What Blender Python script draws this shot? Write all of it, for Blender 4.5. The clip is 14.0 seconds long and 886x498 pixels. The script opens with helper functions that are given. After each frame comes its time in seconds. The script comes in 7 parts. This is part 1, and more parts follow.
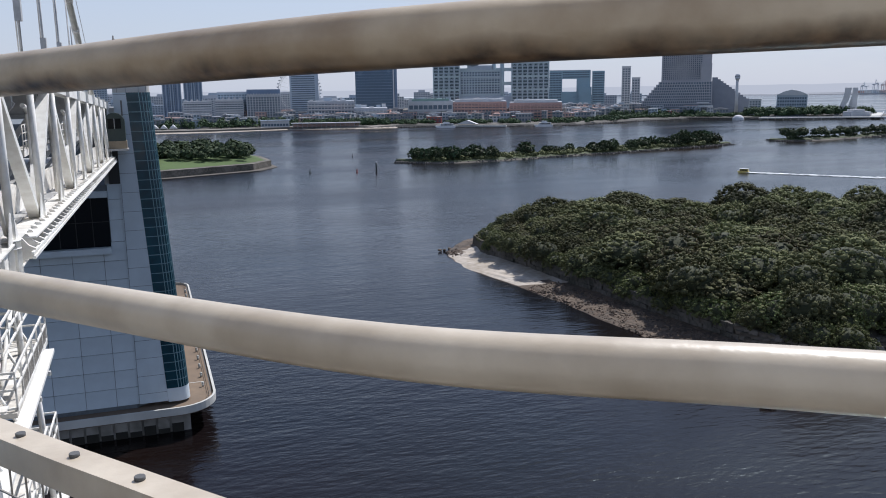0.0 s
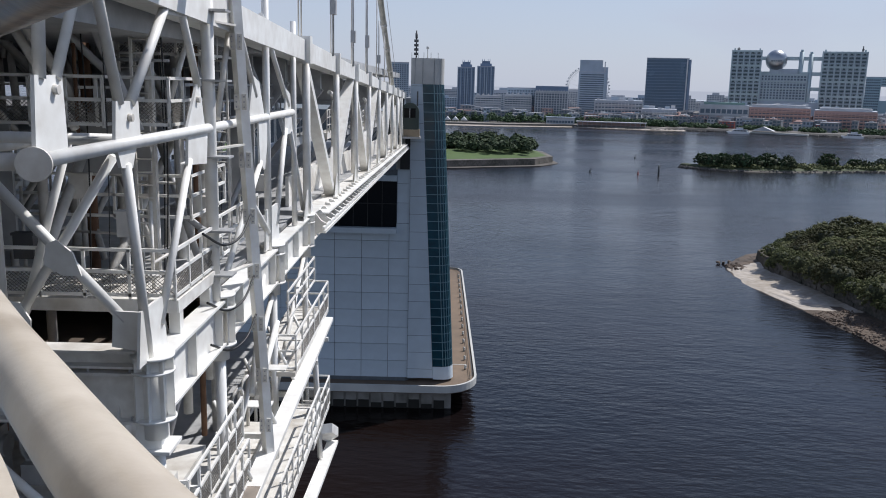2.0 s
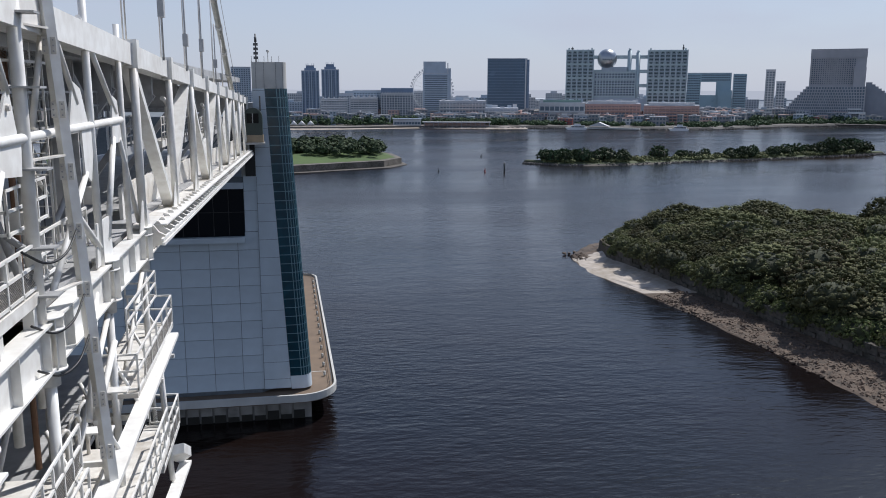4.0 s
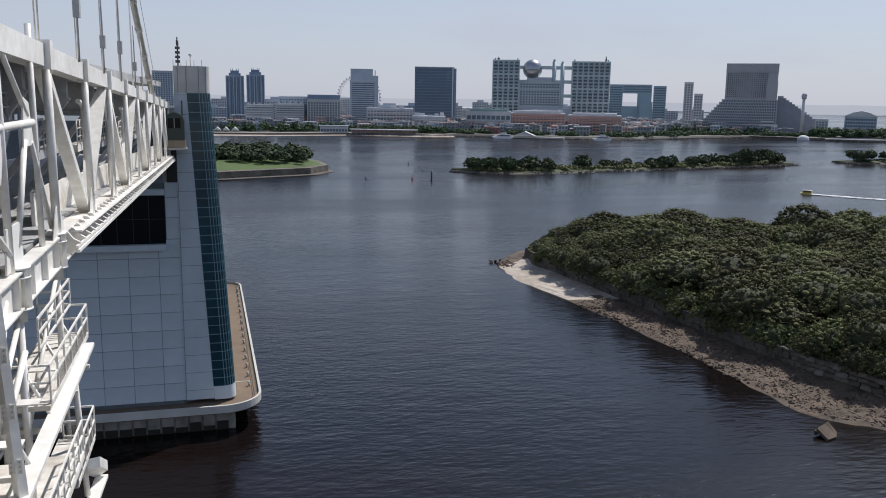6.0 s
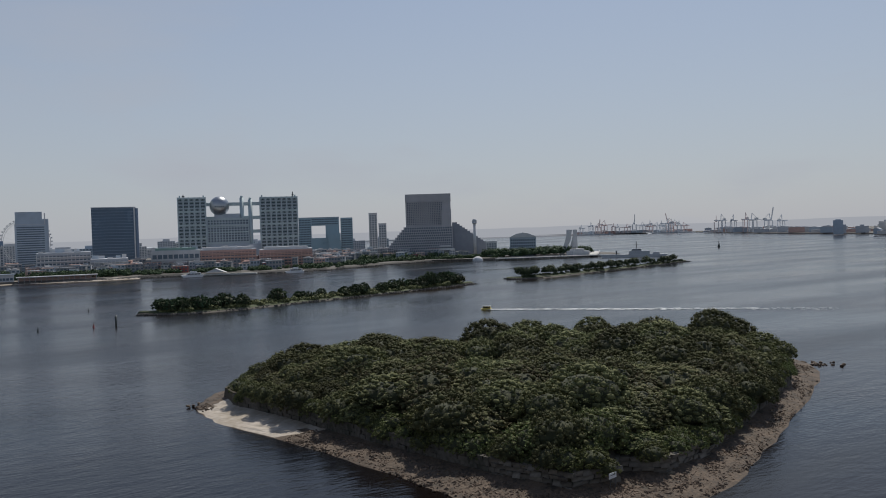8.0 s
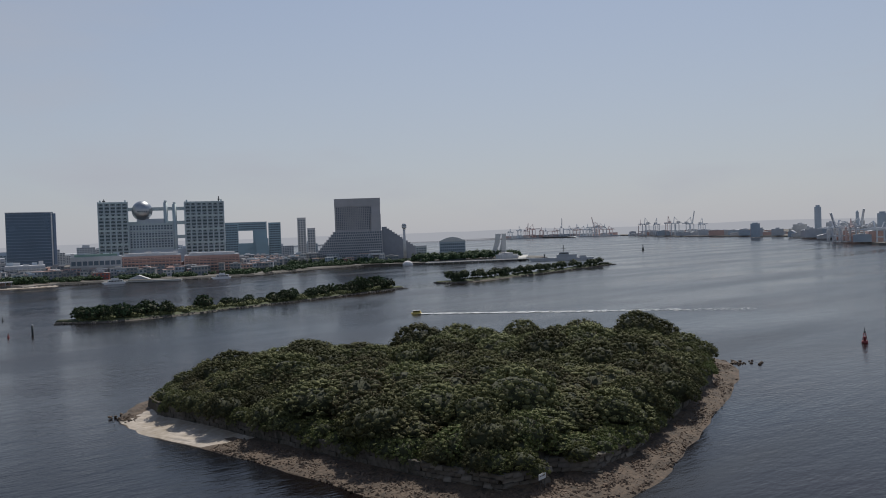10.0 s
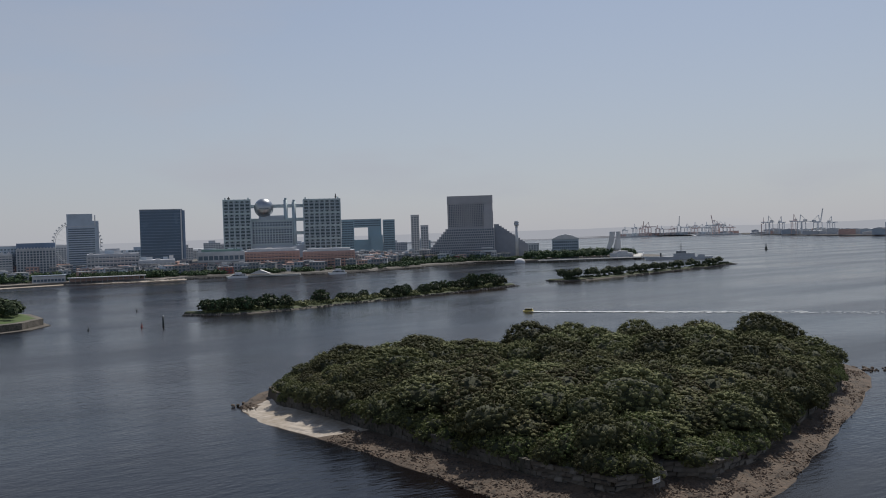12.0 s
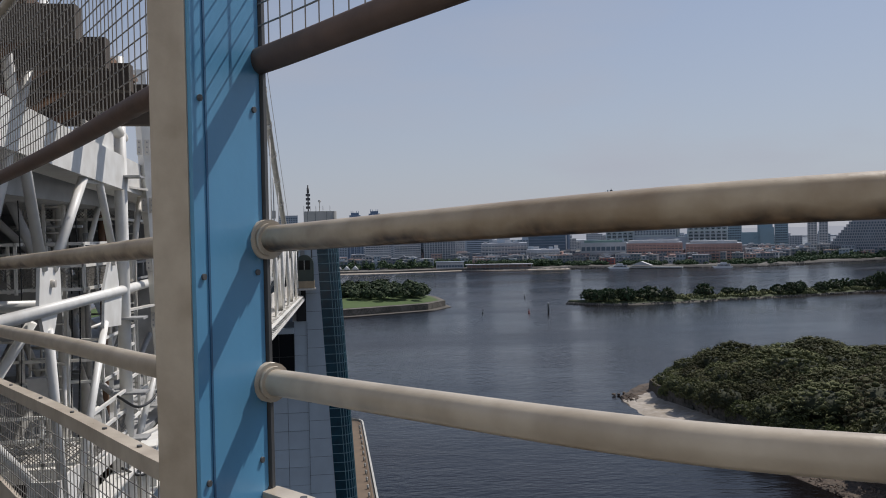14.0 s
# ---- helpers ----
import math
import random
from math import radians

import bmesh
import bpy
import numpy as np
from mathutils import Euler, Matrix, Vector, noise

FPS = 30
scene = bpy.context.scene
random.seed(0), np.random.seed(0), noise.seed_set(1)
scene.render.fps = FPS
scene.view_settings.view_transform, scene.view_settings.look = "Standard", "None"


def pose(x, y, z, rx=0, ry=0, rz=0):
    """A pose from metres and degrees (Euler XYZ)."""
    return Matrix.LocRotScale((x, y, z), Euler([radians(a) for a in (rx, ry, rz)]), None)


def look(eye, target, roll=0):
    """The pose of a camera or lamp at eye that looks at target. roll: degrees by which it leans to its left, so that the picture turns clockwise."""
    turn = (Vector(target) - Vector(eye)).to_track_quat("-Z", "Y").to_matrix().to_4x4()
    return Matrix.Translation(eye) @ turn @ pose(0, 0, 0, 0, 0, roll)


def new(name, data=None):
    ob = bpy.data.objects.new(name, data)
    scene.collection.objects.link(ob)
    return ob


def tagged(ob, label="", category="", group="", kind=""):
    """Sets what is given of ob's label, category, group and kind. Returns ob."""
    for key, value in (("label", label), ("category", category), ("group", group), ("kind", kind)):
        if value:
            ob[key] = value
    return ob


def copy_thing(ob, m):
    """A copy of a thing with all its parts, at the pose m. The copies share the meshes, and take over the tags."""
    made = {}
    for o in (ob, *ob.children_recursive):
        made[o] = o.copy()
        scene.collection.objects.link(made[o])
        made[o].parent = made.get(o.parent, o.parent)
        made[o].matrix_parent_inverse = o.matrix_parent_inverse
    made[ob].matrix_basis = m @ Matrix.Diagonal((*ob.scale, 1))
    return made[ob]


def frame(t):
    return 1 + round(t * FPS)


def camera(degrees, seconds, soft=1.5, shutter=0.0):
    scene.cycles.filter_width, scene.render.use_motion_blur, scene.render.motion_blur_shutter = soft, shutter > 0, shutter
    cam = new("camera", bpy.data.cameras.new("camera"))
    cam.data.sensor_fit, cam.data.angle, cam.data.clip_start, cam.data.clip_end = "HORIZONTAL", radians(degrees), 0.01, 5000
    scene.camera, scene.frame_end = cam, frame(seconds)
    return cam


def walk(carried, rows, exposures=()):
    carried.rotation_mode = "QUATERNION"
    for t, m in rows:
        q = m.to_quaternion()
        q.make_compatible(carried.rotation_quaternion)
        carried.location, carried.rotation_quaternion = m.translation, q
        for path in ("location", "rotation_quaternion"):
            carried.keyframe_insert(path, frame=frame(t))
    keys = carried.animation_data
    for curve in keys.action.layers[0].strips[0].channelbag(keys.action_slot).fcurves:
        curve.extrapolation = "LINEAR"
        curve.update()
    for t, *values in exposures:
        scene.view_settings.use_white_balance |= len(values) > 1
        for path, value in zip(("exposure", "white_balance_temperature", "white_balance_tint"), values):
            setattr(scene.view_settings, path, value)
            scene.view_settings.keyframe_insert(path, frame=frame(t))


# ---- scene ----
cam = camera(56.0, 14.0, soft=1.0)
walk(cam, [
    (0.0, pose(-0.518, -0.442, 48.109, 79.14, 0.72, -19.21)),
    (0.5, pose(-0.374, -0.221, 48.110, 79.10, -0.23, -11.26)),
    (1.0, pose(-0.278, -0.152, 48.106, 79.00, -1.20, -4.17)),
    (1.5, pose(-0.197, -0.110, 48.098, 78.94, -1.50, -0.55)),
    (2.0, pose(-0.232, 0.080, 48.079, 78.90, -1.38, 0.09)),
    (2.5, pose(-0.280, 0.170, 48.090, 78.85, -1.23, -0.13)),
    (3.0, pose(-0.120, 0.220, 48.050, 78.97, -0.91, -2.96)),
    (3.5, pose(-0.030, 0.200, 48.030, 79.13, -0.32, -7.80)),
    (6.0, pose(0.090, 0.100, 47.990, 79.79, -0.96, -15.22)),
    (6.5, pose(0.090, 0.100, 47.990, 84.29, 0.42, -22.48)),
    (7.0, pose(0.090, 0.100, 47.990, 87.31, 0.94, -27.45)),
    (7.5, pose(0.090, 0.100, 47.990, 88.29, 1.39, -31.85)),
    (8.0, pose(0.090, 0.100, 47.990, 88.72, 1.71, -36.15)),
    (8.5, pose(0.090, 0.100, 47.990, 88.87, 1.82, -39.37)),
    (11.0, pose(0.090, 0.100, 47.990, 88.87, 1.96, -41.09)),
    (11.5, pose(0.090, 0.100, 47.990, 88.91, 1.99, -37.46)),
    (12.0, pose(0.090, 0.100, 47.990, 88.93, 1.68, -33.27)),
    (12.5, pose(0.030, 0.030, 47.990, 88.92, 1.32, -29.48)),
    (13.0, pose(-0.389, -0.009, 48.051, 88.92, 0.71, -25.78)),
    (13.5, pose(-0.527, -0.228, 48.086, 88.90, 0.37, -17.81)),
    (14.0, pose(-0.768, -0.715, 48.128, 88.99, 1.18, -7.48)),
], [(0.0, 0.22, 5950, 12), (0.8, 0.2, 5950, 12), (1.6, 0.1, 5950, 12), (3.5, 0.08, 5950, 12), (6.0, 0.08, 6200, 12), (6.6, -0.06, 6300, 10), (7.0, -0.25, 6350, 9), (7.4, -0.33, 6400, 9), (8.6, -0.3, 6450, 9), (11.0, -0.3, 6500, 11), (12.5, -0.3, 6450, 10), (14.0, -0.3, 6300, 12)])

# ---- light ----
SUN_AZ, SUN_EL = radians(52), radians(52)      # azimuth clockwise from +y
world = bpy.data.worlds.new("world")
scene.world = world
world.use_nodes = True
wn = world.node_tree.nodes
sky = wn.new("ShaderNodeTexSky")
sky.sky_type, sky.sun_disc = "NISHITA", False
sky.sun_elevation, sky.sun_rotation = SUN_EL, SUN_AZ
sky.air_density, sky.dust_density, sky.ozone_density = 1.0, 0.6, 3.0
haze = wn.new("ShaderNodeMixRGB")                # haze over the clear sky, thickest at the horizon
haze.inputs["Color2"].default_value = (5.0, 5.22, 5.85, 1)
way, part_z, thick = wn.new("ShaderNodeTexCoord"), wn.new("ShaderNodeSeparateXYZ"), wn.new("ShaderNodeMapRange")
thick.inputs["From Min"].default_value, thick.inputs["From Max"].default_value = 0.0, 0.5
thick.inputs["To Min"].default_value, thick.inputs["To Max"].default_value = 0.86, 0.16
world.node_tree.links.new(way.outputs["Generated"], part_z.inputs[0])
world.node_tree.links.new(part_z.outputs["Z"], thick.inputs["Value"])
# thin uneven cloud through the haze
cloud, veil, total, flatten = wn.new("ShaderNodeTexNoise"), wn.new("ShaderNodeMapRange"), wn.new("ShaderNodeMath"), wn.new("ShaderNodeMapping")
cloud.inputs["Scale"].default_value, cloud.inputs["Detail"].default_value = 2.2, 6
flatten.inputs["Scale"].default_value = (1, 1, 3.4)
veil.inputs["From Min"].default_value, veil.inputs["From Max"].default_value = 0.5, 0.78
veil.inputs["To Min"].default_value, veil.inputs["To Max"].default_value = 0.0, 0.32
total.operation, total.use_clamp = "ADD", True
world.node_tree.links.new(way.outputs["Generated"], flatten.inputs["Vector"])
world.node_tree.links.new(flatten.outputs[0], cloud.inputs["Vector"])
world.node_tree.links.new(cloud.outputs["Fac"], veil.inputs["Value"])
world.node_tree.links.new(thick.outputs[0], total.inputs[0])
world.node_tree.links.new(veil.outputs[0], total.inputs[1])
world.node_tree.links.new(total.outputs[0], haze.inputs["Fac"])
world.node_tree.links.new(sky.outputs[0], haze.inputs["Color1"])
world.node_tree.links.new(haze.outputs[0], wn["Background"].inputs[0])
wn["Background"].inputs[1].default_value = 0.10
sun_data = bpy.data.lights.new("sun", "SUN")
sun_data.energy, sun_data.angle, sun_data.color = 4.4, radians(0.6), (1.0, 0.945, 0.86)
sun = new("sun", sun_data)
sun_way = Vector((math.sin(SUN_AZ) * math.cos(SUN_EL), math.cos(SUN_AZ) * math.cos(SUN_EL), math.sin(SUN_EL)))
sun.matrix_world = look(sun_way * 300, (0, 0, 0))
# ---- materials ----
def material(name, base, rough=0.6, metal=0.0, vary=0.25, scale=3.0, bump=0.0, bump_scale=20.0, second=None,
             coarse=0.15, spec=0.5, per_object=0.0, coat=0.0):
    """A painted, stony or leafy surface: a base colour, broken at two scales, with fine relief."""
    m = bpy.data.materials.new(name)
    m.use_nodes = True
    nt = m.node_tree
    n, l = nt.nodes, nt.links
    b = n["Principled BSDF"]
    b.inputs["Roughness"].default_value, b.inputs["Metallic"].default_value = rough, metal
    b.inputs["Specular IOR Level"].default_value = spec
    b.inputs["Coat Weight"].default_value = coat
    co = n.new("ShaderNodeTexCoord")
    fine, broad = n.new("ShaderNodeTexNoise"), n.new("ShaderNodeTexNoise")
    fine.inputs["Scale"].default_value, fine.inputs["Detail"].default_value = scale, 6
    broad.inputs["Scale"].default_value, broad.inputs["Detail"].default_value = scale * coarse, 3
    l.new(co.outputs["Object"], fine.inputs["Vector"])
    l.new(co.outputs["Object"], broad.inputs["Vector"])
    second = second or tuple(c * (1 - vary) for c in base)
    ramp = n.new("ShaderNodeValToRGB")
    ramp.color_ramp.elements[0].position, ramp.color_ramp.elements[1].position = 0.36, 0.62
    ramp.color_ramp.elements[0].color, ramp.color_ramp.elements[1].color = (*second, 1), (*base, 1)
    mix = n.new("ShaderNodeMath")
    mix.operation = "MULTIPLY_ADD"
    l.new(fine.outputs["Fac"], mix.inputs[0])
    mix.inputs[1].default_value = 0.5
    half = n.new("ShaderNodeMath")
    half.operation = "MULTIPLY"
    half.inputs[1].default_value = 0.5
    l.new(broad.outputs["Fac"], half.inputs[0])
    l.new(half.outputs[0], mix.inputs[2])
    l.new(mix.outputs[0], ramp.inputs[0])
    out = ramp.outputs[0]
    if per_object:
        info = n.new("ShaderNodeObjectInfo")
        hsv = n.new("ShaderNodeHueSaturation")
        span = n.new("ShaderNodeMapRange")
        span.inputs["To Min"].default_value, span.inputs["To Max"].default_value = 1 - per_object, 1 + per_object
        l.new(info.outputs["Random"], span.inputs["Value"])
        l.new(span.outputs[0], hsv.inputs["Value"])
        l.new(out, hsv.inputs["Color"])
        out = hsv.outputs[0]
    l.new(out, b.inputs["Base Color"])
    rr = n.new("ShaderNodeMapRange")
    rr.inputs["To Min"].default_value, rr.inputs["To Max"].default_value = max(rough - 0.1, 0.02), min(rough + 0.1, 1)
    l.new(fine.outputs["Fac"], rr.inputs["Value"])
    l.new(rr.outputs[0], b.inputs["Roughness"])
    if bump:
        bn, bp = n.new("ShaderNodeTexNoise"), n.new("ShaderNodeBump")
        bn.inputs["Scale"].default_value, bn.inputs["Detail"].default_value = bump_scale, 5
        l.new(co.outputs["Object"], bn.inputs["Vector"])
        l.new(bn.outputs["Fac"], bp.inputs["Height"])
        bp.inputs["Strength"].default_value, bp.inputs["Distance"].default_value = min(bump, 1), 0.3 / bump_scale
        l.new(bp.outputs[0], b.inputs["Normal"])
    return m


def leaf_material(name, dark, light, per_object=0.25):
    """Leaves: each clump takes its own green."""
    m = bpy.data.materials.new(name)
    m.use_nodes = True
    n, l = m.node_tree.nodes, m.node_tree.links
    b = n["Principled BSDF"]
    b.inputs["Roughness"].default_value, b.inputs["Specular IOR Level"].default_value = 0.7, 0.12
    geo, ramp, info = n.new("ShaderNodeNewGeometry"), n.new("ShaderNodeValToRGB"), n.new("ShaderNodeObjectInfo")
    ramp.color_ramp.elements[0].color, ramp.color_ramp.elements[1].color = (*dark, 1), (*light, 1)
    l.new(geo.outputs["Random Per Island"], ramp.inputs[0])
    hsv, span, hue = n.new("ShaderNodeHueSaturation"), n.new("ShaderNodeMapRange"), n.new("ShaderNodeMapRange")
    span.inputs["To Min"].default_value, span.inputs["To Max"].default_value = 1 - per_object, 1 + per_object
    hue.inputs["To Min"].default_value, hue.inputs["To Max"].default_value = 0.485, 0.535
    l.new(info.outputs["Random"], span.inputs["Value"])
    l.new(info.outputs["Random"], hue.inputs["Value"])
    l.new(span.outputs[0], hsv.inputs["Value"])
    l.new(hue.outputs[0], hsv.inputs["Hue"])
    l.new(ramp.outputs[0], hsv.inputs["Color"])
    l.new(hsv.outputs[0], b.inputs["Base Color"])
    return m


def water_material():
    m = bpy.data.materials.new("sea_water")
    m.use_nodes = True
    n, l = m.node_tree.nodes, m.node_tree.links
    b = n["Principled BSDF"]
    b.inputs["Roughness"].default_value, b.inputs["IOR"].default_value = 0.18, 1.33
    b.inputs["Specular IOR Level"].default_value = 0.41
    b.inputs["Specular Tint"].default_value = (0.6, 0.88, 1.0, 1)
    co = n.new("ShaderNodeTexCoord")
    murk, ramp = n.new("ShaderNodeTexNoise"), n.new("ShaderNodeValToRGB")
    murk.inputs["Scale"].default_value, murk.inputs["Detail"].default_value = 0.006, 4
    ramp.color_ramp.elements[0].position, ramp.color_ramp.elements[1].position = 0.35, 0.68
    ramp.color_ramp.elements[0].color, ramp.color_ramp.elements[1].color = (0.0105, 0.0043, 0.0014, 1), (0.0022, 0.0052, 0.009, 1)
    l.new(co.outputs["Object"], murk.inputs["Vector"])
    l.new(murk.outputs["Fac"], ramp.inputs[0])
    l.new(ramp.outputs[0], b.inputs["Base Color"])
    # wind ripples on a longer swell, stronger in patches
    stretch = n.new("ShaderNodeMapping")
    stretch.inputs["Rotation"].default_value = (0, 0, radians(35))
    stretch.inputs["Scale"].default_value = (0.55, 1.3, 1)
    l.new(co.outputs["Object"], stretch.inputs["Vector"])
    ripple, swell, patch = n.new("ShaderNodeTexNoise"), n.new("ShaderNodeTexNoise"), n.new("ShaderNodeTexNoise")
    ripple.inputs["Scale"].default_value, ripple.inputs["Detail"].default_value = 0.7, 4
    swell.inputs["Scale"].default_value, swell.inputs["Detail"].default_value = 0.16, 3
    patch.inputs["Scale"].default_value, patch.inputs["Detail"].default_value = 0.011, 4
    for q in (ripple, swell):
        l.new(stretch.outputs[0], q.inputs["Vector"])
    l.new(co.outputs["Object"], patch.inputs["Vector"])
    gain = n.new("ShaderNodeMapRange")
    gain.inputs["From Min"].default_value, gain.inputs["From Max"].default_value = 0.35, 0.65
    gain.inputs["To Min"].default_value, gain.inputs["To Max"].default_value = 0.4, 1.0
    l.new(patch.outputs["Fac"], gain.inputs["Value"])
    wind, gloss, drift = n.new("ShaderNodeTexNoise"), n.new("ShaderNodeMapRange"), n.new("ShaderNodeMapping")
    wind.inputs["Scale"].default_value, wind.inputs["Detail"].default_value = 0.009, 5
    drift.inputs["Rotation"].default_value, drift.inputs["Scale"].default_value = (0, 0, radians(-38)), (0.35, 1.6, 1)
    gloss.inputs["From Min"].default_value, gloss.inputs["From Max"].default_value = 0.36, 0.64
    gloss.inputs["To Min"].default_value, gloss.inputs["To Max"].default_value = 0.09, 0.27
    l.new(co.outputs["Object"], drift.inputs["Vector"])
    l.new(drift.outputs[0], wind.inputs["Vector"])
    l.new(wind.outputs["Fac"], gloss.inputs["Value"])
    l.new(gloss.outputs[0], b.inputs["Roughness"])
    b1, b2 = n.new("ShaderNodeBump"), n.new("ShaderNodeBump")
    b1.inputs["Distance"].default_value, b2.inputs["Distance"].default_value = 0.5, 0.2
    b1.inputs["Strength"].default_value = 0.44
    l.new(swell.outputs["Fac"], b1.inputs["Height"])
    l.new(ripple.outputs["Fac"], b2.inputs["Height"])
    l.new(gain.outputs[0], b2.inputs["Strength"])
    l.new(b1.outputs[0], b2.inputs["Normal"])
    l.new(b2.outputs[0], b.inputs["Normal"])
    return m


def rust_with_shade(m):
    """Ragged rust blotches in the paint, with the shade of a tube's lower side painted in."""
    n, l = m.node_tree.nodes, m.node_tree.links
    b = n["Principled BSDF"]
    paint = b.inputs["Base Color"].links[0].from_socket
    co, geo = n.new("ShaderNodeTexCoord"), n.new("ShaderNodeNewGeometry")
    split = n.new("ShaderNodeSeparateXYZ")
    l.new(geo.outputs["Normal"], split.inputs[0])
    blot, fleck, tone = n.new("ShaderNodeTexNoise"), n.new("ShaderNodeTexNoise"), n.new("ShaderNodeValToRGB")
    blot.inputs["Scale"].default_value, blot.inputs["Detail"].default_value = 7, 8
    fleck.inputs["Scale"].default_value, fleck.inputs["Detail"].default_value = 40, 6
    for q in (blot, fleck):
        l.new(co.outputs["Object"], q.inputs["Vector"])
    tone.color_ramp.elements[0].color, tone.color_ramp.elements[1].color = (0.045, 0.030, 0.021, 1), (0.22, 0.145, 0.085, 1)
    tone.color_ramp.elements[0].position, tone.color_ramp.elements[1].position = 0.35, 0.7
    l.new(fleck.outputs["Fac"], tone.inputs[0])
    # downward faces turn darkest: the tube's own shade, painted along with the rust
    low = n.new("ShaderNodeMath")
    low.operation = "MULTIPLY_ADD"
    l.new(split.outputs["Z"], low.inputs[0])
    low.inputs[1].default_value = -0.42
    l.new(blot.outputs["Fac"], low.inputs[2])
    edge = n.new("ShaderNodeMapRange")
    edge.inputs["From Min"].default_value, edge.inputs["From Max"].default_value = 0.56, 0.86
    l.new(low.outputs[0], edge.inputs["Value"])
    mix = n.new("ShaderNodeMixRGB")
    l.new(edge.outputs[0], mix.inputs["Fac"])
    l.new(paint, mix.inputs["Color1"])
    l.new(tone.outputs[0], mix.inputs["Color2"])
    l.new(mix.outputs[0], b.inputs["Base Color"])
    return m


WHITE = material("white_steel_paint", (0.88, 0.87, 0.825), 0.42, vary=0.14, scale=2.4, second=(0.70, 0.67, 0.61), bump=0.08, bump_scale=30)
WHITE_WORN = material("weathered_white_paint", (0.82, 0.80, 0.745), 0.5, vary=0.35, scale=2.2, second=(0.50, 0.46, 0.40), bump=0.1, bump_scale=25)
GREY_STEEL = material("grey_steel_paint", (0.47, 0.47, 0.465), 0.5, vary=0.4, scale=2.0)
DARK_STEEL = material("dark_steel", (0.10, 0.10, 0.10), 0.55, vary=0.4, scale=3.0)
RUST = material("rusty_steel", (0.22, 0.12, 0.07), 0.8, vary=0.5, scale=3.0)
# dark brown with the shade inside and over the gantry put into it
SHADE_BROWN = material("shade_brown_steel", (0.10, 0.075, 0.055), 0.8, vary=0.5, scale=1.5, bump=0.2, bump_scale=12)
BLACK = material("black_rubber", (0.02, 0.02, 0.02), 0.5, vary=0.2)
BEIGE = material("beige_rail_paint", (0.57, 0.50, 0.40), 0.33, vary=0.2, scale=13.0, second=(0.40, 0.335, 0.255), bump=0.12, bump_scale=60, coarse=0.3)
RAIL_HIGH = rust_with_shade(material("shade_and_rust_beige_paint", (0.52, 0.44, 0.33), 0.36, vary=0.2, scale=13.0, second=(0.31, 0.235, 0.155), bump=0.15, bump_scale=55, coarse=0.3))
# the top rail's unlit look is put into this brown together with its rust
RAIL_BROWN = material("rust_and_unlit_brown_rail", (0.16, 0.105, 0.08), 0.6, vary=0.4, scale=12, bump=0.2, bump_scale=60)
BLUE = material("blue_panel_paint", (0.12, 0.34, 0.55), 0.35, vary=0.15, scale=5.0, bump=0.05, bump_scale=60)
MESH = material("galvanised_wire", (0.32, 0.30, 0.27), 0.5, metal=0.4, vary=0.3, scale=20)
TILE = material("pale_blue_grey_cladding", (0.58, 0.65, 0.69), 0.4, vary=0.12, scale=0.6, per_object=0.05)
JOINT = material("dark_joint", (0.16, 0.18, 0.19), 0.8, vary=0.3)
CONCRETE = material("weathered_concrete", (0.36, 0.34, 0.31), 0.85, vary=0.45, scale=0.5, second=(0.15, 0.14, 0.12), bump=0.2, bump_scale=4)
CONCRETE_PALE = material("pale_concrete", (0.55, 0.54, 0.50), 0.8, vary=0.25, scale=0.4)
QUAY_FLOOR = material("brown_quay_paving", (0.19, 0.135, 0.09), 0.85, vary=0.35, scale=0.5)
TEAL_GLASS = material("dark_teal_glass", (0.007, 0.058, 0.085), 0.12, vary=0.5, scale=0.8, spec=0.45)
DARK_GLASS = material("dark_window_glass", (0.003, 0.005, 0.008), 0.12, vary=0.4, scale=0.2, spec=0.12)
BLUE_GLASS = material("blue_curtain_glass", (0.07, 0.13, 0.20), 0.25, vary=0.25, scale=0.03, spec=0.7)
WATER = water_material()
SAND = material("pale_sand", (0.47, 0.415, 0.355), 0.9, vary=0.25, scale=0.6, second=(0.27, 0.225, 0.17), bump=0.3, bump_scale=2)
SHINGLE = material("brown_wet_shingle", (0.125, 0.088, 0.06), 0.9, vary=0.5, scale=1.7, second=(0.026, 0.019, 0.013), bump=1.0, bump_scale=1.5)
ROCK = material("dark_rock", (0.125, 0.088, 0.062), 0.9, vary=0.5, scale=0.7, bump=0.5, bump_scale=2, per_object=0.3)
STONE = material("old_stone_block", (0.19, 0.165, 0.14), 0.95, vary=0.5, scale=1.1, second=(0.05, 0.05, 0.036), bump=0.4, bump_scale=2, per_object=0.25)
EARTH = material("forest_soil", (0.07, 0.055, 0.035), 0.95, vary=0.4, scale=0.3)
GRASS = material("mown_grass", (0.075, 0.12, 0.03), 0.95, vary=0.3, scale=0.2, bump=0.3, bump_scale=2)
LAND = material("city_ground", (0.13, 0.12, 0.105), 0.9, vary=0.4, scale=0.05)
BARK = material("brown_bark", (0.10, 0.075, 0.05), 0.9, vary=0.4, scale=3.0)
LEAF = leaf_material("broadleaf_green", (0.066, 0.070, 0.031), (0.182, 0.174, 0.078), 0.5)
LEAF_OLIVE = leaf_material("olive_leaf", (0.085, 0.075, 0.04), (0.20, 0.17, 0.09), 0.35)
LEAF_LIGHT = leaf_material("fresh_leaf_green", (0.10, 0.115, 0.04), (0.185, 0.195, 0.072), 0.2)
LEAF_FAR = leaf_material("far_leaf_green", (0.03, 0.046, 0.024), (0.075, 0.1, 0.045))


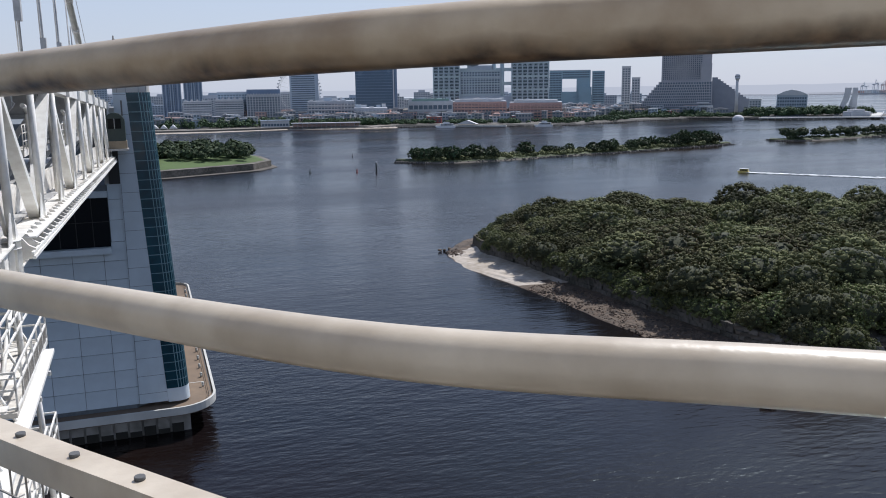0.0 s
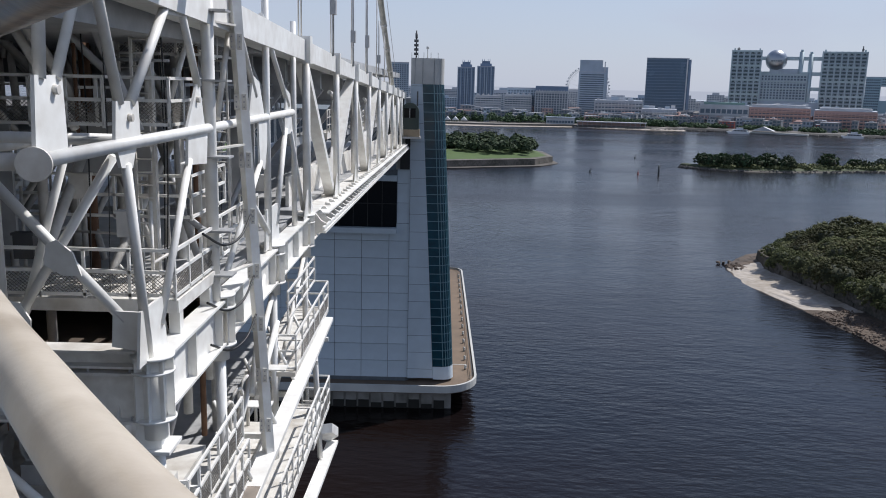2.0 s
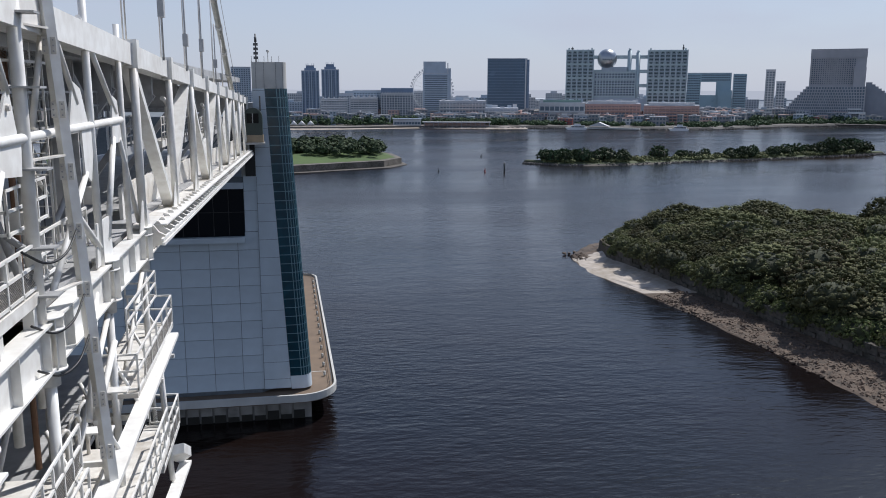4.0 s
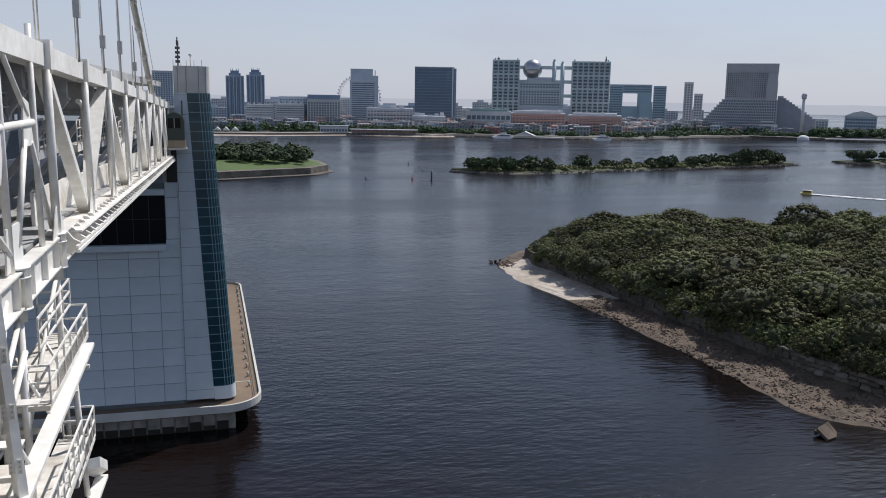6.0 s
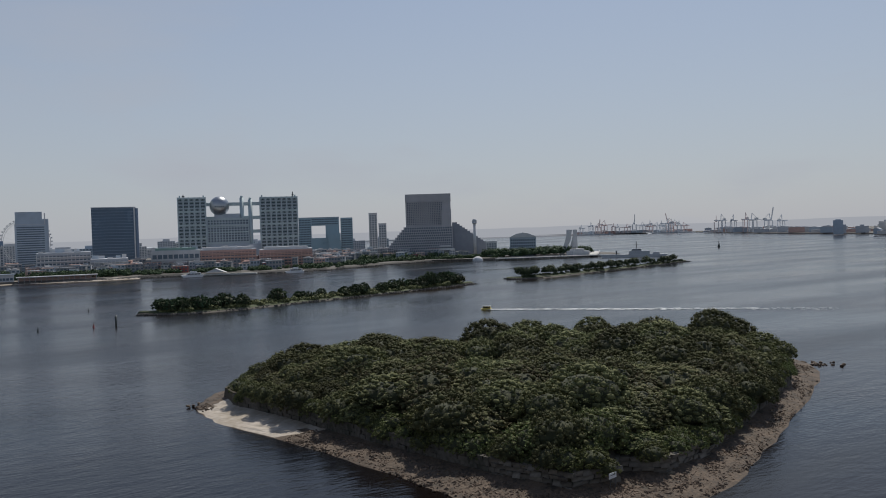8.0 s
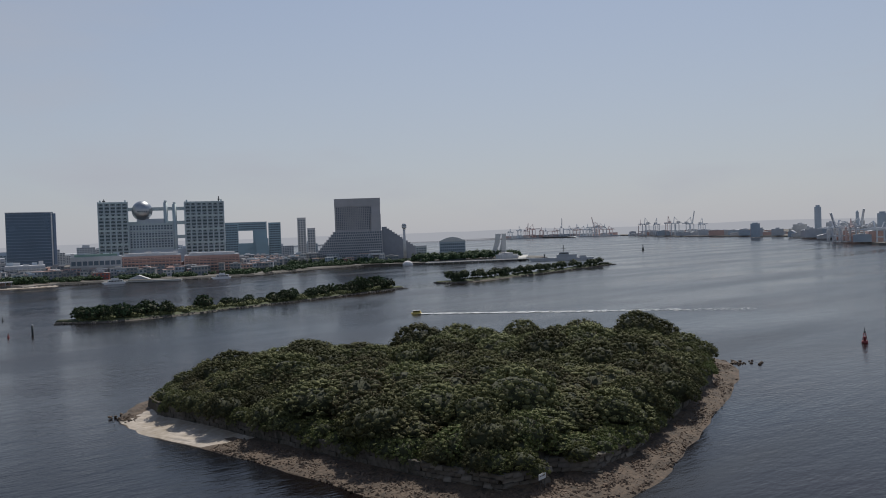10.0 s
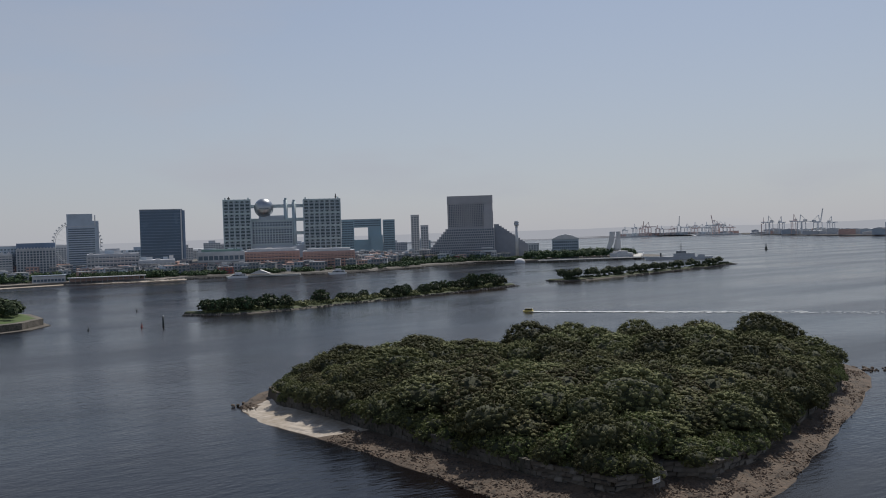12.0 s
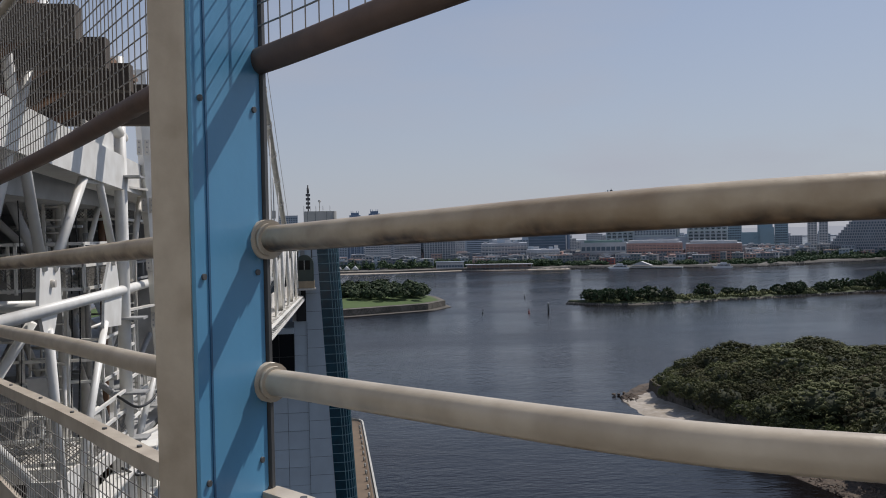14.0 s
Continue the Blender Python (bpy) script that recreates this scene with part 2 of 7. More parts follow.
# ---- mesh helpers ----
def box(bm, x0, x1, y0, y1, z0, z1, m=None):
    v = [bm.verts.new(Vector(p) if m is None else m @ Vector(p)) for p in
         ((x0, y0, z0), (x1, y0, z0), (x1, y1, z0), (x0, y1, z0), (x0, y0, z1), (x1, y0, z1), (x1, y1, z1), (x0, y1, z1))]
    for f in ((0, 3, 2, 1), (4, 5, 6, 7), (0, 1, 5, 4), (1, 2, 6, 5), (2, 3, 7, 6), (3, 0, 4, 7)):
        bm.faces.new([v[i] for i in f])


def axes_along(p, q):
    p, q = Vector(p), Vector(q)
    d = (q - p).normalized()
    side = d.cross(Vector((0, 0, 1)))
    side = Vector((1, 0, 0)) if side.length < 1e-3 else side.normalized()
    return p, q, side, side.cross(d).normalized()


def tube(bm, p, q, r, n=10, r2=None):
    """A round bar from p to q."""
    p, q, a, b = axes_along(p, q)
    r2 = r if r2 is None else r2
    rings = []
    for c, s in ((p, r), (q, r2)):
        rings.append([bm.verts.new(c + s * (math.cos(t) * a + math.sin(t) * b)) for t in (2 * math.pi * i / n for i in range(n))])
    for i in range(n):
        f = bm.faces.new((rings[0][i], rings[0][(i + 1) % n], rings[1][(i + 1) % n], rings[1][i]))
        f.smooth = True
    bm.faces.new(rings[0][::-1])
    bm.faces.new(rings[1])


def beam(bm, p, q, w, h):
    """A square bar from p to q, w wide and h high."""
    p, q, a, b = axes_along(p, q)
    v = [bm.verts.new(c + sa * a * w / 2 + sb * b * h / 2) for c in (p, q) for sa, sb in ((-1, -1), (1, -1), (1, 1), (-1, 1))]
    for f in ((3, 2, 1, 0), (4, 5, 6, 7), (0, 1, 5, 4), (1, 2, 6, 5), (2, 3, 7, 6), (3, 0, 4, 7)):
        bm.faces.new([v[i] for i in f])


def plate(bm, pts, away):
    """A flat plate with the outline pts, thickened by the vector away."""
    away = Vector(away)
    a = [bm.verts.new(Vector(p)) for p in pts]
    b = [bm.verts.new(Vector(p) + away) for p in pts]
    bm.faces.new(a[::-1])
    bm.faces.new(b)
    for i in range(len(a)):
        j = (i + 1) % len(a)
        bm.faces.new((a[i], a[j], b[j], b[i]))


def disc(bm, c, axis, r, thick, n=24):
    c, axis = Vector(c), Vector(axis).normalized()
    tube(bm, c - axis * thick / 2, c + axis * thick / 2, r, n)


def sweep(bm, pts, r, n=14):
    """A round bar along a line of points."""
    pts = [Vector(p) for p in pts]
    rings = []
    for i, p in enumerate(pts):
        d = (pts[min(i + 1, len(pts) - 1)] - pts[max(i - 1, 0)]).normalized()
        up = Vector((0, 0, 1)) if abs(d.z) < 0.9 else Vector((1, 0, 0))
        a = d.cross(up).normalized()
        b = a.cross(d).normalized()
        rings.append([bm.verts.new(p + r * (math.cos(t) * a + math.sin(t) * b)) for t in (2 * math.pi * k / n for k in range(n))])
    for s, e in zip(rings, rings[1:]):
        for k in range(n):
            f = bm.faces.new((s[k], s[(k + 1) % n], e[(k + 1) % n], e[k]))
            f.smooth = True
    bm.faces.new(rings[0][::-1])
    bm.faces.new(rings[-1])


def prism(bm, outline, z0, z1):
    """An upright block over a plan outline."""
    plate(bm, [(x, y, z0) for x, y in outline], (0, 0, z1 - z0))


def mesh_of(name, bm, mat):
    bmesh.ops.recalc_face_normals(bm, faces=bm.faces)
    me = bpy.data.meshes.new(name)
    bm.to_mesh(me)
    bm.free()
    for one in (mat if isinstance(mat, (list, tuple)) else [mat]):
        me.materials.append(one)
    return me


def part(name, bm, mat, parent=None, label="", kind=""):
    ob = new(name, mesh_of(name, bm, mat))
    if parent is not None:
        ob.parent = parent
    return tagged(ob, label=label, kind=kind)


def thing(name, label, category, at=(0, 0, 0), turn=0.0, group="", kind=""):
    ob = new(name)
    ob.matrix_basis = pose(*at, 0, 0, turn)
    ob.empty_display_size = 0.2
    return tagged(ob, label, category, group, kind)


def built(name, mat, fill, parent=None, label="", kind=""):
    """One mesh part, filled by a function of its bmesh."""
    bm = bmesh.new()
    fill(bm)
    return part(name, bm, mat, parent, label, kind)


def catmull(pts, steps):
    pts = [Vector(p) for p in pts]
    pts = [2 * pts[0] - pts[1]] + pts + [2 * pts[-1] - pts[-2]]
    out = []
    for a, b, c, d in zip(pts, pts[1:], pts[2:], pts[3:]):
        for i in range(steps):
            t = i / steps
            out.append(0.5 * ((2 * b) + (c - a) * t + (2 * a - 5 * b + 4 * c - d) * t * t + (3 * b - a - 3 * c + d) * t ** 3))
    return out + [pts[-2]]


# ---- sea, seabed and land ----
def flat_sheet(name, half, z, mat, label, category):
    bm = bmesh.new()
    n = 24
    grid = [[bm.verts.new((x, y, z)) for x in np.linspace(-half, half, n)] for y in np.linspace(-half, half, n)]
    for j in range(n - 1):
        for i in range(n - 1):
            bm.faces.new((grid[j][i], grid[j][i + 1], grid[j + 1][i + 1], grid[j + 1][i]))
    return tagged(part(name, bm, mat), label, category, kind="structure")


# horizon haze is put into this pale colour
COAST = material("haze_pale_coast", (0.50, 0.53, 0.55), 0.95, vary=0.3, scale=0.01)
flat_sheet("water", 4900, 0.0, WATER, "dark rippled harbour water under a hazy sky", "water")


def land(name, outline, z, mat, label, category="ground", slope=6.0):
    """A raised piece of land, its edge sloping into the water."""
    bm = bmesh.new()
    c = Vector((sum(p[0] for p in outline) / len(outline), sum(p[1] for p in outline) / len(outline)))
    top = [bm.verts.new((*(Vector(p) + (c - Vector(p)).normalized() * slope), z)) for p in outline]
    low = [bm.verts.new((*p, -2)) for p in outline]
    bm.faces.new(top)
    for i in range(len(top)):
        j = (i + 1) % len(top)
        bm.faces.new((low[i], low[j], top[j], top[i]))
    return tagged(part(name, bm, mat), label, category, kind="structure")


CITY_EDGE = [(-900, 1130), (-120, 1085), (0, 1055), (60, 1052), (165, 1075), (250, 1050), (340, 1045), (400, 1000), (520, 965), (560, 990),
             (640, 1025), (750, 1050), (800, 1000), (860, 975), (950, 930), (1010, 900), (1060, 960), (1080, 1100), (1000, 1500), (900, 2600), (-900, 2600)]
land("ground_city", CITY_EDGE, 3.0, LAND, "built-up reclaimed waterfront ground behind a beach")
land("ground_port", [(1480, 420), (1530, 600), (1760, 735), (1900, 800), (2330, 1130), (2500, 1300), (2800, 1800), (3400, 2500), (4500, 3900), (4800, 3500), (4800, 300), (1900, 200)],
     4.0, LAND, "low container port ground across the water", slope=4)
land("ground_far_coast", [(3300, 2750), (4100, 3300), (3100, 3800), (1500, 4100), (1000, 4300), (1200, 4800), (4300, 4500)], 5.0, COAST,
     "hazy wooded coast on the horizon", slope=30)


def far_haze():
    """A glowing ring where sea and sky meet, painted as a hazy far shore."""
    m = bpy.data.materials.new("painted_haze_glow")
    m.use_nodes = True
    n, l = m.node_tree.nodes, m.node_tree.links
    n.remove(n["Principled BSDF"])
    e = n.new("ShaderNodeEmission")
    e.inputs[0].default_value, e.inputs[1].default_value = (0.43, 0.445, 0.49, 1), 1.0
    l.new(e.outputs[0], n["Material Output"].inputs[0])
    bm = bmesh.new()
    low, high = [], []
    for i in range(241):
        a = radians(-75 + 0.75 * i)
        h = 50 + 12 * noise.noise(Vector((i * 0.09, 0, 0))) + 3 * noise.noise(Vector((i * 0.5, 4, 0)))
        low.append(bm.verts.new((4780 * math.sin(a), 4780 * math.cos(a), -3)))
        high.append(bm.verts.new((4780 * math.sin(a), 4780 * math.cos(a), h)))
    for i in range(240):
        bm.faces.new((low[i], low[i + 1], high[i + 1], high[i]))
    tagged(part("backdrop_far_shore", bm, m), "glowing backdrop painted as a pale hazy far shore along the horizon", "backdrop", kind="structure")


far_haze()


# ---- trees ----
CLUMP = material("leafy_clump", (0.138, 0.138, 0.067), 0.9, vary=0.5, scale=3.4, second=(0.06, 0.064, 0.03), bump=0.9, bump_scale=3.0, per_object=0.4, spec=0.1)


def crown_mesh(name, radius, height, clumps, leaves, size, seed, mat, flat=0.42):
    """A broad crown: many leaf cards in clumps over a lumpy dome, with gaps between the clumps."""
    rnd = random.Random(seed)
    vs, fs, clump_faces = [], [], []
    centres = []
    for i in range(clumps):
        a = i * 2.39996 + rnd.uniform(-0.3, 0.3)
        u = (i + 0.5) / clumps
        el = math.asin(min(1, 1.25 * u - 0.25)) if u > 0.2 else -0.25 * rnd.random()
        k = rnd.uniform(0.86, 1.02)
        centres.append(Vector((math.cos(a) * math.cos(el) * radius * k, math.sin(a) * math.cos(el) * radius * k,
                               height * (flat + (1 - flat) * math.sin(el) * k))))
    ico = bmesh.new()
    bmesh.ops.create_icosphere(ico, subdivisions=1, radius=1)
    ball = [v.co.copy() for v in ico.verts]
    tris = [tuple(v.index for v in f.verts) for f in ico.faces]
    ico.free()
    for n, c in enumerate(centres):
        cr = radius * rnd.uniform(0.06, 0.175)
        i0 = len(vs)
        for b in ball:
            k = cr * 0.74 * (0.84 + 0.55 * noise.noise(b * 2.6 + Vector((seed * 7.1, n * 3.3, 0))))
            vs.append(c + Vector((b.x * k, b.y * k, b.z * k * 0.9)))
        fs += [tuple(i0 + q for q in t) for t in tris]
        clump_faces += [len(fs) - len(tris) + q for q in range(len(tris))]
        for _ in range(leaves):
            d = Vector((rnd.gauss(0, 1), rnd.gauss(0, 1), rnd.gauss(0.4, 0.8))).normalized()
            p = c + Vector((d.x * cr, d.y * cr, d.z * cr * 0.85)) * rnd.uniform(0.7, 1.4)
            nrm = (d + Vector((rnd.uniform(-1, 1), rnd.uniform(-1, 1), rnd.uniform(-.7, .8)))).normalized()
            a = nrm.orthogonal().normalized()
            a = (a * math.cos(t := rnd.uniform(0, 6.28)) + nrm.cross(a) * math.sin(t)).normalized()
            b = nrm.cross(a)
            s = size * rnd.uniform(0.6, 1.25)
            i0 = len(vs)
            vs += [p - a * s - b * s * 0.3, p - a * s * .1 - b * s * 0.62, p + a * s + b * s * 0.1, p + a * s * 0.2 + b * s * 0.6]
            fs.append((i0, i0 + 1, i0 + 2, i0 + 3))
    me = bpy.data.meshes.new(name)
    me.from_pydata([tuple(v) for v in vs], [], fs)
    me.materials.append(mat)
    me.materials.append(CLUMP)
    for i in clump_faces:
        me.polygons[i].material_index = 1
        me.polygons[i].use_smooth = True
    return me


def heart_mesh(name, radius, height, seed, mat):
    """The dense inside of a crown, its shade put into a darker green."""
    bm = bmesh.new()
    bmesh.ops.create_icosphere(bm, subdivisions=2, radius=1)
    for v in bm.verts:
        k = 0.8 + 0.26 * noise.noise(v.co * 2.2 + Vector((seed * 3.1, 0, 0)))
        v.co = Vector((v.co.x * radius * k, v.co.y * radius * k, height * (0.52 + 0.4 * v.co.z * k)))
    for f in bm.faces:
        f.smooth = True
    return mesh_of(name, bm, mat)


def trunk_fill(height, radius, rnd):
    def fill(bm):
        lean = Vector((rnd.uniform(-.4, .4), rnd.uniform(-.4, .4), height * 0.6))
        tube(bm, (0, 0, -0.6), lean, radius, 8, radius * 0.6)
        for i in range(4):
            a = i * 1.57 + rnd.uniform(-.4, .4)
            tube(bm, lean * rnd.uniform(.6, .95), lean + Vector((math.cos(a) * 2.2, math.sin(a) * 2.2, height * .22)), radius * 0.5, 6, radius * .2)
    return fill


# darker than the clumps, so the gaps of a crown look shaded
CORE = material("painted_shade_foliage", (0.06, 0.066, 0.03), 0.9, vary=0.4, scale=1.2, second=(0.03, 0.035, 0.016))


def make_tree(seed, radius, height, clumps, leaves, size, leaf, label, kind="tree"):
    rnd = random.Random(seed)
    t = thing(kind, label, kind, group="trees on the wooded island" if kind == "tree" else "bushes on the island wall")
    built("trunk", BARK, trunk_fill(height, radius * 0.05, rnd), t)
    crown = new("crown", crown_mesh("crown", radius, height, clumps, leaves, size, seed, leaf))
    crown.parent = t
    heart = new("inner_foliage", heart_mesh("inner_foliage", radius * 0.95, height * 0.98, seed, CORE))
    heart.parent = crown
    return t


def inside(x, y, outline):
    hit = False
    for (x0, y0), (x1, y1) in zip(outline, outline[1:] + outline[:1]):
        if (y0 > y) != (y1 > y) and x < (x1 - x0) * (y - y0) / (y1 - y0) + x0:
            hit = not hit
    return hit


def edge_gap(x, y, outline):
    best = 1e9
    p = Vector((x, y))
    for a, b in zip(outline, outline[1:] + outline[:1]):
        a, b = Vector(a), Vector(b)
        t = max(0, min(1, (p - a).dot(b - a) / (b - a).length_squared))
        best = min(best, (p - a - t * (b - a)).length)
    return best


# ---- the wooded battery island ----
SHORE = [(79, 224), (78.5, 205), (83, 178), (86, 154), (88, 128), (89, 106), (97, 97), (108, 93), (124, 90), (143, 96), (178, 110), (217, 126),
         (255, 147), (268, 176), (240, 212), (190, 246), (130, 258), (98, 250), (85, 238)]
SCARP = [(88, 222), (92, 196), (94, 172), (97, 148), (100, 124), (104, 107), (113, 104), (118, 108), (124, 102), (139, 104), (177, 118), (219, 134), (248, 155), (256, 176),
         (232, 204), (188, 236), (132, 248), (100, 244), (90, 234)]


def island_beach():
    bm = bmesh.new()
    rings = []
    dense_shore = [p for p in catmull([(*q, 0) for q in SHORE + SHORE[:1]], 5)][:-1]
    dense_in = [p for p in catmull([(*q, 0) for q in SCARP + SCARP[:1]], 5)][:-1]
    for k, z in ((-0.25, -1.2), (0.0, 0.05), (0.12, 0.28), (0.25, 0.45), (0.4, 0.62), (0.55, 0.8), (0.75, 1.0), (1.1, 1.7)):
        ring = []
        for a, b in zip(dense_shore, dense_in):
            p = a.lerp(b, k)
            j = noise.noise(p * 0.35) * 2.2 * (1 - abs(k - 0.4))
            out = (a - b).normalized()
            ring.append(bm.verts.new((p.x + out.x * j, p.y + out.y * j, z + noise.noise(p * 0.5 + Vector((9, 0, 0))) * 0.22)))
        rings.append(ring)
    n = len(rings[0])
    for r0, r1 in zip(rings, rings[1:]):
        for i in range(n):
            f = bm.faces.new((r0[i], r0[(i + 1) % n], r1[(i + 1) % n], r1[i]))
            c = f.calc_center_median()
            f.material_index = 1 if (176 + 5 * noise.noise(c * 0.3) < c.y - 9 * (1.2 - c.z) and c.y + 4 * noise.noise(c * 0.4) < 228 and c.x < 100 and c.z > 0.1) else 0
    return tagged(part("ground_shingle_beach", bm, [SHINGLE, SAND]), "brown shingle shore with a patch of pale sand", "beach", kind="structure")


island_beach()


def island_top():
    bm = bmesh.new()
    rings = []
    for k, z in ((1.0, 0.6), (0.995, 4.2), (0.9, 5.0), (0.5, 6.5)):
        c = Vector((165, 165))
        rings.append([bm.verts.new((*(c + (Vector(p) - c) * k), z)) for p in SCARP])
    for r0, r1 in zip(rings, rings[1:]):
        for i in range(len(SCARP)):
            bm.faces.new((r0[i], r0[(i + 1) % len(SCARP)], r1[(i + 1) % len(SCARP)], r1[i]))
    bm.faces.new(rings[-1])
    return tagged(part("ground_island", bm, EARTH), "raised earth platform of an old battery under trees", "ground", kind="structure")


island_top()


def island_scarp():
    """Old coursed stone facing round the platform."""
    wall = thing("wall_stone_scarp", "old mossy dark stone retaining wall round the island", "wall", kind="structure")
    rnd = random.Random(5)
    shapes = []
    for k in range(6):
        bm = bmesh.new()
        box(bm, -0.5, 0.5, -0.35, 0.35, -0.5, 0.5)
        for v in bm.verts:
            v.co += Vector((rnd.uniform(-.09, .09), rnd.uniform(-.3, .2), rnd.uniform(-.13, .13)))
        shapes.append(mesh_of("stone", bm, STONE))
    count, rest = 0, bmesh.new()
    for a, b in zip(SCARP[:-6], SCARP[1:-5]):
        a, b = Vector(a), Vector(b)
        d = (b - a).normalized()
        ang = math.atan2(d.y, d.x)
        near = a.y < 125 and a.x < 150
        for row in range(4):
            s = rnd.uniform(0, 1)
            while s < (b - a).length:
                w = rnd.uniform(1.3, 2.4)
                p = a + d * (s + w / 2)
                m = pose(p.x + rnd.uniform(-.15, .15), p.y + rnd.uniform(-.15, .15), 1.1 + row * 0.92 + rnd.uniform(-.06, .06), rnd.uniform(-4, 4), rnd.uniform(-3, 3), math.degrees(ang) + rnd.uniform(-4, 4)) @ Matrix.Diagonal((w * 0.96, 1.2, 0.88, 1))
                if near and count < 290:
                    ob = new("stone", shapes[rnd.randrange(6)])
                    ob.parent, ob.matrix_basis = wall, m
                    count += 1
                else:
                    box(rest, -0.5, 0.5, -0.35, 0.35, -0.5, 0.5, m)
                s += w
    part("stonework", rest, STONE, wall, kind="stuff")


island_scarp()

ISLAND_TREES = [make_tree(10 + k, *spec) for k, spec in enumerate((
    (6.2, 10.0, 150, 22, 0.20, LEAF, "broad dark green tree on the wooded island"),
    (7.0, 11.0, 165, 22, 0.21, LEAF, "broad dark green tree on the wooded island"),
    (5.6, 8.5, 135, 22, 0.19, LEAF, "broad dark green tree on the wooded island"),
    (6.6, 9.5, 150, 22, 0.20, LEAF_OLIVE, "broad olive brown tree on the wooded island"),
    (5.0, 7.5, 115, 22, 0.19, LEAF_LIGHT, "fresh light green tree at the island's edge"),
    (3.4, 5.0, 64, 22, 0.17, LEAF_LIGHT, "low light green bush spilling over the island wall", "bush")))]


def plant_island():
    rnd = random.Random(21)
    spots = []
    tries = 0
    while tries < 9000 and len(spots) < 230:
        tries += 1
        x, y = rnd.uniform(86, 258), rnd.uniform(100, 250)
        if not inside(x, y, SCARP):
            continue
        gap = edge_gap(x, y, SCARP)
        if gap < 3.0 or (x < 97 and y > 180):
            continue
        need = 4.0 if x < 118 and y > 165 else (4.6 if gap < 7 else rnd.choice((8.0, 10.4)))
        if any((x - u) ** 2 + (y - v) ** 2 < need * need for u, v, _ in spots):
            continue
        spots.append((x, y, gap))
    used = set()
    for x, y, gap in spots:
        sunny = rnd.random()
        if gap < 6:
            k = 5 if sunny < 0.45 else (4 if sunny < 0.7 else 2)
        else:
            k = rnd.choice((0, 1, 2, 3, 3, 0, 4 if sunny < 0.25 else 1))
        z = 3.0 + min(gap / 14, 1) * 2.6
        s = rnd.uniform(0.85, 1.12) * (min(0.95, 0.5 + (x - 97) * 0.022) if y > 170 else 1.0) * (0.8 if gap < 5 else 1.04)
        m = pose(x, y, z - 0.3, rnd.uniform(-5, 5), rnd.uniform(-5, 5), rnd.uniform(0, 360)) @ Matrix.Diagonal((s * rnd.uniform(0.95, 1.3), s * rnd.uniform(0.95, 1.3), s * rnd.uniform(0.62, 1.1), 1))
        if k not in used:
            ISLAND_TREES[k].matrix_basis = m
            used.add(k)
        else:
            kid = copy_thing(ISLAND_TREES[k], Matrix())
            kid.matrix_basis = m
    for k in range(6):
        if k not in used:
            ISLAND_TREES[k].matrix_basis = pose(150 + 6 * k, 170, 6)
    # scrub spilling over the wall
    for a, b in zip(SCARP[:13], SCARP[1:14]):
        a, b = Vector(a), Vector(b)
        n = int((b - a).length / 2.5)
        out = Vector(((b - a).y, -(b - a).x)).normalized()
        if (a + out - Vector((165, 165))).length < (a - Vector((165, 165))).length:
            out = -out
        for i in range(n):
            if rnd.random() < 0.14:
                continue
            p = a.lerp(b, (i + rnd.random()) / n) + out * rnd.uniform(-2.4, 0.0)
            if 112 < p.x < 121 and p.y < 112:
                continue
            s = rnd.uniform(0.55, 1.0)
            kid = copy_thing(ISLAND_TREES[5 if rnd.random() < 0.7 else 2], Matrix())
            kid.matrix_basis = pose(p.x, p.y, rnd.uniform(1.5, 3.5), 0, 0, rnd.uniform(0, 360)) @ Matrix.Diagonal((s, s, s, 1))
    big = copy_thing(ISLAND_TREES[1], Matrix())
    big.matrix_basis = pose(236, 172, 7.5) @ Matrix.Diagonal((1.1, 1.1, 1.02, 1))


plant_island()


def rock_mesh(seed):
    bm = bmesh.new()
    bmesh.ops.create_icosphere(bm, subdivisions=1, radius=1)
    for v in bm.verts:
        v.co *= 0.75 + 0.5 * noise.noise(v.co * 1.7 + Vector((seed * 5.3, 1, 2)))
        v.co.z *= 0.6
    return mesh_of("rock", bm, ROCK)


def scatter_rocks():
    rnd = random.Random(8)
    shapes = [rock_mesh(i) for i in range(5)]

    def put(x, y, z, s):
        ob = new("rock", shapes[rnd.randrange(5)])
        ob.matrix_basis = pose(x, y, z, rnd.uniform(-20, 20), rnd.uniform(-20, 20), rnd.uniform(0, 360)) @ Matrix.Diagonal((s * rnd.uniform(.7, 1.3), s, s, 1))
        tagged(ob, "dark brown wet rock on the island shore", "rock", group="rocks on the island shore")
    for _ in range(90):
        put(rnd.gauss(82.5, 1.9), rnd.gauss(227.5, 3.2), rnd.uniform(0.2, 0.6), rnd.uniform(0.3, 0.9))
    for _ in range(70):
        t = rnd.random()
        a, b = rnd.choice(list(zip(SHORE[3:12], SHORE[4:13])))
        put(a[0] + (b[0] - a[0]) * t + rnd.uniform(-1, 2.5), a[1] + (b[1] - a[1]) * t + rnd.uniform(0, 3.5), 0.25, rnd.uniform(0.2, 0.7))
    for _ in range(40):
        put(rnd.gauss(262, 3), rnd.gauss(152, 4), 0.1, rnd.uniform(0.4, 1.1))
    for _ in range(26):
        put(rnd.uniform(106, 122), rnd.uniform(95, 102), 0.5, rnd.uniform(0.5, 1.3))


scatter_rocks()


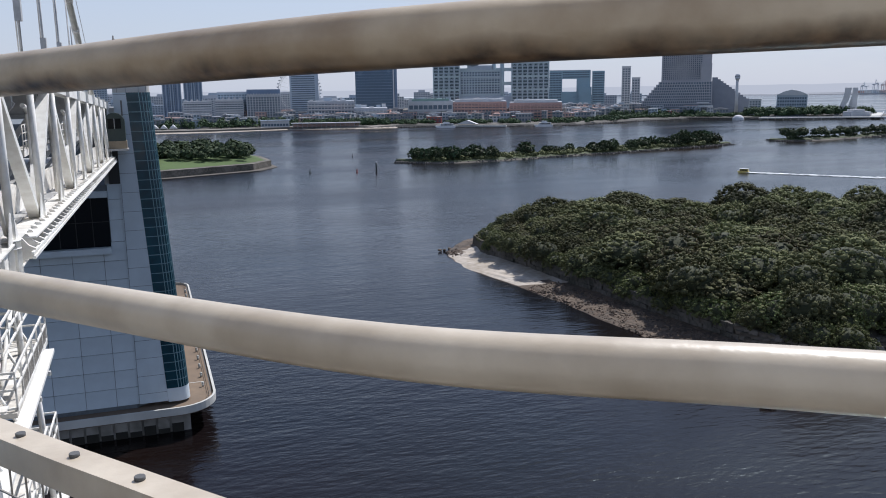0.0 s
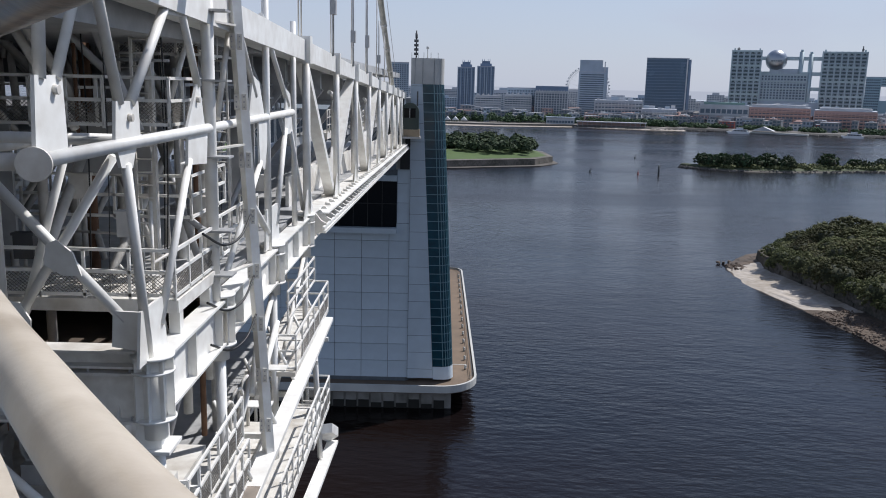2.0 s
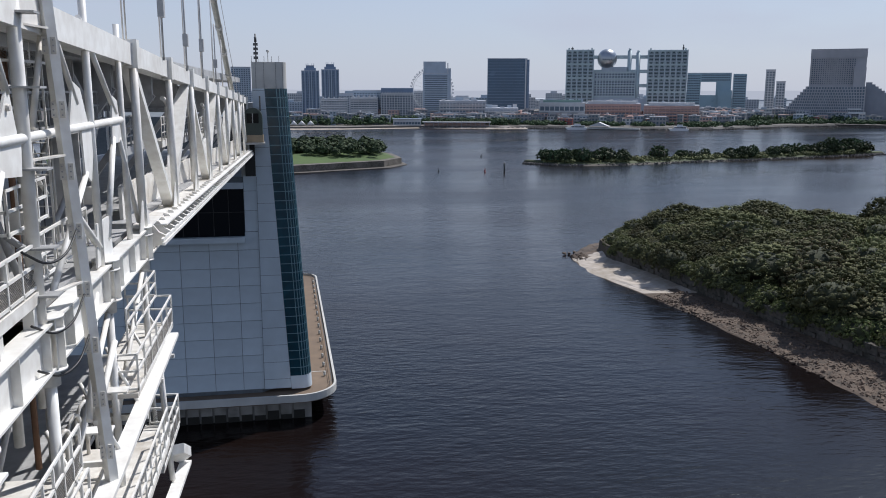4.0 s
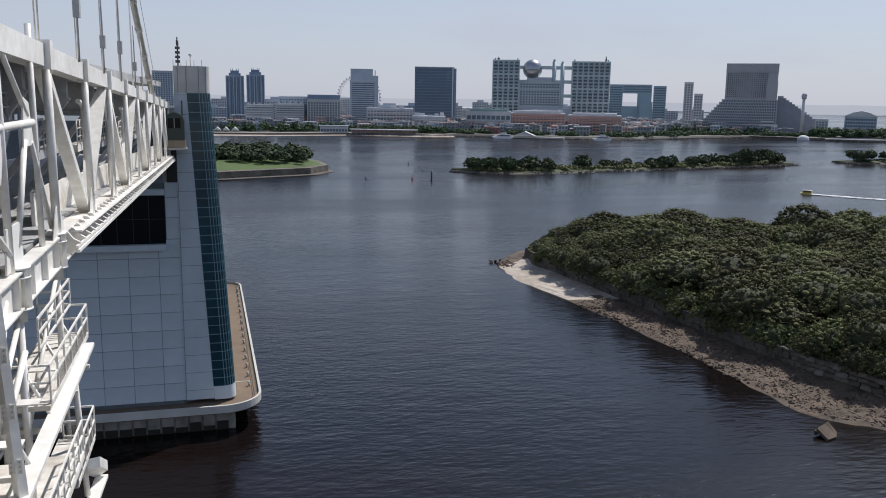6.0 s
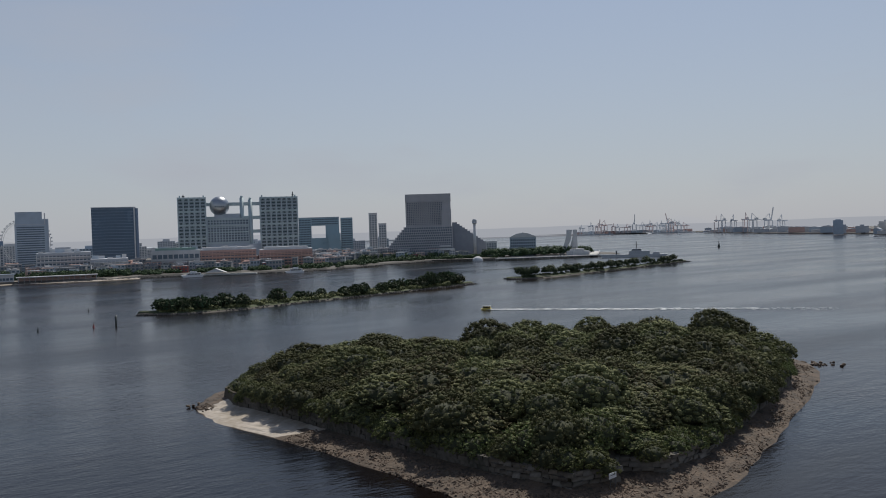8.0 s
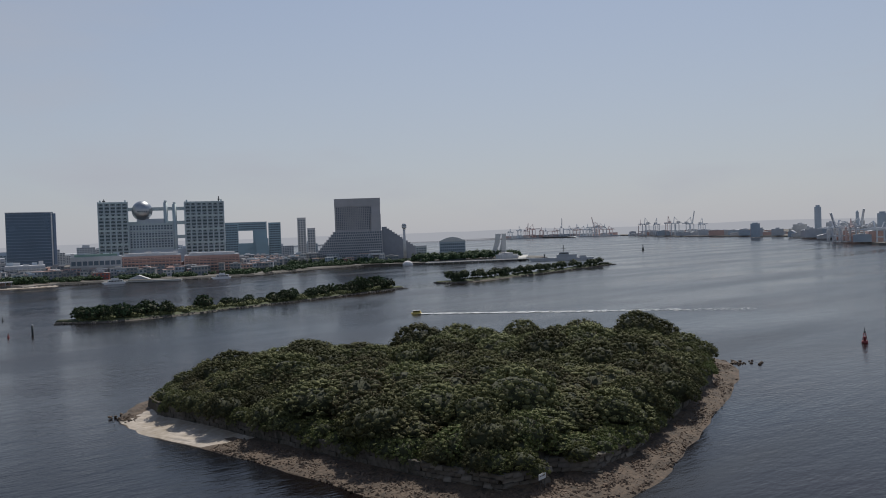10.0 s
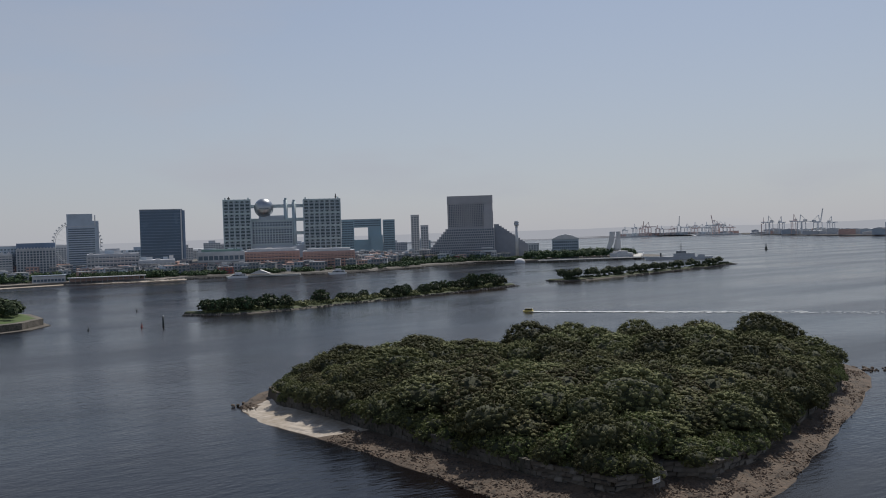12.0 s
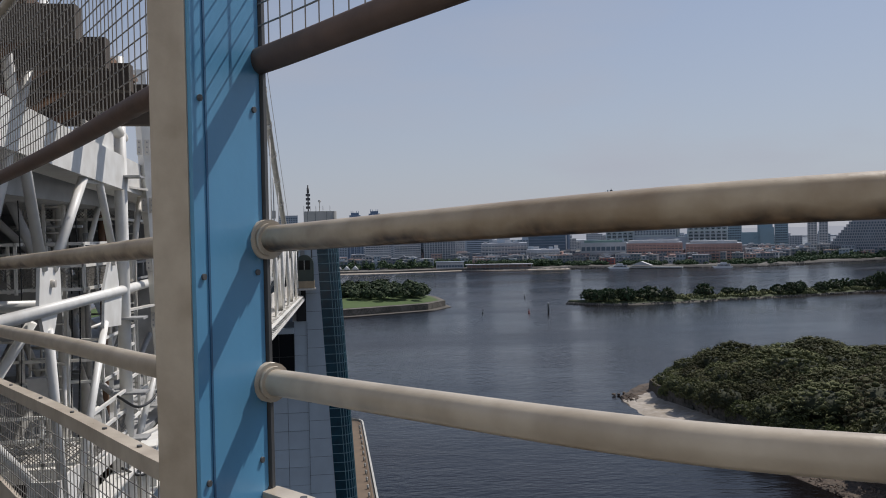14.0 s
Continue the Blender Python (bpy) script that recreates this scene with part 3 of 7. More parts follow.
def shingle_stones():
    """Loose stones over the shingle, too many to count."""
    rnd = random.Random(77)
    bm = bmesh.new()
    ring = list(zip(SHORE[:13], SCARP[:9] + [(139, 104), (177, 118), (219, 134), (251, 154)]))
    for _ in range(8200):
        i = rnd.randrange(len(ring) - 1)
        t, k = rnd.random(), rnd.uniform(0.02, 0.85)
        a = Vector(ring[i][0]).lerp(Vector(ring[i + 1][0]), t)
        b = Vector(ring[i][1]).lerp(Vector(ring[i + 1][1]), t)
        p = a.lerp(b, k)
        if 180 < p.y < 226 and p.x < 100:
            continue
        s = rnd.uniform(0.1, 0.42) * rnd.uniform(0.5, 1)
        m = pose(p.x, p.y, 0.1 + 1.2 * k, rnd.uniform(0, 40), rnd.uniform(0, 40), rnd.uniform(0, 360))
        box(bm, -s, s, -s * .7, s * .7, -s * .4, s * .5, m)
    tagged(part("shingle", bm, ROCK), "loose brown stones along the shore", "stones", kind="stuff")


shingle_stones()


def concrete_wreck():
    t = thing("broken_concrete_block", "broken angular weed-stained block tipped into the water by the shore", "concrete block", (86, 97, 0.2), 25)
    def slab(bm):
        plate(bm, [(-2.6, -1.2, -0.4), (0.4, -1.6, -0.4), (0.9, 1.4, 1.3), (-2.0, 1.5, 1.0)], (0.1, -0.2, 0.5))
    def slab2(bm):
        plate(bm, [(0.8, -1.4, -0.5), (2.9, -0.6, -0.4), (2.6, 1.4, 1.5), (1.1, 1.4, 1.2)], (-0.2, -0.2, 0.5))
    t.scale = (0.72, 0.72, 0.72)
    built("slab", ROCK, slab, t)
    built("slab", ROCK, slab2, t)
    def frame_fill(bm):
        beam(bm, (-2.4, 1.4, 0.6), (2.6, 1.4, 0.8), 0.5, 0.9)
    built("edge_beam", ROCK, frame_fill, t)


concrete_wreck()
notice = thing("notice_board", "small white notice board fixed to the island wall", "sign", (110.6, 102.3, 2.9), 8)
built("board", material("white_board", (0.75, 0.75, 0.74), 0.5), lambda bm: box(bm, -1.1, 1.1, -0.05, 0.05, 0, 1.0), notice)
built("lettering_bar", DARK_STEEL, lambda bm: box(bm, -0.7, 0.6, -0.056, -0.051, 0.55, 0.68), notice)
built("post", DARK_STEEL, lambda bm: (box(bm, -0.8, -0.7, -0.04, 0.04, -2.3, 0), box(bm, 0.7, 0.8, -0.04, 0.04, -2.3, 0)), notice)


# ---- bridge anchorage with its lift tower ----
def anchorage():
    a = thing("bridge_anchorage", "tall pale blue-grey clad bridge anchorage rising from the water", "anchorage")
    def core(bm):
        prism(bm, [(-34, 120.3), (-5.2, 120.3), (-3.2, 122), (-3.2, 196), (-34, 196)], 4.0, 36.0)
        prism(bm, [(-34, 132), (-4.2, 132), (-4.2, 196), (-34, 196)], 36.0, 44.0)
    built("core", JOINT, core, a)
    # cladding panels of the front, narrowing upwards at the tower side
    panels = []
    def right_edge(z):
        return -1.9 - 2.6 * (z - 5) / 43
    rows = [4.6 + 2.62 * i for i in range(10)]
    shared = {}
    def panel(x0, x1, y, z0, z1, name="panel"):
        key = (round(x1 - x0, 2), round(z1 - z0, 2))
        if key not in shared:
            bm = bmesh.new()
            w, h = (x1 - x0) / 2 - 0.03, (z1 - z0) / 2 - 0.03
            box(bm, -w, w, -0.06, 0.06, -h, h)
            shared[key] = mesh_of("panel", bm, TILE)
        ob = new(name, shared[key])
        ob.parent = a
        ob.matrix_basis = pose((x0 + x1) / 2, y, (z0 + z1) / 2)
    for i, z in enumerate(rows[:-1]):
        xs = [-31.8, -27.8, -23.8, -19.8, -15.8, -11.8, -7.8]
        xs.append(-4.6 if z < 26 else -4.8)
        for x0, x1 in zip(xs, xs[1:]):
            if z > 26 and x1 < -6.5 and x1 <= -7.8 + .1:
                continue
            panel(x0, x1, 120.2, z, rows[i + 1])
    for z0, z1 in ((28.2, 31.2), (31.2, 34.0), (34.0, 36.2)):
        panel(-6.7, -4.8, 120.2, z0, z1)
    # recessed window band with its sill and head
    built("window_band", DARK_GLASS, lambda bm: box(bm, -34, -6.75, 120.04, 120.29, 27.6, 34.4), a, "dark recessed window band")
    def bars(bm):
        for x in np.arange(-32, -7, 2.1):
            box(bm, x, x + 0.1, 119.97, 120.06, 27.6, 34.4)
        box(bm, -34, -6.75, 119.96, 120.06, 31.0, 31.1)
    built("glazing_bars", BLACK, bars, a)
    built("sill", TILE, lambda bm: box(bm, -34, -6.7, 118.9, 120.4, 26.8, 27.6), a, "pale projecting sill")
    built("head", TILE, lambda bm: box(bm, -34, -6.7, 119.4, 120.4, 34.4, 35.2), a)
    # lift tower: white flank, rounded dark glass, white cap; it leans slightly to the bridge
    lean = lambda z: 2.35 * (48 - z) / 43
    def flank(bm):
        plate(bm, [(-4.95 + 0.15, 120.0, 4.6), (-3.3 + lean(5), 120.0, 4.6), (-3.3, 120.0, 48.2), (-4.95, 120.0, 48.2), (-4.95, 120.0, 36)], (0, 3.0, 0))
    built("tower_flank", TILE, flank, a)
    for z in np.arange(6, 48, 2.62):
        built("panel_joint", JOINT, lambda bm: box(bm, -4.9, -3.35 + lean(z), 119.985, 120.05, z, z + 0.05), a)
    for z0 in np.arange(4.6, 35, 2.62):
        built("panel_joint", JOINT, lambda bm: box(bm, -4.86, -4.81, 119.985, 120.05, z0, z0 + 2.6), a)
    def arc(r, n=12):
        # plan of the rounded front, from the flank round to the far side
        pts = [(-3.3, 120.05)]
        for i in range(n + 1):
            t = math.radians(-90 + 90 * i / n)
            pts.append((-1.9 + 1.6 * math.cos(t) * r, 121.65 + 1.6 * math.sin(t) * r))
        return pts + [(-1.9 + 1.6 * r, 128.0), (-3.3, 128.0)]
    def tower_ring(bm, z0, z1, r, close=True):
        lo = [bm.verts.new((x + lean(z0), y, z0)) for x, y in arc(r)]
        hi = [bm.verts.new((x + lean(z1), y, z1)) for x, y in arc(r)]
        for i in range(len(lo)):
            j = (i + 1) % len(lo)
            f = bm.faces.new((lo[i], lo[j], hi[j], hi[i]))
        if close:
            bm.faces.new(lo[::-1])
            bm.faces.new(hi)
    built("tower_glass", TEAL_GLASS, lambda bm: tower_ring(bm, 6.4, 48.2, 1.0), a, "dark teal rounded curtain glass")
    def mullions(bm):
        for z in np.arange(7.6, 48, 1.31):
            tower_ring(bm, z, z + 0.09, 1.02)
        for i in range(2, 14, 2):
            x, y = arc(1.015)[i]
            beam(bm, (x + lean(6.4), y, 6.4), (x, y, 48.2), 0.1, 0.1)
    built("mullion", material("teal_frame", (0.20, 0.34, 0.37), 0.4, vary=0.2), mullions, a)
    built("tower_foot", TILE, lambda bm: tower_ring(bm, 4.4, 6.4, 1.03), a)
    def cap(bm):
        prism(bm, [(-4.95, 120.0)] + arc(1.02)[1:-1] + [(-4.95, 128)], 48.2, 51.8)
    built("tower_cap", CONCRETE_PALE, cap, a, "pale rounded cap")
    def cap_seam(bm):
        for x, y in (arc(1.03)[2], arc(1.03)[7], (-3.3, 119.99), (-4.4, 119.99)):
            beam(bm, (x, y, 48.2), (x, y, 51.8), 0.05, 0.05)
    built("cap_seam", JOINT, cap_seam, a)
    # gallery where the bridge meets the tower; a black box paints the opening's darkness
    def shaft(bm):
        box(bm, -6.9, -4.96, 120.6, 130, 36.0, 46.2)
    built("gallery_wall", CONCRETE_PALE, shaft, a)
    built("opening", BLACK, lambda bm: box(bm, -6.3, -4.9, 119.9, 120.7, 36.1, 40.6), a, "black box painted as the dark inside of an opening")
    def niche(bm):
        prism(bm, [(-6.5, 119.7), (-4.95, 119.7), (-4.95, 120.7), (-6.5, 120.7)], 40.6, 43.6)
        tube(bm, (-5.72, 119.7, 43.6), (-5.72, 120.7, 43.6), 0.78, 16)
    built("niche", material("brown_metal", (0.13, 0.11, 0.07), 0.6, vary=0.4, scale=1.5), niche, a)
    built("niche_lamp", DARK_STEEL, lambda bm: (box(bm, -5.95, -5.5, 119.5, 119.72, 41.6, 43.3), box(bm, -6.1, -5.3, 119.4, 119.72, 41.3, 41.6)), a)
    # masts on the roof
    def mast(bm):
        tube(bm, (-4.3, 121, 51.8), (-4.3, 121, 55.6), 0.1, 8)
        for z in (52.2, 52.8, 53.4, 54.0):
            box(bm, -4.62, -4.0, 120.8, 121.2, z, z + 0.35)
        tube(bm, (-4.3, 121, 54.5), (-4.3, 121, 55.2), 0.17, 8)
    built("mast", DARK_STEEL, mast, a)
    def lamp_post(bm):
        tube(bm, (-2.7, 121.5, 51.8), (-2.7, 121.5, 53.2), 0.06, 8)
        disc(bm, (-2.7, 121.5, 53.3), (0, 0, 1), 0.2, 0.3, 10)
    built("roof_lamp", CONCRETE_PALE, lamp_post, a)
    built("roof_rail", DARK_STEEL, lambda bm: [tube(bm, (x, 120.2, 51.8), (x, 120.2, 52.6), 0.03, 5) for x in (-4.9, -4.0, -3.2, -2.2, -1.2)], a)
    # quay deck round the foot
    def deck_outline(g=0.0):
        pts = [(-36, 117.0 - g)]
        for i in range(11):
            t = math.radians(-90 + 90 * i / 10)
            pts.append((0.2 + (5.6 + g) * math.cos(t), 122.6 + (5.6 + g) * math.sin(t)))
        pts += [(5.2 + g, 196)]
        for i in range(6):
            t = math.radians(90 * i / 5)
            pts.append((1.2 + (4 + g) * math.cos(t), 196 + 4 * math.sin(t)))
        return pts + [(-36, 200)]
    d = thing("quay_deck", "brown paved quay with a pale rounded kerb wall over the water", "quay")
    built("paving", QUAY_FLOOR, lambda bm: prism(bm, deck_outline(-0.15), 3.2, 4.0), d, "brown stained paving")
    def kerb(bm):
        o, i = deck_outline(0.0), deck_outline(-0.35)
        for k in range(len(o) - 1):
            plate(bm, [(*o[k], 3.35), (*o[k + 1], 3.35), (*i[k + 1], 3.35), (*i[k], 3.35)], (0, 0, 1.1))
    built("kerb_wall", CONCRETE_PALE, kerb, d, "pale kerb wall")
    def rail(bm):
        pts = deck_outline(-0.7)[8:-1]
        for z in (4.55, 4.95):
            sweep(bm, [(x, y, z) for x, y in pts], 0.04, 6)
    built("quay_rail", DARK_STEEL, rail, d)
    bollard = bmesh.new()
    tube(bollard, (0, 0, 0), (0, 0, 0.55), 0.16, 8, 0.2)
    bmesh.ops.create_uvsphere(bollard, u_segments=8, v_segments=5, radius=0.22, matrix=Matrix.Translation((0, 0, 0.6)))
    b_me = mesh_of("bollard", bollard, CONCRETE_PALE)
    for i in range(15):
        ob = new("bollard", b_me)
        ob.matrix_basis = pose(4.15, 126 + i * 4.6, 4.0)
        tagged(ob, "small white round-headed bollard on the quay", "bollard", group="bollards along the quay")
    built("gutter", CONCRETE_PALE, lambda bm: box(bm, 0.5, 4.4, 128.3, 128.45, 4.0, 4.02), d)
    def pier(bm):
        box(bm, -34, 1.9, 119.6, 194, -3, 3.25)
        for x in np.arange(-33, 1, 1.9):
            box(bm, x, x + 1.6, 119.35, 119.7, -3, 3.15)
    built("pier_wall", CONCRETE, pier, d, "stained dark concrete foundation wall")
    weed = material("black_tide_weed", (0.022, 0.02, 0.014), 0.7, vary=0.5, scale=0.8)
    def tide(bm):
        rnd = random.Random(12)
        for x in np.arange(-33, 1, 1.9):
            box(bm, x - 0.01, x + 1.61, 119.32, 119.36, -2, 1.0 + rnd.uniform(-0.3, 0.5))
        box(bm, 1.88, 1.93, 119.7, 194, -2, 1.2)
    built("tide_band", weed, tide, d, "black weed band at the waterline")


anchorage()


def service_cabin():
    """A small inspection cabin parked where the truss meets the anchorage."""
    c = thing("service_cabin", "dark green arched inspection cabin parked at the truss end", "cabin", (-4.9, 117.6, 41.0))
    green = material("dark_green_cabin_paint", (0.035, 0.055, 0.048), 0.5, vary=0.3, scale=1.5)
    def shell(bm):
        arch = [(1.25 * math.cos(a), -1.1, 3.4 + 1.25 * math.sin(a)) for a in np.linspace(0, math.pi, 13)]
        plate(bm, [(1.25, -1.1, 1.0)] + arch + [(-1.25, -1.1, 1.0)], (0, 2.2, 0))
    built("body", green, shell, c)
    built("window", DARK_GLASS, lambda bm: box(bm, -0.8, 0.8, -1.16, -1.1, 2.6, 3.9), c)
    built("window_bar", GREY_STEEL, lambda bm: box(bm, -0.05, 0.05, -1.2, -1.16, 2.6, 3.9), c)
    built("base", material("tan_base_paint", (0.34, 0.27, 0.18), 0.7, vary=0.3, scale=2), lambda bm: box(bm, -1.35, 1.35, -1.2, 1.2, 0.0, 1.0), c, "tan steel base")
    built("hanger", DARK_STEEL, lambda bm: (beam(bm, (-1.0, 0, 4.2), (-1.0, 0, 6.2), 0.2, 0.2), beam(bm, (1.0, 0, 4.2), (1.0, 0, 6.2), 0.2, 0.2)), c)
    built("platform", GREY_STEEL, lambda bm: box(bm, -3.0, 1.5, -1.6, 2.2, -0.25, 0.0), c)
    # dark box put in for the shadow behind the cabin
    built("shadow_box", DARK_STEEL, lambda bm: box(bm, -3.2, -1.5, 1.3, 2.2, -0.2, 6.0), c)


service_cabin()




# ---- the bridge: truss, decks, cable ----
SX = -5.7                                     # plane of the near truss
top_z = lambda y: 50.4 - 0.0325 * y
low_z = lambda y: 43.65 - 0.0325 * y
PANEL_Y = [33.8, 43.2, 52.6, 62.0, 71.4, 80.8, 90.2, 99.6, 109.0, 118.4]


def truss_bridge():
    t = thing("suspension_bridge", "white painted double-deck suspension bridge truss running to its anchorage", "bridge")
    for x in (SX, -22.0):
        near = x == SX
        def top(bm, x=x):
            beam(bm, (x - 0.35, -30 if not near else 12.0, top_z(12.0)), (x - 0.35, 118.6, top_z(118.6)), 0.7, 0.8)
        built("top_chord", WHITE, top, t)
        def low(bm, x=x):
            beam(bm, (x - 0.35, 35.5, low_z(35.5) - 0.25), (x - 0.35, 118.6, low_z(118.6) - 0.25), 0.75, 0.7)
        built("bottom_chord", WHITE_WORN, low, t)
        for i, y in enumerate(PANEL_Y):
            if i < len(PANEL_Y) - 1:
                y2 = PANEL_Y[i + 1]
                up = i % 2 == 1
                p, q = ((y, top_z(y)), (y2, low_z(y2))) if not up else ((y, low_z(y)), (y2, top_z(y2)))
                if up:
                    # broad box member, narrowed at both ends
                    def diag(bm, p=p, q=q, x=x):
                        rings = []
                        for t, w, h in ((0.0, 0.3, 0.3), (0.2, 0.5, 0.42), (0.45, 0.72, 0.5), (0.75, 0.72, 0.5), (0.93, 0.4, 0.4), (1.0, 0.22, 0.34)):
                            y, z = p[0] + (q[0] - p[0]) * t, p[1] + (q[1] - p[1]) * t
                            rings.append([bm.verts.new((x - 0.08 - w * (1 - i), y + j * h * 0.62, z - j * h * 0.78)) for i, j in ((0, -.5), (1, -.5), (1, .5), (0, .5))])
                        for r0, r1 in zip(rings, rings[1:]):
                            for k in range(4):
                                bm.faces.new((r0[k], r0[(k + 1) % 4], r1[(k + 1) % 4], r1[k]))
                        bm.faces.new(rings[0][::-1])
                        bm.faces.new(rings[-1])
                else:
                    def diag(bm, p=p, q=q, x=x):
                        beam(bm, (x - 0.3, *p), (x - 0.3, *q), 0.5, 0.36)
                built("diagonal", WHITE, diag, t)
            def post(bm, y=y, x=x):
                tube(bm, (x - 0.02, y, low_z(y)), (x - 0.02, y, top_z(y) + 0.1), 0.16, 10)
                box(bm, x - 0.35, x + 0.12, y - 0.3, y + 0.3, low_z(y) - 0.1, low_z(y) + 0.12)
                box(bm, x - 0.3, x + 0.2, y - 0.28, y + 0.28, top_z(y) - 0.5, top_z(y) + 0.55)
            built("post", WHITE, post, t)
            def gusset(bm, y=y, x=x):
                plate(bm, [(x + 0.03, y - 1.3, low_z(y) + 0.05), (x + 0.03, y + 1.3, low_z(y) + 0.05), (x + 0.03, y + 0.35, low_z(y) + 1.25), (x + 0.03, y - 0.35, low_z(y) + 1.25)], (0.03, 0, 0))
            built("gusset", WHITE, gusset, t)
    def decks(bm):
        box(bm, -21.4, SX - 0.8, -30, 119, 49.0, 49.6)
    built("upper_deck", GREY_STEEL, decks, t, "grey underside of the upper road deck")
    for y0 in np.arange(36, 118, 4):
        built("deck_panel", GREY_STEEL, lambda bm: box(bm, -21.6, SX - 0.75, y0, y0 + 3.98, low_z(y0) - 0.3, low_z(y0) + 0.1), t)
    for y0 in np.arange(37, 118, 4):
        built("barrier", WHITE_WORN, lambda bm: box(bm, SX - 1.5, SX - 1.35, y0, y0 + 3.98, low_z(y0) + 0.1, low_z(y0) + 1.5), t)
    for y in PANEL_Y:
        built("cross_beam", GREY_STEEL, lambda bm: beam(bm, (SX - 0.8, y, top_z(y) - 0.8), (-21.5, y, top_z(y) - 0.8), 0.5, 1.4), t)
        built("knee_brace", GREY_STEEL, lambda bm: beam(bm, (SX - 0.8, y, top_z(y) - 1.2), (SX - 5.0, y, low_z(y)), 0.3, 0.3), t)
    # walkway fascia with its brackets
    def fascia(bm):
        beam(bm, (SX + 0.62, 34, low_z(34) - 0.36), (SX + 0.62, 118.5, low_z(118.5) - 0.36), 0.1, 0.1)
        beam(bm, (SX + 0.66, 34, low_z(34) - 0.52), (SX + 0.66, 118.5, low_z(118.5) - 0.52), 0.1, 0.12)
        beam(bm, (SX + 0.25, 36, low_z(36) + 0.02), (SX + 0.25, 118.5, low_z(118.5) + 0.02), 0.6, 0.06)
    built("fascia", WHITE, fascia, t)
    for i in range(60):
        y = 34.6 + 1.42 * i
        def bracket(bm, y=y):
            z = low_z(y)
            plate(bm, [(SX, y, z + 0.2), (SX + 0.22, y, z + 0.15), (SX + 0.42, y, z - 0.12), (SX + 0.66, y, z - 0.25), (SX + 0.66, y, z - 0.62), (SX, y, z - 0.72)], (0, 0.16, 0))
        built("bracket", WHITE_WORN, bracket, t)
    # maintenance walk inside the truss
    for k, y in enumerate((38.5, 48.0, 57.5, 67.0, 76.0)):
        def cage(bm, y=y):
            z = low_z(y) + 3.0
            box(bm, SX - 1.3, SX - 0.75, y - 3, y + 3, z, z + 0.35)
            for dz in (0.75, 1.15, 1.55):
                tube(bm, (SX - 0.75, y - 3, z + dz), (SX - 0.75, y + 3, z + dz), 0.035, 6)
            for i in range(7):
                tube(bm, (SX - 0.75, y - 3 + i, z + .3), (SX - 0.75, y - 3 + i, z + 1.55), 0.03, 6)
        built("service_platform", WHITE_WORN if k % 2 else GREY_STEEL, cage, t)
    for y in (46.4, 56.4, 65.8):
        built("drain_pipe", WHITE_WORN, lambda bm: sweep(bm, catmull([(SX - 0.6, y, low_z(y) + 0.3), (SX - 0.6, y, top_z(y) - 2.2), (SX - 0.6, y - 0.4, top_z(y) - 1.5), (SX - 0.6, y - 1.5, top_z(y) - 1.3)], 4), 0.12, 8), t)
    # main cable and hangers
    cable_z = lambda y: 47.9 + 0.40 * (93 - y) + 0.0008 * (93 - y) ** 2
    for x in (SX - 0.25,):
        built("main_cable", material("cable_paint", (0.55, 0.53, 0.46), 0.5, vary=0.3, scale=1.5), lambda bm: sweep(bm, [(x, y, cable_z(y)) for y in np.arange(14, 101, 4)], 0.27, 10), t, "pale beige main cable")
        for y in np.arange(18, 92, 4.7):
            built("cable_band", WHITE_WORN, lambda bm: tube(bm, (x, y, cable_z(y)), (x, y + 0.5, cable_z(y + 0.5)), 0.33, 10), t)
        def handline(bm):
            for dx in (-0.4, 0.4):
                sweep(bm, [(x + dx, y, cable_z(y) + 1.1) for y in np.arange(14, 100, 6)], 0.025, 5)
        built("hand_rope", GREY_STEEL, handline, t)
    for y in PANEL_Y[:7]:
        def hanger(bm, y=y):
            for dy in (-0.32, 0.32):
                tube(bm, (SX - 0.25, y + dy, top_z(y)), (SX - 0.25, y + dy, cable_z(y)), 0.03, 6)
        built("hanger", WHITE_WORN, hanger, t)
    # slim service masts beside the upper deck
    for y, h in ((41.5, 7.0), (50.5, 5.2), (59.5, 6.4), (70, 5.0)):
        def mast(bm, y=y, h=h):
            tube(bm, (SX + 0.05, y, top_z(y) + 0.3), (SX + 0.05, y, top_z(y) + h), 0.05, 6)
            box(bm, SX - 0.08, SX + 0.2, y - 0.25, y + 0.25, top_z(y) + h * 0.32, top_z(y) + h * 0.45)
        built("lamp_mast", GREY_STEEL, mast, t)


truss_bridge()


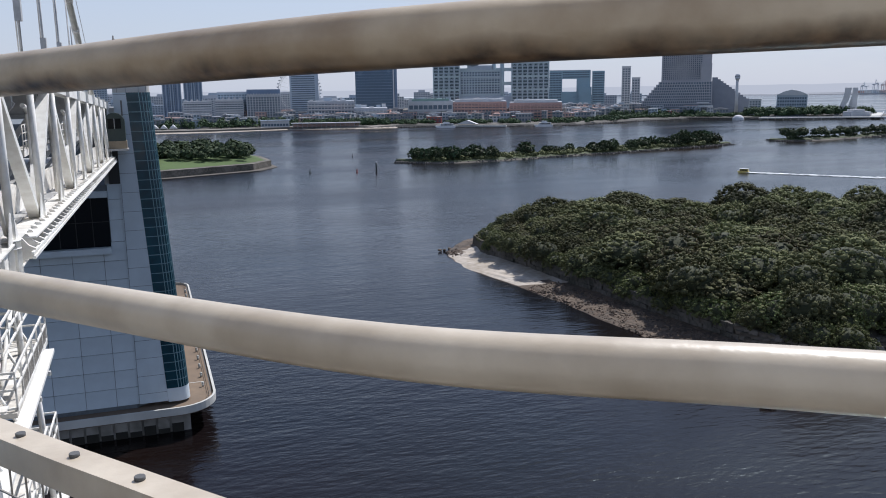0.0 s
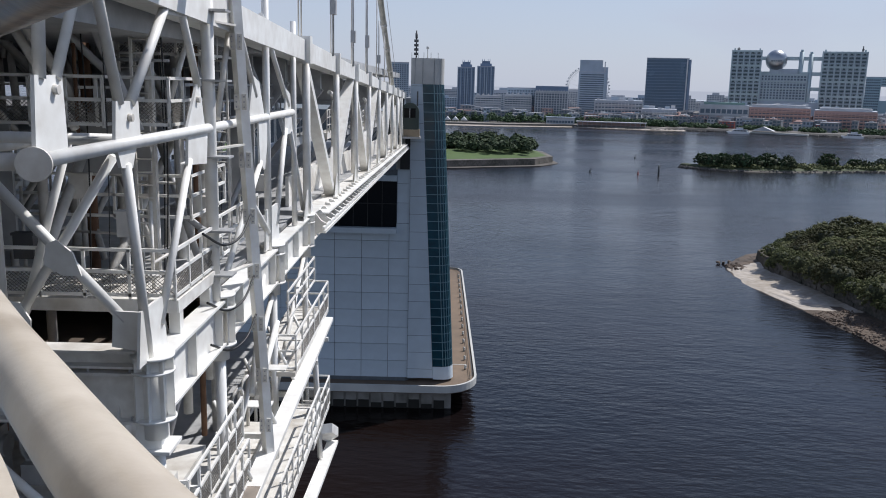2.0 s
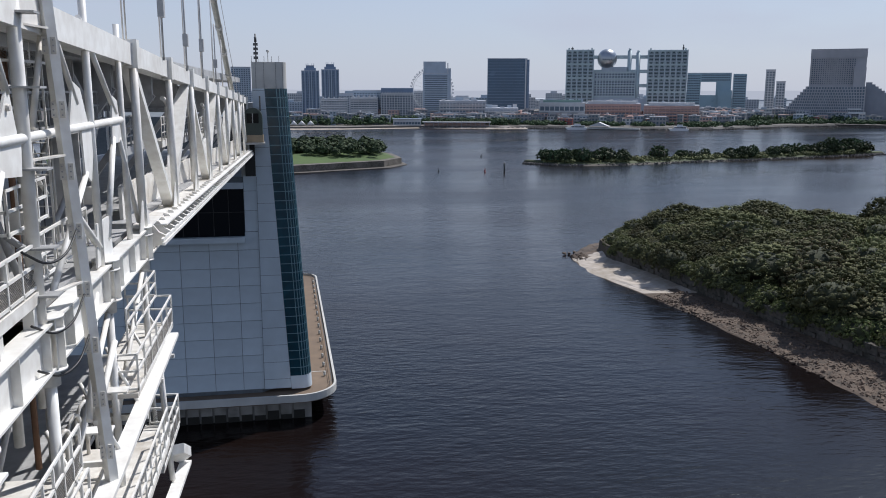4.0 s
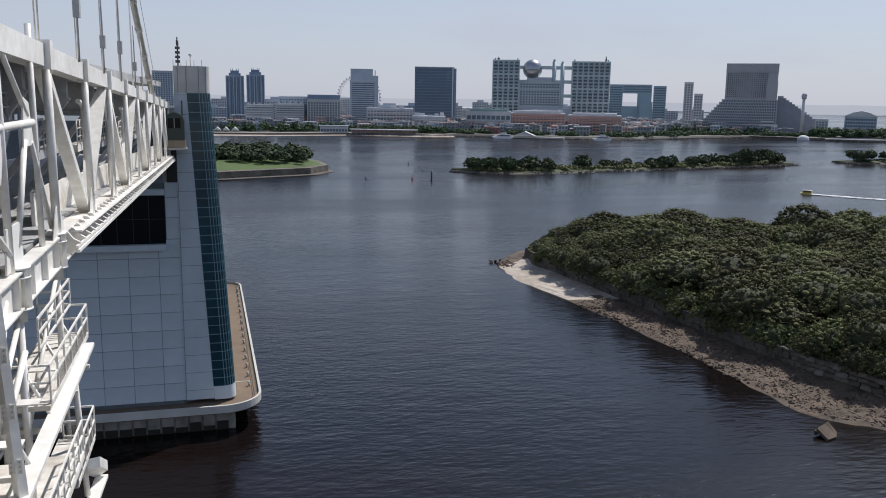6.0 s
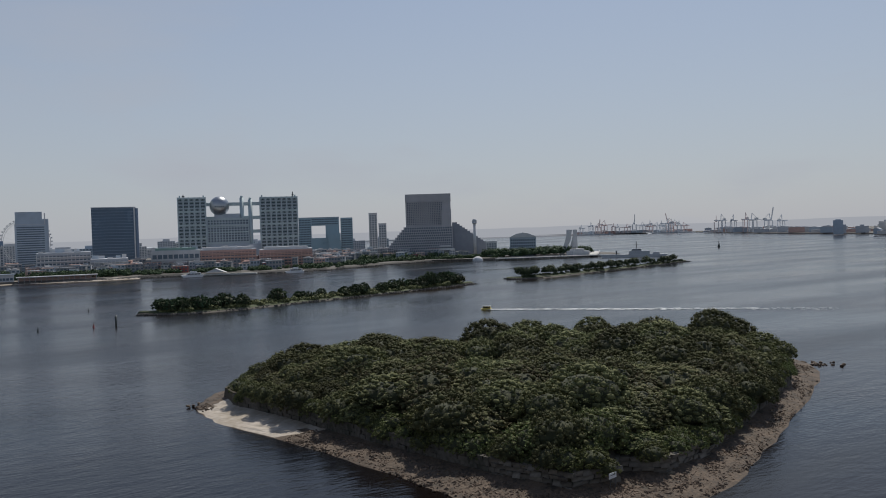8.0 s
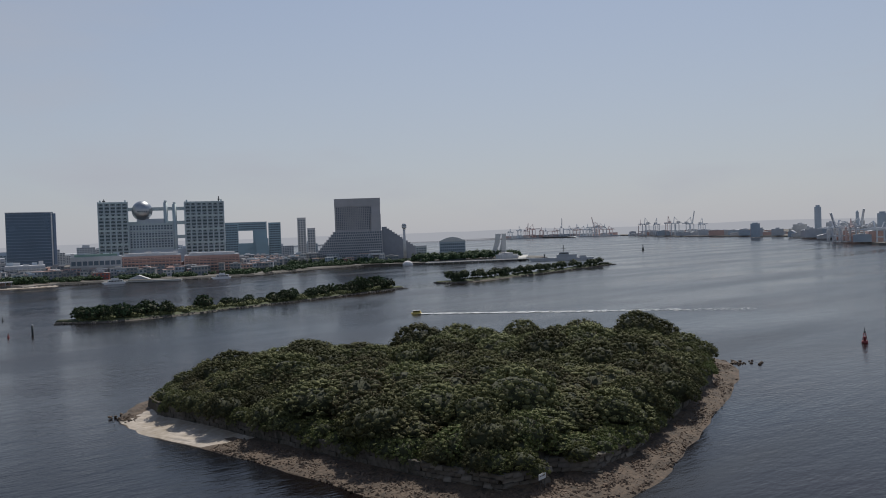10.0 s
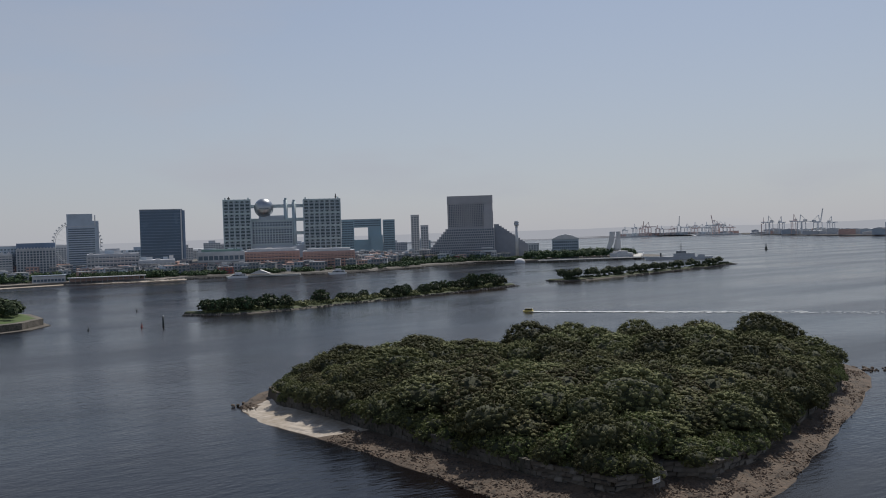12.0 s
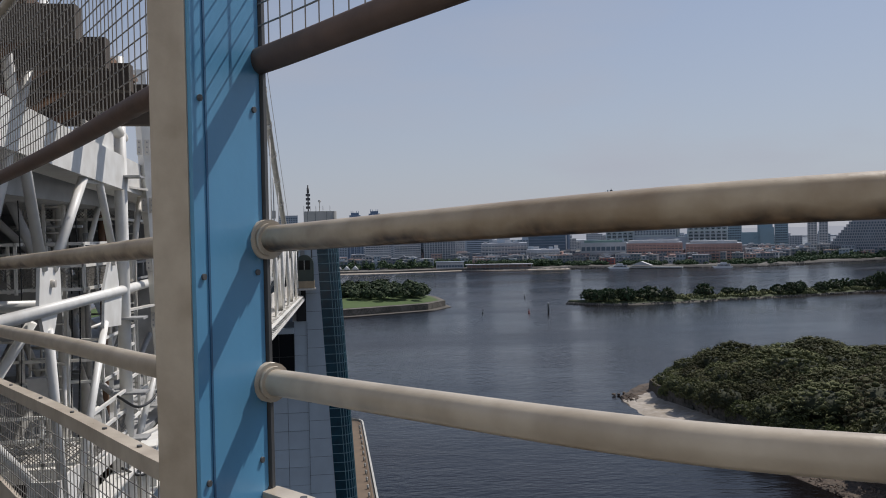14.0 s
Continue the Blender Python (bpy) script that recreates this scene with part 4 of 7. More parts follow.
# ---- maintenance gantry docked at the tower ----
def gantry():
    g = thing("maintenance_gantry", "white tubular steel maintenance gantry with platforms, hung beside the bridge", "gantry", (-0.12, 0.2, 0.04))
    X = SX
    def bar(name, p, q, r, mat=WHITE, n=12, label=""):
        return built(name, mat, lambda bm: tube(bm, p, q, r, n), g, label)
    def sq(name, p, q, w, h, mat=WHITE, label=""):
        return built(name, mat, lambda bm: beam(bm, p, q, w, h), g, label)
    # side frame: girder, rail tube, posts
    F = 15.5                                       # plane of the front frame
    def girder(name, p, q, w, h, t, mat):
        web = sq(name, p, q, t, h - 2 * t, mat, "white I girder")
        for dz in (-1, 1):
            z = dz * (h - t) / 2
            built("flange", mat, lambda bm: beam(bm, (p[0], p[1], p[2] + z), (q[0], q[1], q[2] + z), w, t), web)
    girder("side_girder", (X, F, 42.06), (X, 37.0, 42.06), 0.5, 1.16, 0.06, WHITE)
    girder("front_girder", (X - 0.3, F + 0.05, 42.66), (-21, F + 0.05, 42.66), 0.5, 0.36, 0.05, WHITE_WORN)
    girder("front_girder", (X - 0.3, F, 41.87), (-21, F, 41.87), 0.46, 1.06, 0.06, WHITE_WORN)
    bar("rail_tube", (X, 11.3, 46.88), (X, 31.0, 46.95), 0.115, WHITE, 20, "white horizontal tube")
    built("end_disc", WHITE_WORN, lambda bm: disc(bm, (X + 0.02, 11.24, 46.85), (0.22, -1, 0), 0.24, 0.06, 28), g, "round white end plate")
    def hub(bm, y, z=42.72):
        disc(bm, (X, y, z), (0, 0, 1), 0.42, 0.05)
        disc(bm, (X, y, z - 0.3), (0, 0, 1), 0.42, 0.04)
        disc(bm, (X, y, z - 1.28), (0, 0, 1), 0.42, 0.05)
        tube(bm, (X, y, z - 1.7), (X, y, z), 0.24, 14)
        for k in range(8):
            t = k * math.pi / 4
            c0, s0 = math.cos(t), math.sin(t)
            for z0, z1 in ((z - 0.3, z), (z - 1.28, z - 0.32)):
                plate(bm, [(X + 0.22 * c0, y + 0.22 * s0, z0), (X + 0.4 * c0, y + 0.4 * s0, z0), (X + 0.4 * c0, y + 0.4 * s0, z1), (X + 0.22 * c0, y + 0.22 * s0, z1)], (-0.02 * s0, 0.02 * c0, 0))
    for y in (F, 20.35, 27.1, 33.6):
        built("hub", WHITE, lambda bm, y=y: hub(bm, y), g)
    built("corner_column", WHITE, lambda bm: (beam(bm, (X - 0.1, F + 0.1, 42.4), (X - 0.1, F + 0.1, 40.7), 0.5, 0.5), box(bm, X - 0.5, X + 0.35, F - 0.3, F + 0.5, 40.75, 40.82)), g)
    def gusset(pts, x=X, mat=WHITE):
        built("gusset", mat, lambda bm: plate(bm, [(x - 0.03, y, z) for y, z in pts], (0.06, 0, 0)), g)
    gusset([(11.4, 48.05), (12.24, 48.05), (12.3, 46.95), (11.3, 46.95)])
    gusset([(14.2, 47.65), (15.26, 47.63), (15.3, 46.95), (14.1, 46.95)])
    gusset([(14.16, 46.85), (15.08, 46.85), (14.85, 46.45), (14.32, 46.5)])
    gusset([(17.0, 50.6), (19.33, 50.6), (19.28, 49.36), (16.97, 49.3)])
    gusset([(19.12, 48.1), (19.5, 46.95), (18.1, 46.95)])
    gusset([(18.2, 46.85), (19.7, 46.85), (19.56, 46.1), (18.1, 46.2)])
    gusset([(24.6, 48.2), (25.4, 48.0), (26.1, 46.95), (23.9, 46.95)])
    gusset([(25.2, 46.85), (26.8, 46.85), (26.0, 45.3), (25.3, 45.6)])
    gusset([(29.7, 47.8), (30.5, 47.6), (30.9, 46.2), (29.3, 46.2)])
    gusset([(14.9, 43.75), (16.1, 43.75), (16.3, 42.7), (14.7, 42.7)])
    gusset([(26.2, 44.0), (27.9, 44.0), (28.2, 42.7), (25.9, 42.7)])
    # lugs on the plates
    for y, z in ((11.95, 47.85), (14.75, 47.35), (18.9, 47.6)):
        built("lug", WHITE_WORN, lambda bm, y=y, z=z: disc(bm, (X + 0.06, y, z), (1, 0, 0), 0.07, 0.1, 12), g)
    # members over the tube
    bar("upright", (X, 11.6, 48.0), (X, 12.1, 53.0), 0.09)
    bar("diagonal", (X, 12.09, 48.0), (X, 14.9, 52.4), 0.078)
    bar("diagonal", (X, 14.41, 47.6), (X, 12.6, 52.2), 0.092)
    bar("diagonal", (X, 14.93, 47.6), (X, 17.6, 49.95), 0.095)
    bar("diagonal", (X, 19.1, 47.9), (X, 17.8, 49.9), 0.085)
    bar("upper_beam", (X, 10.5, 52.4), (X, 20.3, 50.6), 0.14, WHITE_WORN)
    bar("diagonal", (X, 22.5, 50.05), (X, 24.95, 47.6), 0.08)
    bar("diagonal", (X, 25.9, 50.0), (X, 30.2, 47.2), 0.085)
    bar("diagonal", (X, 22.6, 50.2), (X, 20.7, 47.1), 0.075, WHITE_WORN)
    # members under the tube to the hubs
    bar("diagonal", (X, 14.6, 46.55), (X, 15.3, 42.75), 0.092)
    bar("diagonal", (X, 18.3, 46.3), (X, 16.0, 43.2), 0.082)
    bar("diagonal", (X, 23.7, 44.8), (X, 26.5, 43.2), 0.1)
    bar("diagonal", (X, 29.6, 46.4), (X, 27.7, 43.3), 0.098)
    bar("diagonal", (X, 25.5, 45.6), (X, 21.0, 43.0), 0.085)
    bar("diagonal", (X, 30.6, 46.3), (X, 33.2, 43.0), 0.085)
    # posts
    bar("post", (X, 20.0, 42.0), (X, 20.0, 52.5), 0.15, WHITE, 16)
    bar("post", (X, 26.5, 42.2), (X, 26.5, 52.0), 0.115, WHITE, 16)
    bar("post", (X, 31.3, 42.4), (X, 31.3, 50.2), 0.105, WHITE, 12)
    built("ladder_mast", WHITE, lambda bm: beam(bm, (X + 0.12, 21.6, 52.5), (X + 0.8, 22.2, 37.6), 0.27, 0.25), g, "white square mast")
    for k in range(9):
        z = 50.5 - 1.5 * k
        t = (52.5 - z) / 14.9
        built("mast_splice", WHITE_WORN, lambda bm: box(bm, X + 0.12 + 0.68 * t - 0.16, X + 0.12 + 0.68 * t + 0.16, 21.45 + 0.6 * t, 21.47 + 0.6 * t, z - 0.2, z + 0.2), g)
        for dx in (-0.1, 0.1):
            for dz in (-0.13, 0.0, 0.13):
                built("bolt", GREY_STEEL, lambda bm: tube(bm, (X + 0.12 + 0.68 * t + dx, 21.46 + 0.6 * t, z + dz), (X + 0.12 + 0.68 * t + dx, 21.42 + 0.6 * t, z + dz), 0.022, 6), g)
    for z in (49.6, 48.0, 46.2, 44.4, 43.3):
        built("clamp", GREY_STEEL, lambda bm: box(bm, X - 0.3, X + 0.5, 19.75, 20.25, z, z + 0.05), g)
    for z in (49.4, 46.4, 43.2):
        t = (52.5 - z) / 14.9
        sq("mast_tie", (X, 20.0, z), (X + 0.1 + 0.68 * t, 21.6 + 0.6 * t, z), 0.16, 0.05, WHITE_WORN)
    for z, y in ((44.3, 21.0), (42.6, 21.2), (41.5, 21.4)):
        built("cable_loop", BLACK, lambda bm, z=z, y=y: sweep(bm, catmull([(X + 0.1, y - 2.2, z + 0.25), (X + 0.3, y - 1.2, z - 0.2), (X + 0.5, y - 0.3, z - 0.15), (X + 0.6, y + 0.5, z + 0.3)], 6), 0.032, 6), g)
    # front frame: cross bracing over the girder
    bar("brace", (X - 0.5, F, 43.4), (-8.7, F, 46.2), 0.105)
    bar("brace", (-8.35, F, 43.3), (X - 0.6, F + 0.1, 46.6), 0.096)
    bar("brace", (-8.3, F + 0.2, 43.3), (-7.2, F + 0.2, 46.8), 0.08)
    bar("brace", (-8.8, F, 43.3), (-11.3, F, 46.6), 0.1)
    bar("brace", (-11.3, F, 43.3), (-8.8, F, 46.6), 0.1)
    built("brace_plate", WHITE, lambda bm: plate(bm, [(-7.65, F - 0.12, 44.5), (-7.3, F - 0.12, 44.3), (-6.95, F - 0.12, 44.3), (-7.1, F - 0.12, 44.75), (-7.4, F - 0.12, 45.0), (-7.6, F - 0.12, 44.9)], (0, 0.05, 0)), g)
    built("brace_plate", WHITE, lambda bm: plate(bm, [(-8.9, F - 0.1, 42.8), (-8.05, F - 0.1, 42.8), (-8.0, F - 0.1, 43.4), (-8.2, F - 0.1, 43.75), (-8.9, F - 0.1, 43.75)], (0, 0.05, 0)), g)
    built("brace_plate", WHITE, lambda bm: plate(bm, [(-6.45, F - 0.1, 42.9), (-5.75, F - 0.1, 42.8), (-5.7, F - 0.1, 43.6), (-6.4, F - 0.1, 43.62)], (0, 0.05, 0)), g)
    bar("cross_tube", (X, F, 46.9), (-21, F, 46.9), 0.11)
    bar("cross_tube", (X, 20.0, 50.3), (-21, 20.0, 50.3), 0.13)
    for x in (-8.6, -11.3, -15):
        bar("post", (x, F, 42.7), (x, F, 52), 0.13)
        bar("post", (x + 1.5, 20.0, 38), (x + 1.5, 20.0, 52), 0.12, WHITE_WORN)
        bar("post", (x + 0.7, 27.0, 38), (x + 0.7, 27.0, 52), 0.13, WHITE_WORN)
    # inner frames
    rnd = random.Random(3)
    for x in (-8.6, -12.0, -15.5):
        for y0, y1 in ((15.6, 20), (20, 27), (27, 33.6)):
            bar("inner_brace", (x, y0, 42.6), (x, y1, 46.6), 0.12, WHITE_WORN, 8)
            bar("inner_brace", (x, y1, 46.9), (x, y0, 50.4), 0.12, WHITE_WORN, 8)
            bar("inner_rail", (x, y0, 46.7), (x, y1, 46.7), 0.12, WHITE_WORN, 8)
    for y, z0 in ((18.2, 46.9), (24, 46.9), (30, 46.9), (22.6, 42.9)):
        for k in range(5):
            x = X - 0.9 - 1.7 * k + rnd.uniform(-.3, .3)
            bar("inner_brace", (x, y + rnd.uniform(-1, 1), z0), (x - 1.2, y + rnd.uniform(-1.5, 1.5), z0 + 3.4), 0.1, WHITE_WORN if k % 2 else GREY_STEEL, 8)
    for k in range(9):
        x = X - 1.4 - 1.0 * k
        bar("pipe", (x, 23.5 + (k % 3) * 1.7, 37.5), (x, 23.5 + (k % 3) * 1.7, 52), 0.09 + 0.07 * (k % 2), WHITE_WORN if k % 3 else RUST, 8)
    for b in ((-9.2, -7.0, 19.6, 19.7, 45.8, 47.2), (-12.8, -10.0, 19.0, 19.1, 44.0, 47.0), (-10.8, -9.3, 26, 26.1, 46, 49.5), (-7.9, -6.9, 30, 30.1, 44, 49)):
        built("inner_plate", GREY_STEEL, lambda bm: box(bm, *b), g)
    # ladders, conduits and thin rails inside the frame
    for k in range(26):
        x, y = X - 0.8 - 0.32 * k, 18.0 + (k * 37 % 17)
        z0 = 42.8 + (k * 13 % 4) * 1.9
        bar("conduit", (x, y, z0), (x, y, z0 + 2.6 + (k % 3)), 0.045 + 0.03 * (k % 2), (WHITE_WORN, GREY_STEEL, RUST, WHITE)[k % 4], 6)
        bar("conduit", (x, y, z0 + 1.2), (x, y + 2.5 + (k % 4), z0 + 1.2), 0.04, (WHITE_WORN, WHITE, GREY_STEEL)[k % 3], 6)
    for x, y in ((X - 1.1, 19.2), (X - 2.6, 22.4), (X - 0.9, 25.2), (X - 1.6, 31.0)):
        def ladder(bm, x=x, y=y):
            for dx in (0, 0.42):
                beam(bm, (x - dx, y, 42.6), (x - dx, y, 50.0), 0.06, 0.06)
            for i in range(24):
                tube(bm, (x, y, 42.9 + 0.3 * i), (x - 0.42, y, 42.9 + 0.3 * i), 0.02, 5)
        built("ladder", WHITE_WORN, ladder, g)
    # decks and their guard rails
    def guard(name, pts, z, h=1.1, infill=True, step=0.9, mat=WHITE):
        def fill(bm):
            for (x0, y0), (x1, y1) in zip(pts, pts[1:]):
                for dz in (0.08, h * 0.55, h):
                    beam(bm, (x0, y0, z + dz), (x1, y1, z + dz), 0.06, 0.07)
                n = max(1, round(math.hypot(x1 - x0, y1 - y0) / step))
                for i in range(0 if (x0, y0) == pts[0] else 1, n + 1):
                    t = i / n
                    beam(bm, (x0 + (x1 - x0) * t, y0 + (y1 - y0) * t, z), (x0 + (x1 - x0) * t, y0 + (y1 - y0) * t, z + h), 0.06, 0.06)
        r = built(name, mat, fill, g)
        if infill:
            def wires(bm):
                for (x0, y0), (x1, y1) in zip(pts, pts[1:]):
                    ln = math.hypot(x1 - x0, y1 - y0)
                    n = int(ln / 0.09)
                    for i in range(-6, n):
                        for s in (1, -1):
                            a, b = (i, i + 6) if s == 1 else (i + 6, i)
                            za, zb = z + 0.1, z + h * 0.53
                            ta, tb = a / n, b / n
                            if min(ta, tb) < 0 or max(ta, tb) > 1:
                                continue
                            beam(bm, (x0 + (x1 - x0) * ta, y0 + (y1 - y0) * ta, za), (x0 + (x1 - x0) * tb, y0 + (y1 - y0) * tb, zb), 0.012, 0.012)
            built("wire_mesh", MESH, wires, r)
        return r
    def deck(x0, x1, y0, y1, z, mat=WHITE_WORN):
        built("platform", mat, lambda bm: box(bm, x0, x1, y0, y1, z - 0.16, z), g)
    deck(-20, X + 0.02, 17.0, 19.9, 43.42)
    built("deck_edge", WHITE_WORN, lambda bm: (beam(bm, (-20, 16.98, 43.3), (X + 0.04, 16.98, 43.3), 0.05, 0.28), beam(bm, (X + 0.04, 16.98, 43.3), (X + 0.04, 19.9, 43.3), 0.05, 0.28)), g)
    for y in (17.3, 19.6):
        sq("deck_stub", (X - 0.1, y, 43.3), (X - 0.1, y, 42.6), 0.24, 0.24)
    guard("guard_rail", [(-20, 17.0), (X, 17.0), (X, 19.95)], 43.45, 1.05, True, 0.98)
    guard("guard_rail", [(-18, 20.3), (X - 1.6, 20.3), (X - 0.6, 20.3), (X - 0.6, 23.5)], 44.6, 1.1, False)
    deck(-20, X - 0.5, 21, 34, 42.6, GREY_STEEL)
    # added floor and soffit whose dark brown stands in for interior shade
    built("shade_floor", SHADE_BROWN, lambda bm: box(bm, -20, X - 0.45, 16.3, 33, 41.35, 41.45), g, "added floor plate between the girders, interior shade painted in brown")
    built("shade_soffit", SHADE_BROWN, lambda bm: box(bm, -20, X - 0.55, 21.2, 33.8, 42.3, 42.42), g, "added underside of the deck, shade painted in brown")
    guard("guard_rail", [(X - 0.45, 21.5), (X - 0.45, 27)], 43.2, 1.2, False)
    deck(-20, X - 1.2, 21, 36, 46.7, GREY_STEEL)
    guard("guard_rail", [(X - 1.2, 22), (X - 1.2, 35)], 46.8, 1.1, False, mat=GREY_STEEL)
    # hanging lower works
    bar("lower_post", (X, 20.35, 41.2), (X, 20.35, 33.0), 0.14)
    bar("lower_post", (X, 27.1, 41.2), (X, 27.1, 33.0), 0.13)
    bar("lower_post", (X, 33.6, 41.2), (X, 33.6, 36.0), 0.12)
    bar("lower_post", (X - 0.05, F + 0.25, 40.8), (X - 0.05, F + 0.25, 33.0), 0.13)
    bar("lower_brace", (X, 20.6, 37.6), (X, 26.9, 41.0), 0.09)
    bar("lower_brace", (X, 27.4, 37.6), (X, 33.2, 41.0), 0.09)
    bar("lower_brace", (X + 0.4, 22.0, 39.4), (X, 25.6, 42.0), 0.085)
    bar("lower_brace", (X + 0.55, 22.1, 39.3), (X + 0.5, 25.2, 40.6), 0.09)
    bar("lower_brace", (X - 0.2, F + 0.2, 40.9), (X - 3.0, F + 0.4, 37.9), 0.1)
    bar("lower_brace", (X - 4.0, F + 0.2, 40.9), (X - 1.2, F + 0.4, 37.9), 0.1)
    sq("hanging_beam", (X + 0.78, 19.2, 37.45), (X + 0.78, 34.6, 38.05), 0.5, 0.14, WHITE, "white flat walkway beam")
    built("beam_web", WHITE, lambda bm: beam(bm, (X + 0.78, 22.0, 37.35), (X + 0.78, 34.6, 37.8), 0.07, 0.42), g)
    built("tread", material("worn_brown_tread", (0.30, 0.25, 0.20), 0.8, vary=0.4, scale=3), lambda bm: box(bm, X + 0.56, X + 1.0, 17.0, 21.9, 37.5, 37.56), g, "worn brown tread")
    for y, z in ((23.0, 38.6), (25.4, 38.9), (28.6, 38.9)):
        built("shelf_plate", WHITE, lambda bm: box(bm, X - 0.3, X + 0.7, y, y + 0.5, z, z + 0.05), g)
    # cage outside the girder, with the platform of its far end
    deck(X - 1.0, X + 0.72, 27.0, 35.4, 38.3)
    guard("guard_rail", [(X - 0.6, 27.2), (X + 0.72, 27.2), (X + 0.72, 35.2), (X - 1.0, 35.2)], 38.3, 1.25, False, 1.3)
    guard("guard_rail", [(X + 0.2, 28.6), (X + 0.2, 34.8), (X - 1.0, 34.8)], 39.6, 1.1, False, 1.5)
    built("wire_mesh", MESH, lambda bm: [beam(bm, (X + 0.74, 28 + 0.13 * i, 38.35), (X + 0.74, 28.5 + 0.13 * i, 39.0), 0.012, 0.012) for i in range(52)], g)
    # stair guard under the corner
    guard("guard_rail", [(X - 0.5, 16.2), (X + 0.3, 16.4), (X + 0.3, 21.3)], 38.35, 1.25, True, 0.8)
    guard("guard_rail", [(X + 0.62, 16.2), (X + 0.62, 20.6)], 37.5, 1.2, True, 0.8)
    deck(X - 1.4, X + 0.1, 16.4, 26.0, 36.9)
    guard("guard_rail", [(X + 1.05, 22.6), (X + 1.05, 30.4)], 35.2, 1.25, False, 1.0)
    deck(X - 0.4, X + 1.05, 22.0, 30.6, 35.1)
    deck(X - 0.6, X + 0.8, 30.5, 35.0, 34.0)
    guard("guard_rail", [(X + 0.8, 30.5), (X + 0.8, 35.0), (X - 0.4, 35.0)], 34.0, 1.3)
    sq("hanging_beam", (X + 0.72, 24.0, 32.6), (X + 0.72, 36.8, 31.4), 0.5, 0.14, WHITE)
    bar("lower_post", (X + 0.3, 33.8, 38.0), (X + 0.5, 34.2, 31.8), 0.12)
    bar("lower_post", (X - 0.6, 36.4, 41.0), (X - 0.4, 36.4, 33.0), 0.1)
    built("bracket_plate", WHITE, lambda bm: plate(bm, [(X + 0.1, 34.4, 33.2), (X + 0.9, 35.2, 33.0), (X + 1.0, 36.6, 32.2), (X + 0.5, 36.8, 31.8)], (0, 0, -0.45)), g)
    for k in range(5):
        built("ladder", WHITE_WORN, lambda bm, k=k: sweep(bm, catmull([(X - 0.6, 22.4 + k * 1.1, 36.6), (X - 0.6, 22.4 + k * 1.1, 38.4), (X - 0.4, 22.7 + k * 1.1, 38.9), (X - 0.3, 22.9 + k * 1.1, 38.4)], 4), 0.06, 6), g)
    for x in (-8.0, -10.6, -13.2):
        bar("lower_post", (x, 20.5, 41), (x, 20.5, 32), 0.14, WHITE_WORN, 8)
        bar("lower_brace", (x, 21, 36), (x, 27, 41), 0.1, WHITE_WORN, 8)
        bar("lower_post", (x, 28, 41), (x, 28, 32), 0.14, WHITE_WORN, 8)
    built("lower_floor", GREY_STEEL, lambda bm: box(bm, -20, X - 1.5, 17.3, 40, 35.5, 35.7), g)
    # winches under the front girder
    for k, x in enumerate((-7.7, -9.2, -11.3)):
        coat = WHITE_WORN if k != 1 else GREY_STEEL
        w = built("winch", coat, lambda bm: box(bm, x - 0.5, x + 0.5, 17.8, 18.8, 38.7, 39.2), g)
        built("drum", coat, lambda bm: tube(bm, (x - 0.4, 18.3, 39.75), (x + 0.4, 18.3, 39.75), 0.36, 20), w)
        for i in range(9):
            built("rope_turn", DARK_STEEL, lambda bm: disc(bm, (x - 0.3 + 0.075 * i, 18.3, 39.75), (1, 0, 0), 0.39, 0.05, 20), w)
        for dx in (-0.42, 0.42):
            built("flange", coat, lambda bm: disc(bm, (x + dx, 18.3, 39.75), (1, 0, 0), 0.58, 0.06, 24), w)
            built("bearing_stand", coat, lambda bm: box(bm, x + dx - 0.06, x + dx + 0.06, 18.0, 18.6, 39.15, 39.7), w)
        paint = material("brown_motor_paint", (0.20, 0.15, 0.10), 0.5, vary=0.3, scale=4) if k == 0 else GREY_STEEL
        built("motor", paint, lambda bm: tube(bm, (x + 0.6, 18.2, 39.5), (x + 1.15, 18.2, 39.5), 0.27, 12), w)
        built("motor_foot", paint, lambda bm: box(bm, x + 0.65, x + 1.1, 18.0, 18.4, 38.68, 39.3), w)
        built("terminal_box", paint, lambda bm: box(bm, x + 0.7, x + 1.05, 17.9, 18.4, 39.75, 40.0), w)
        for i in range(6):
            built("cooling_fin", paint, lambda bm: disc(bm, (x + 0.65 + i * 0.08, 18.2, 39.5), (1, 0, 0), 0.34, 0.03, 12), w)
    deck(-20, X - 0.4, 17.2, 20.2, 38.7, WHITE_WORN)
    # stiffeners, bolts and runs of wire on the girders
    for i in range(9):
        y = 17.6 + 2.2 * i
        built("stiffener", WHITE, lambda bm: box(bm, X + 0.035, X + 0.23, y - 0.012, y + 0.012, 41.54, 42.58), g)
    for i in range(18):
        x = X - 0.7 - 0.82 * i
        built("stiffener", WHITE_WORN, lambda bm: plate(bm, [(x - 0.01, F - 0.03, 41.4), (x - 0.01, F - 0.22, 41.4), (x - 0.01, F - 0.03, 41.7)], (0.03, 0, 0)), g)
        for z in (42.4, 41.4):
            built("bolt", GREY_STEEL, lambda bm: tube(bm, (x + 0.3, F - 0.16, z), (x + 0.3, F - 0.16, z + 0.09), 0.03, 6), g)
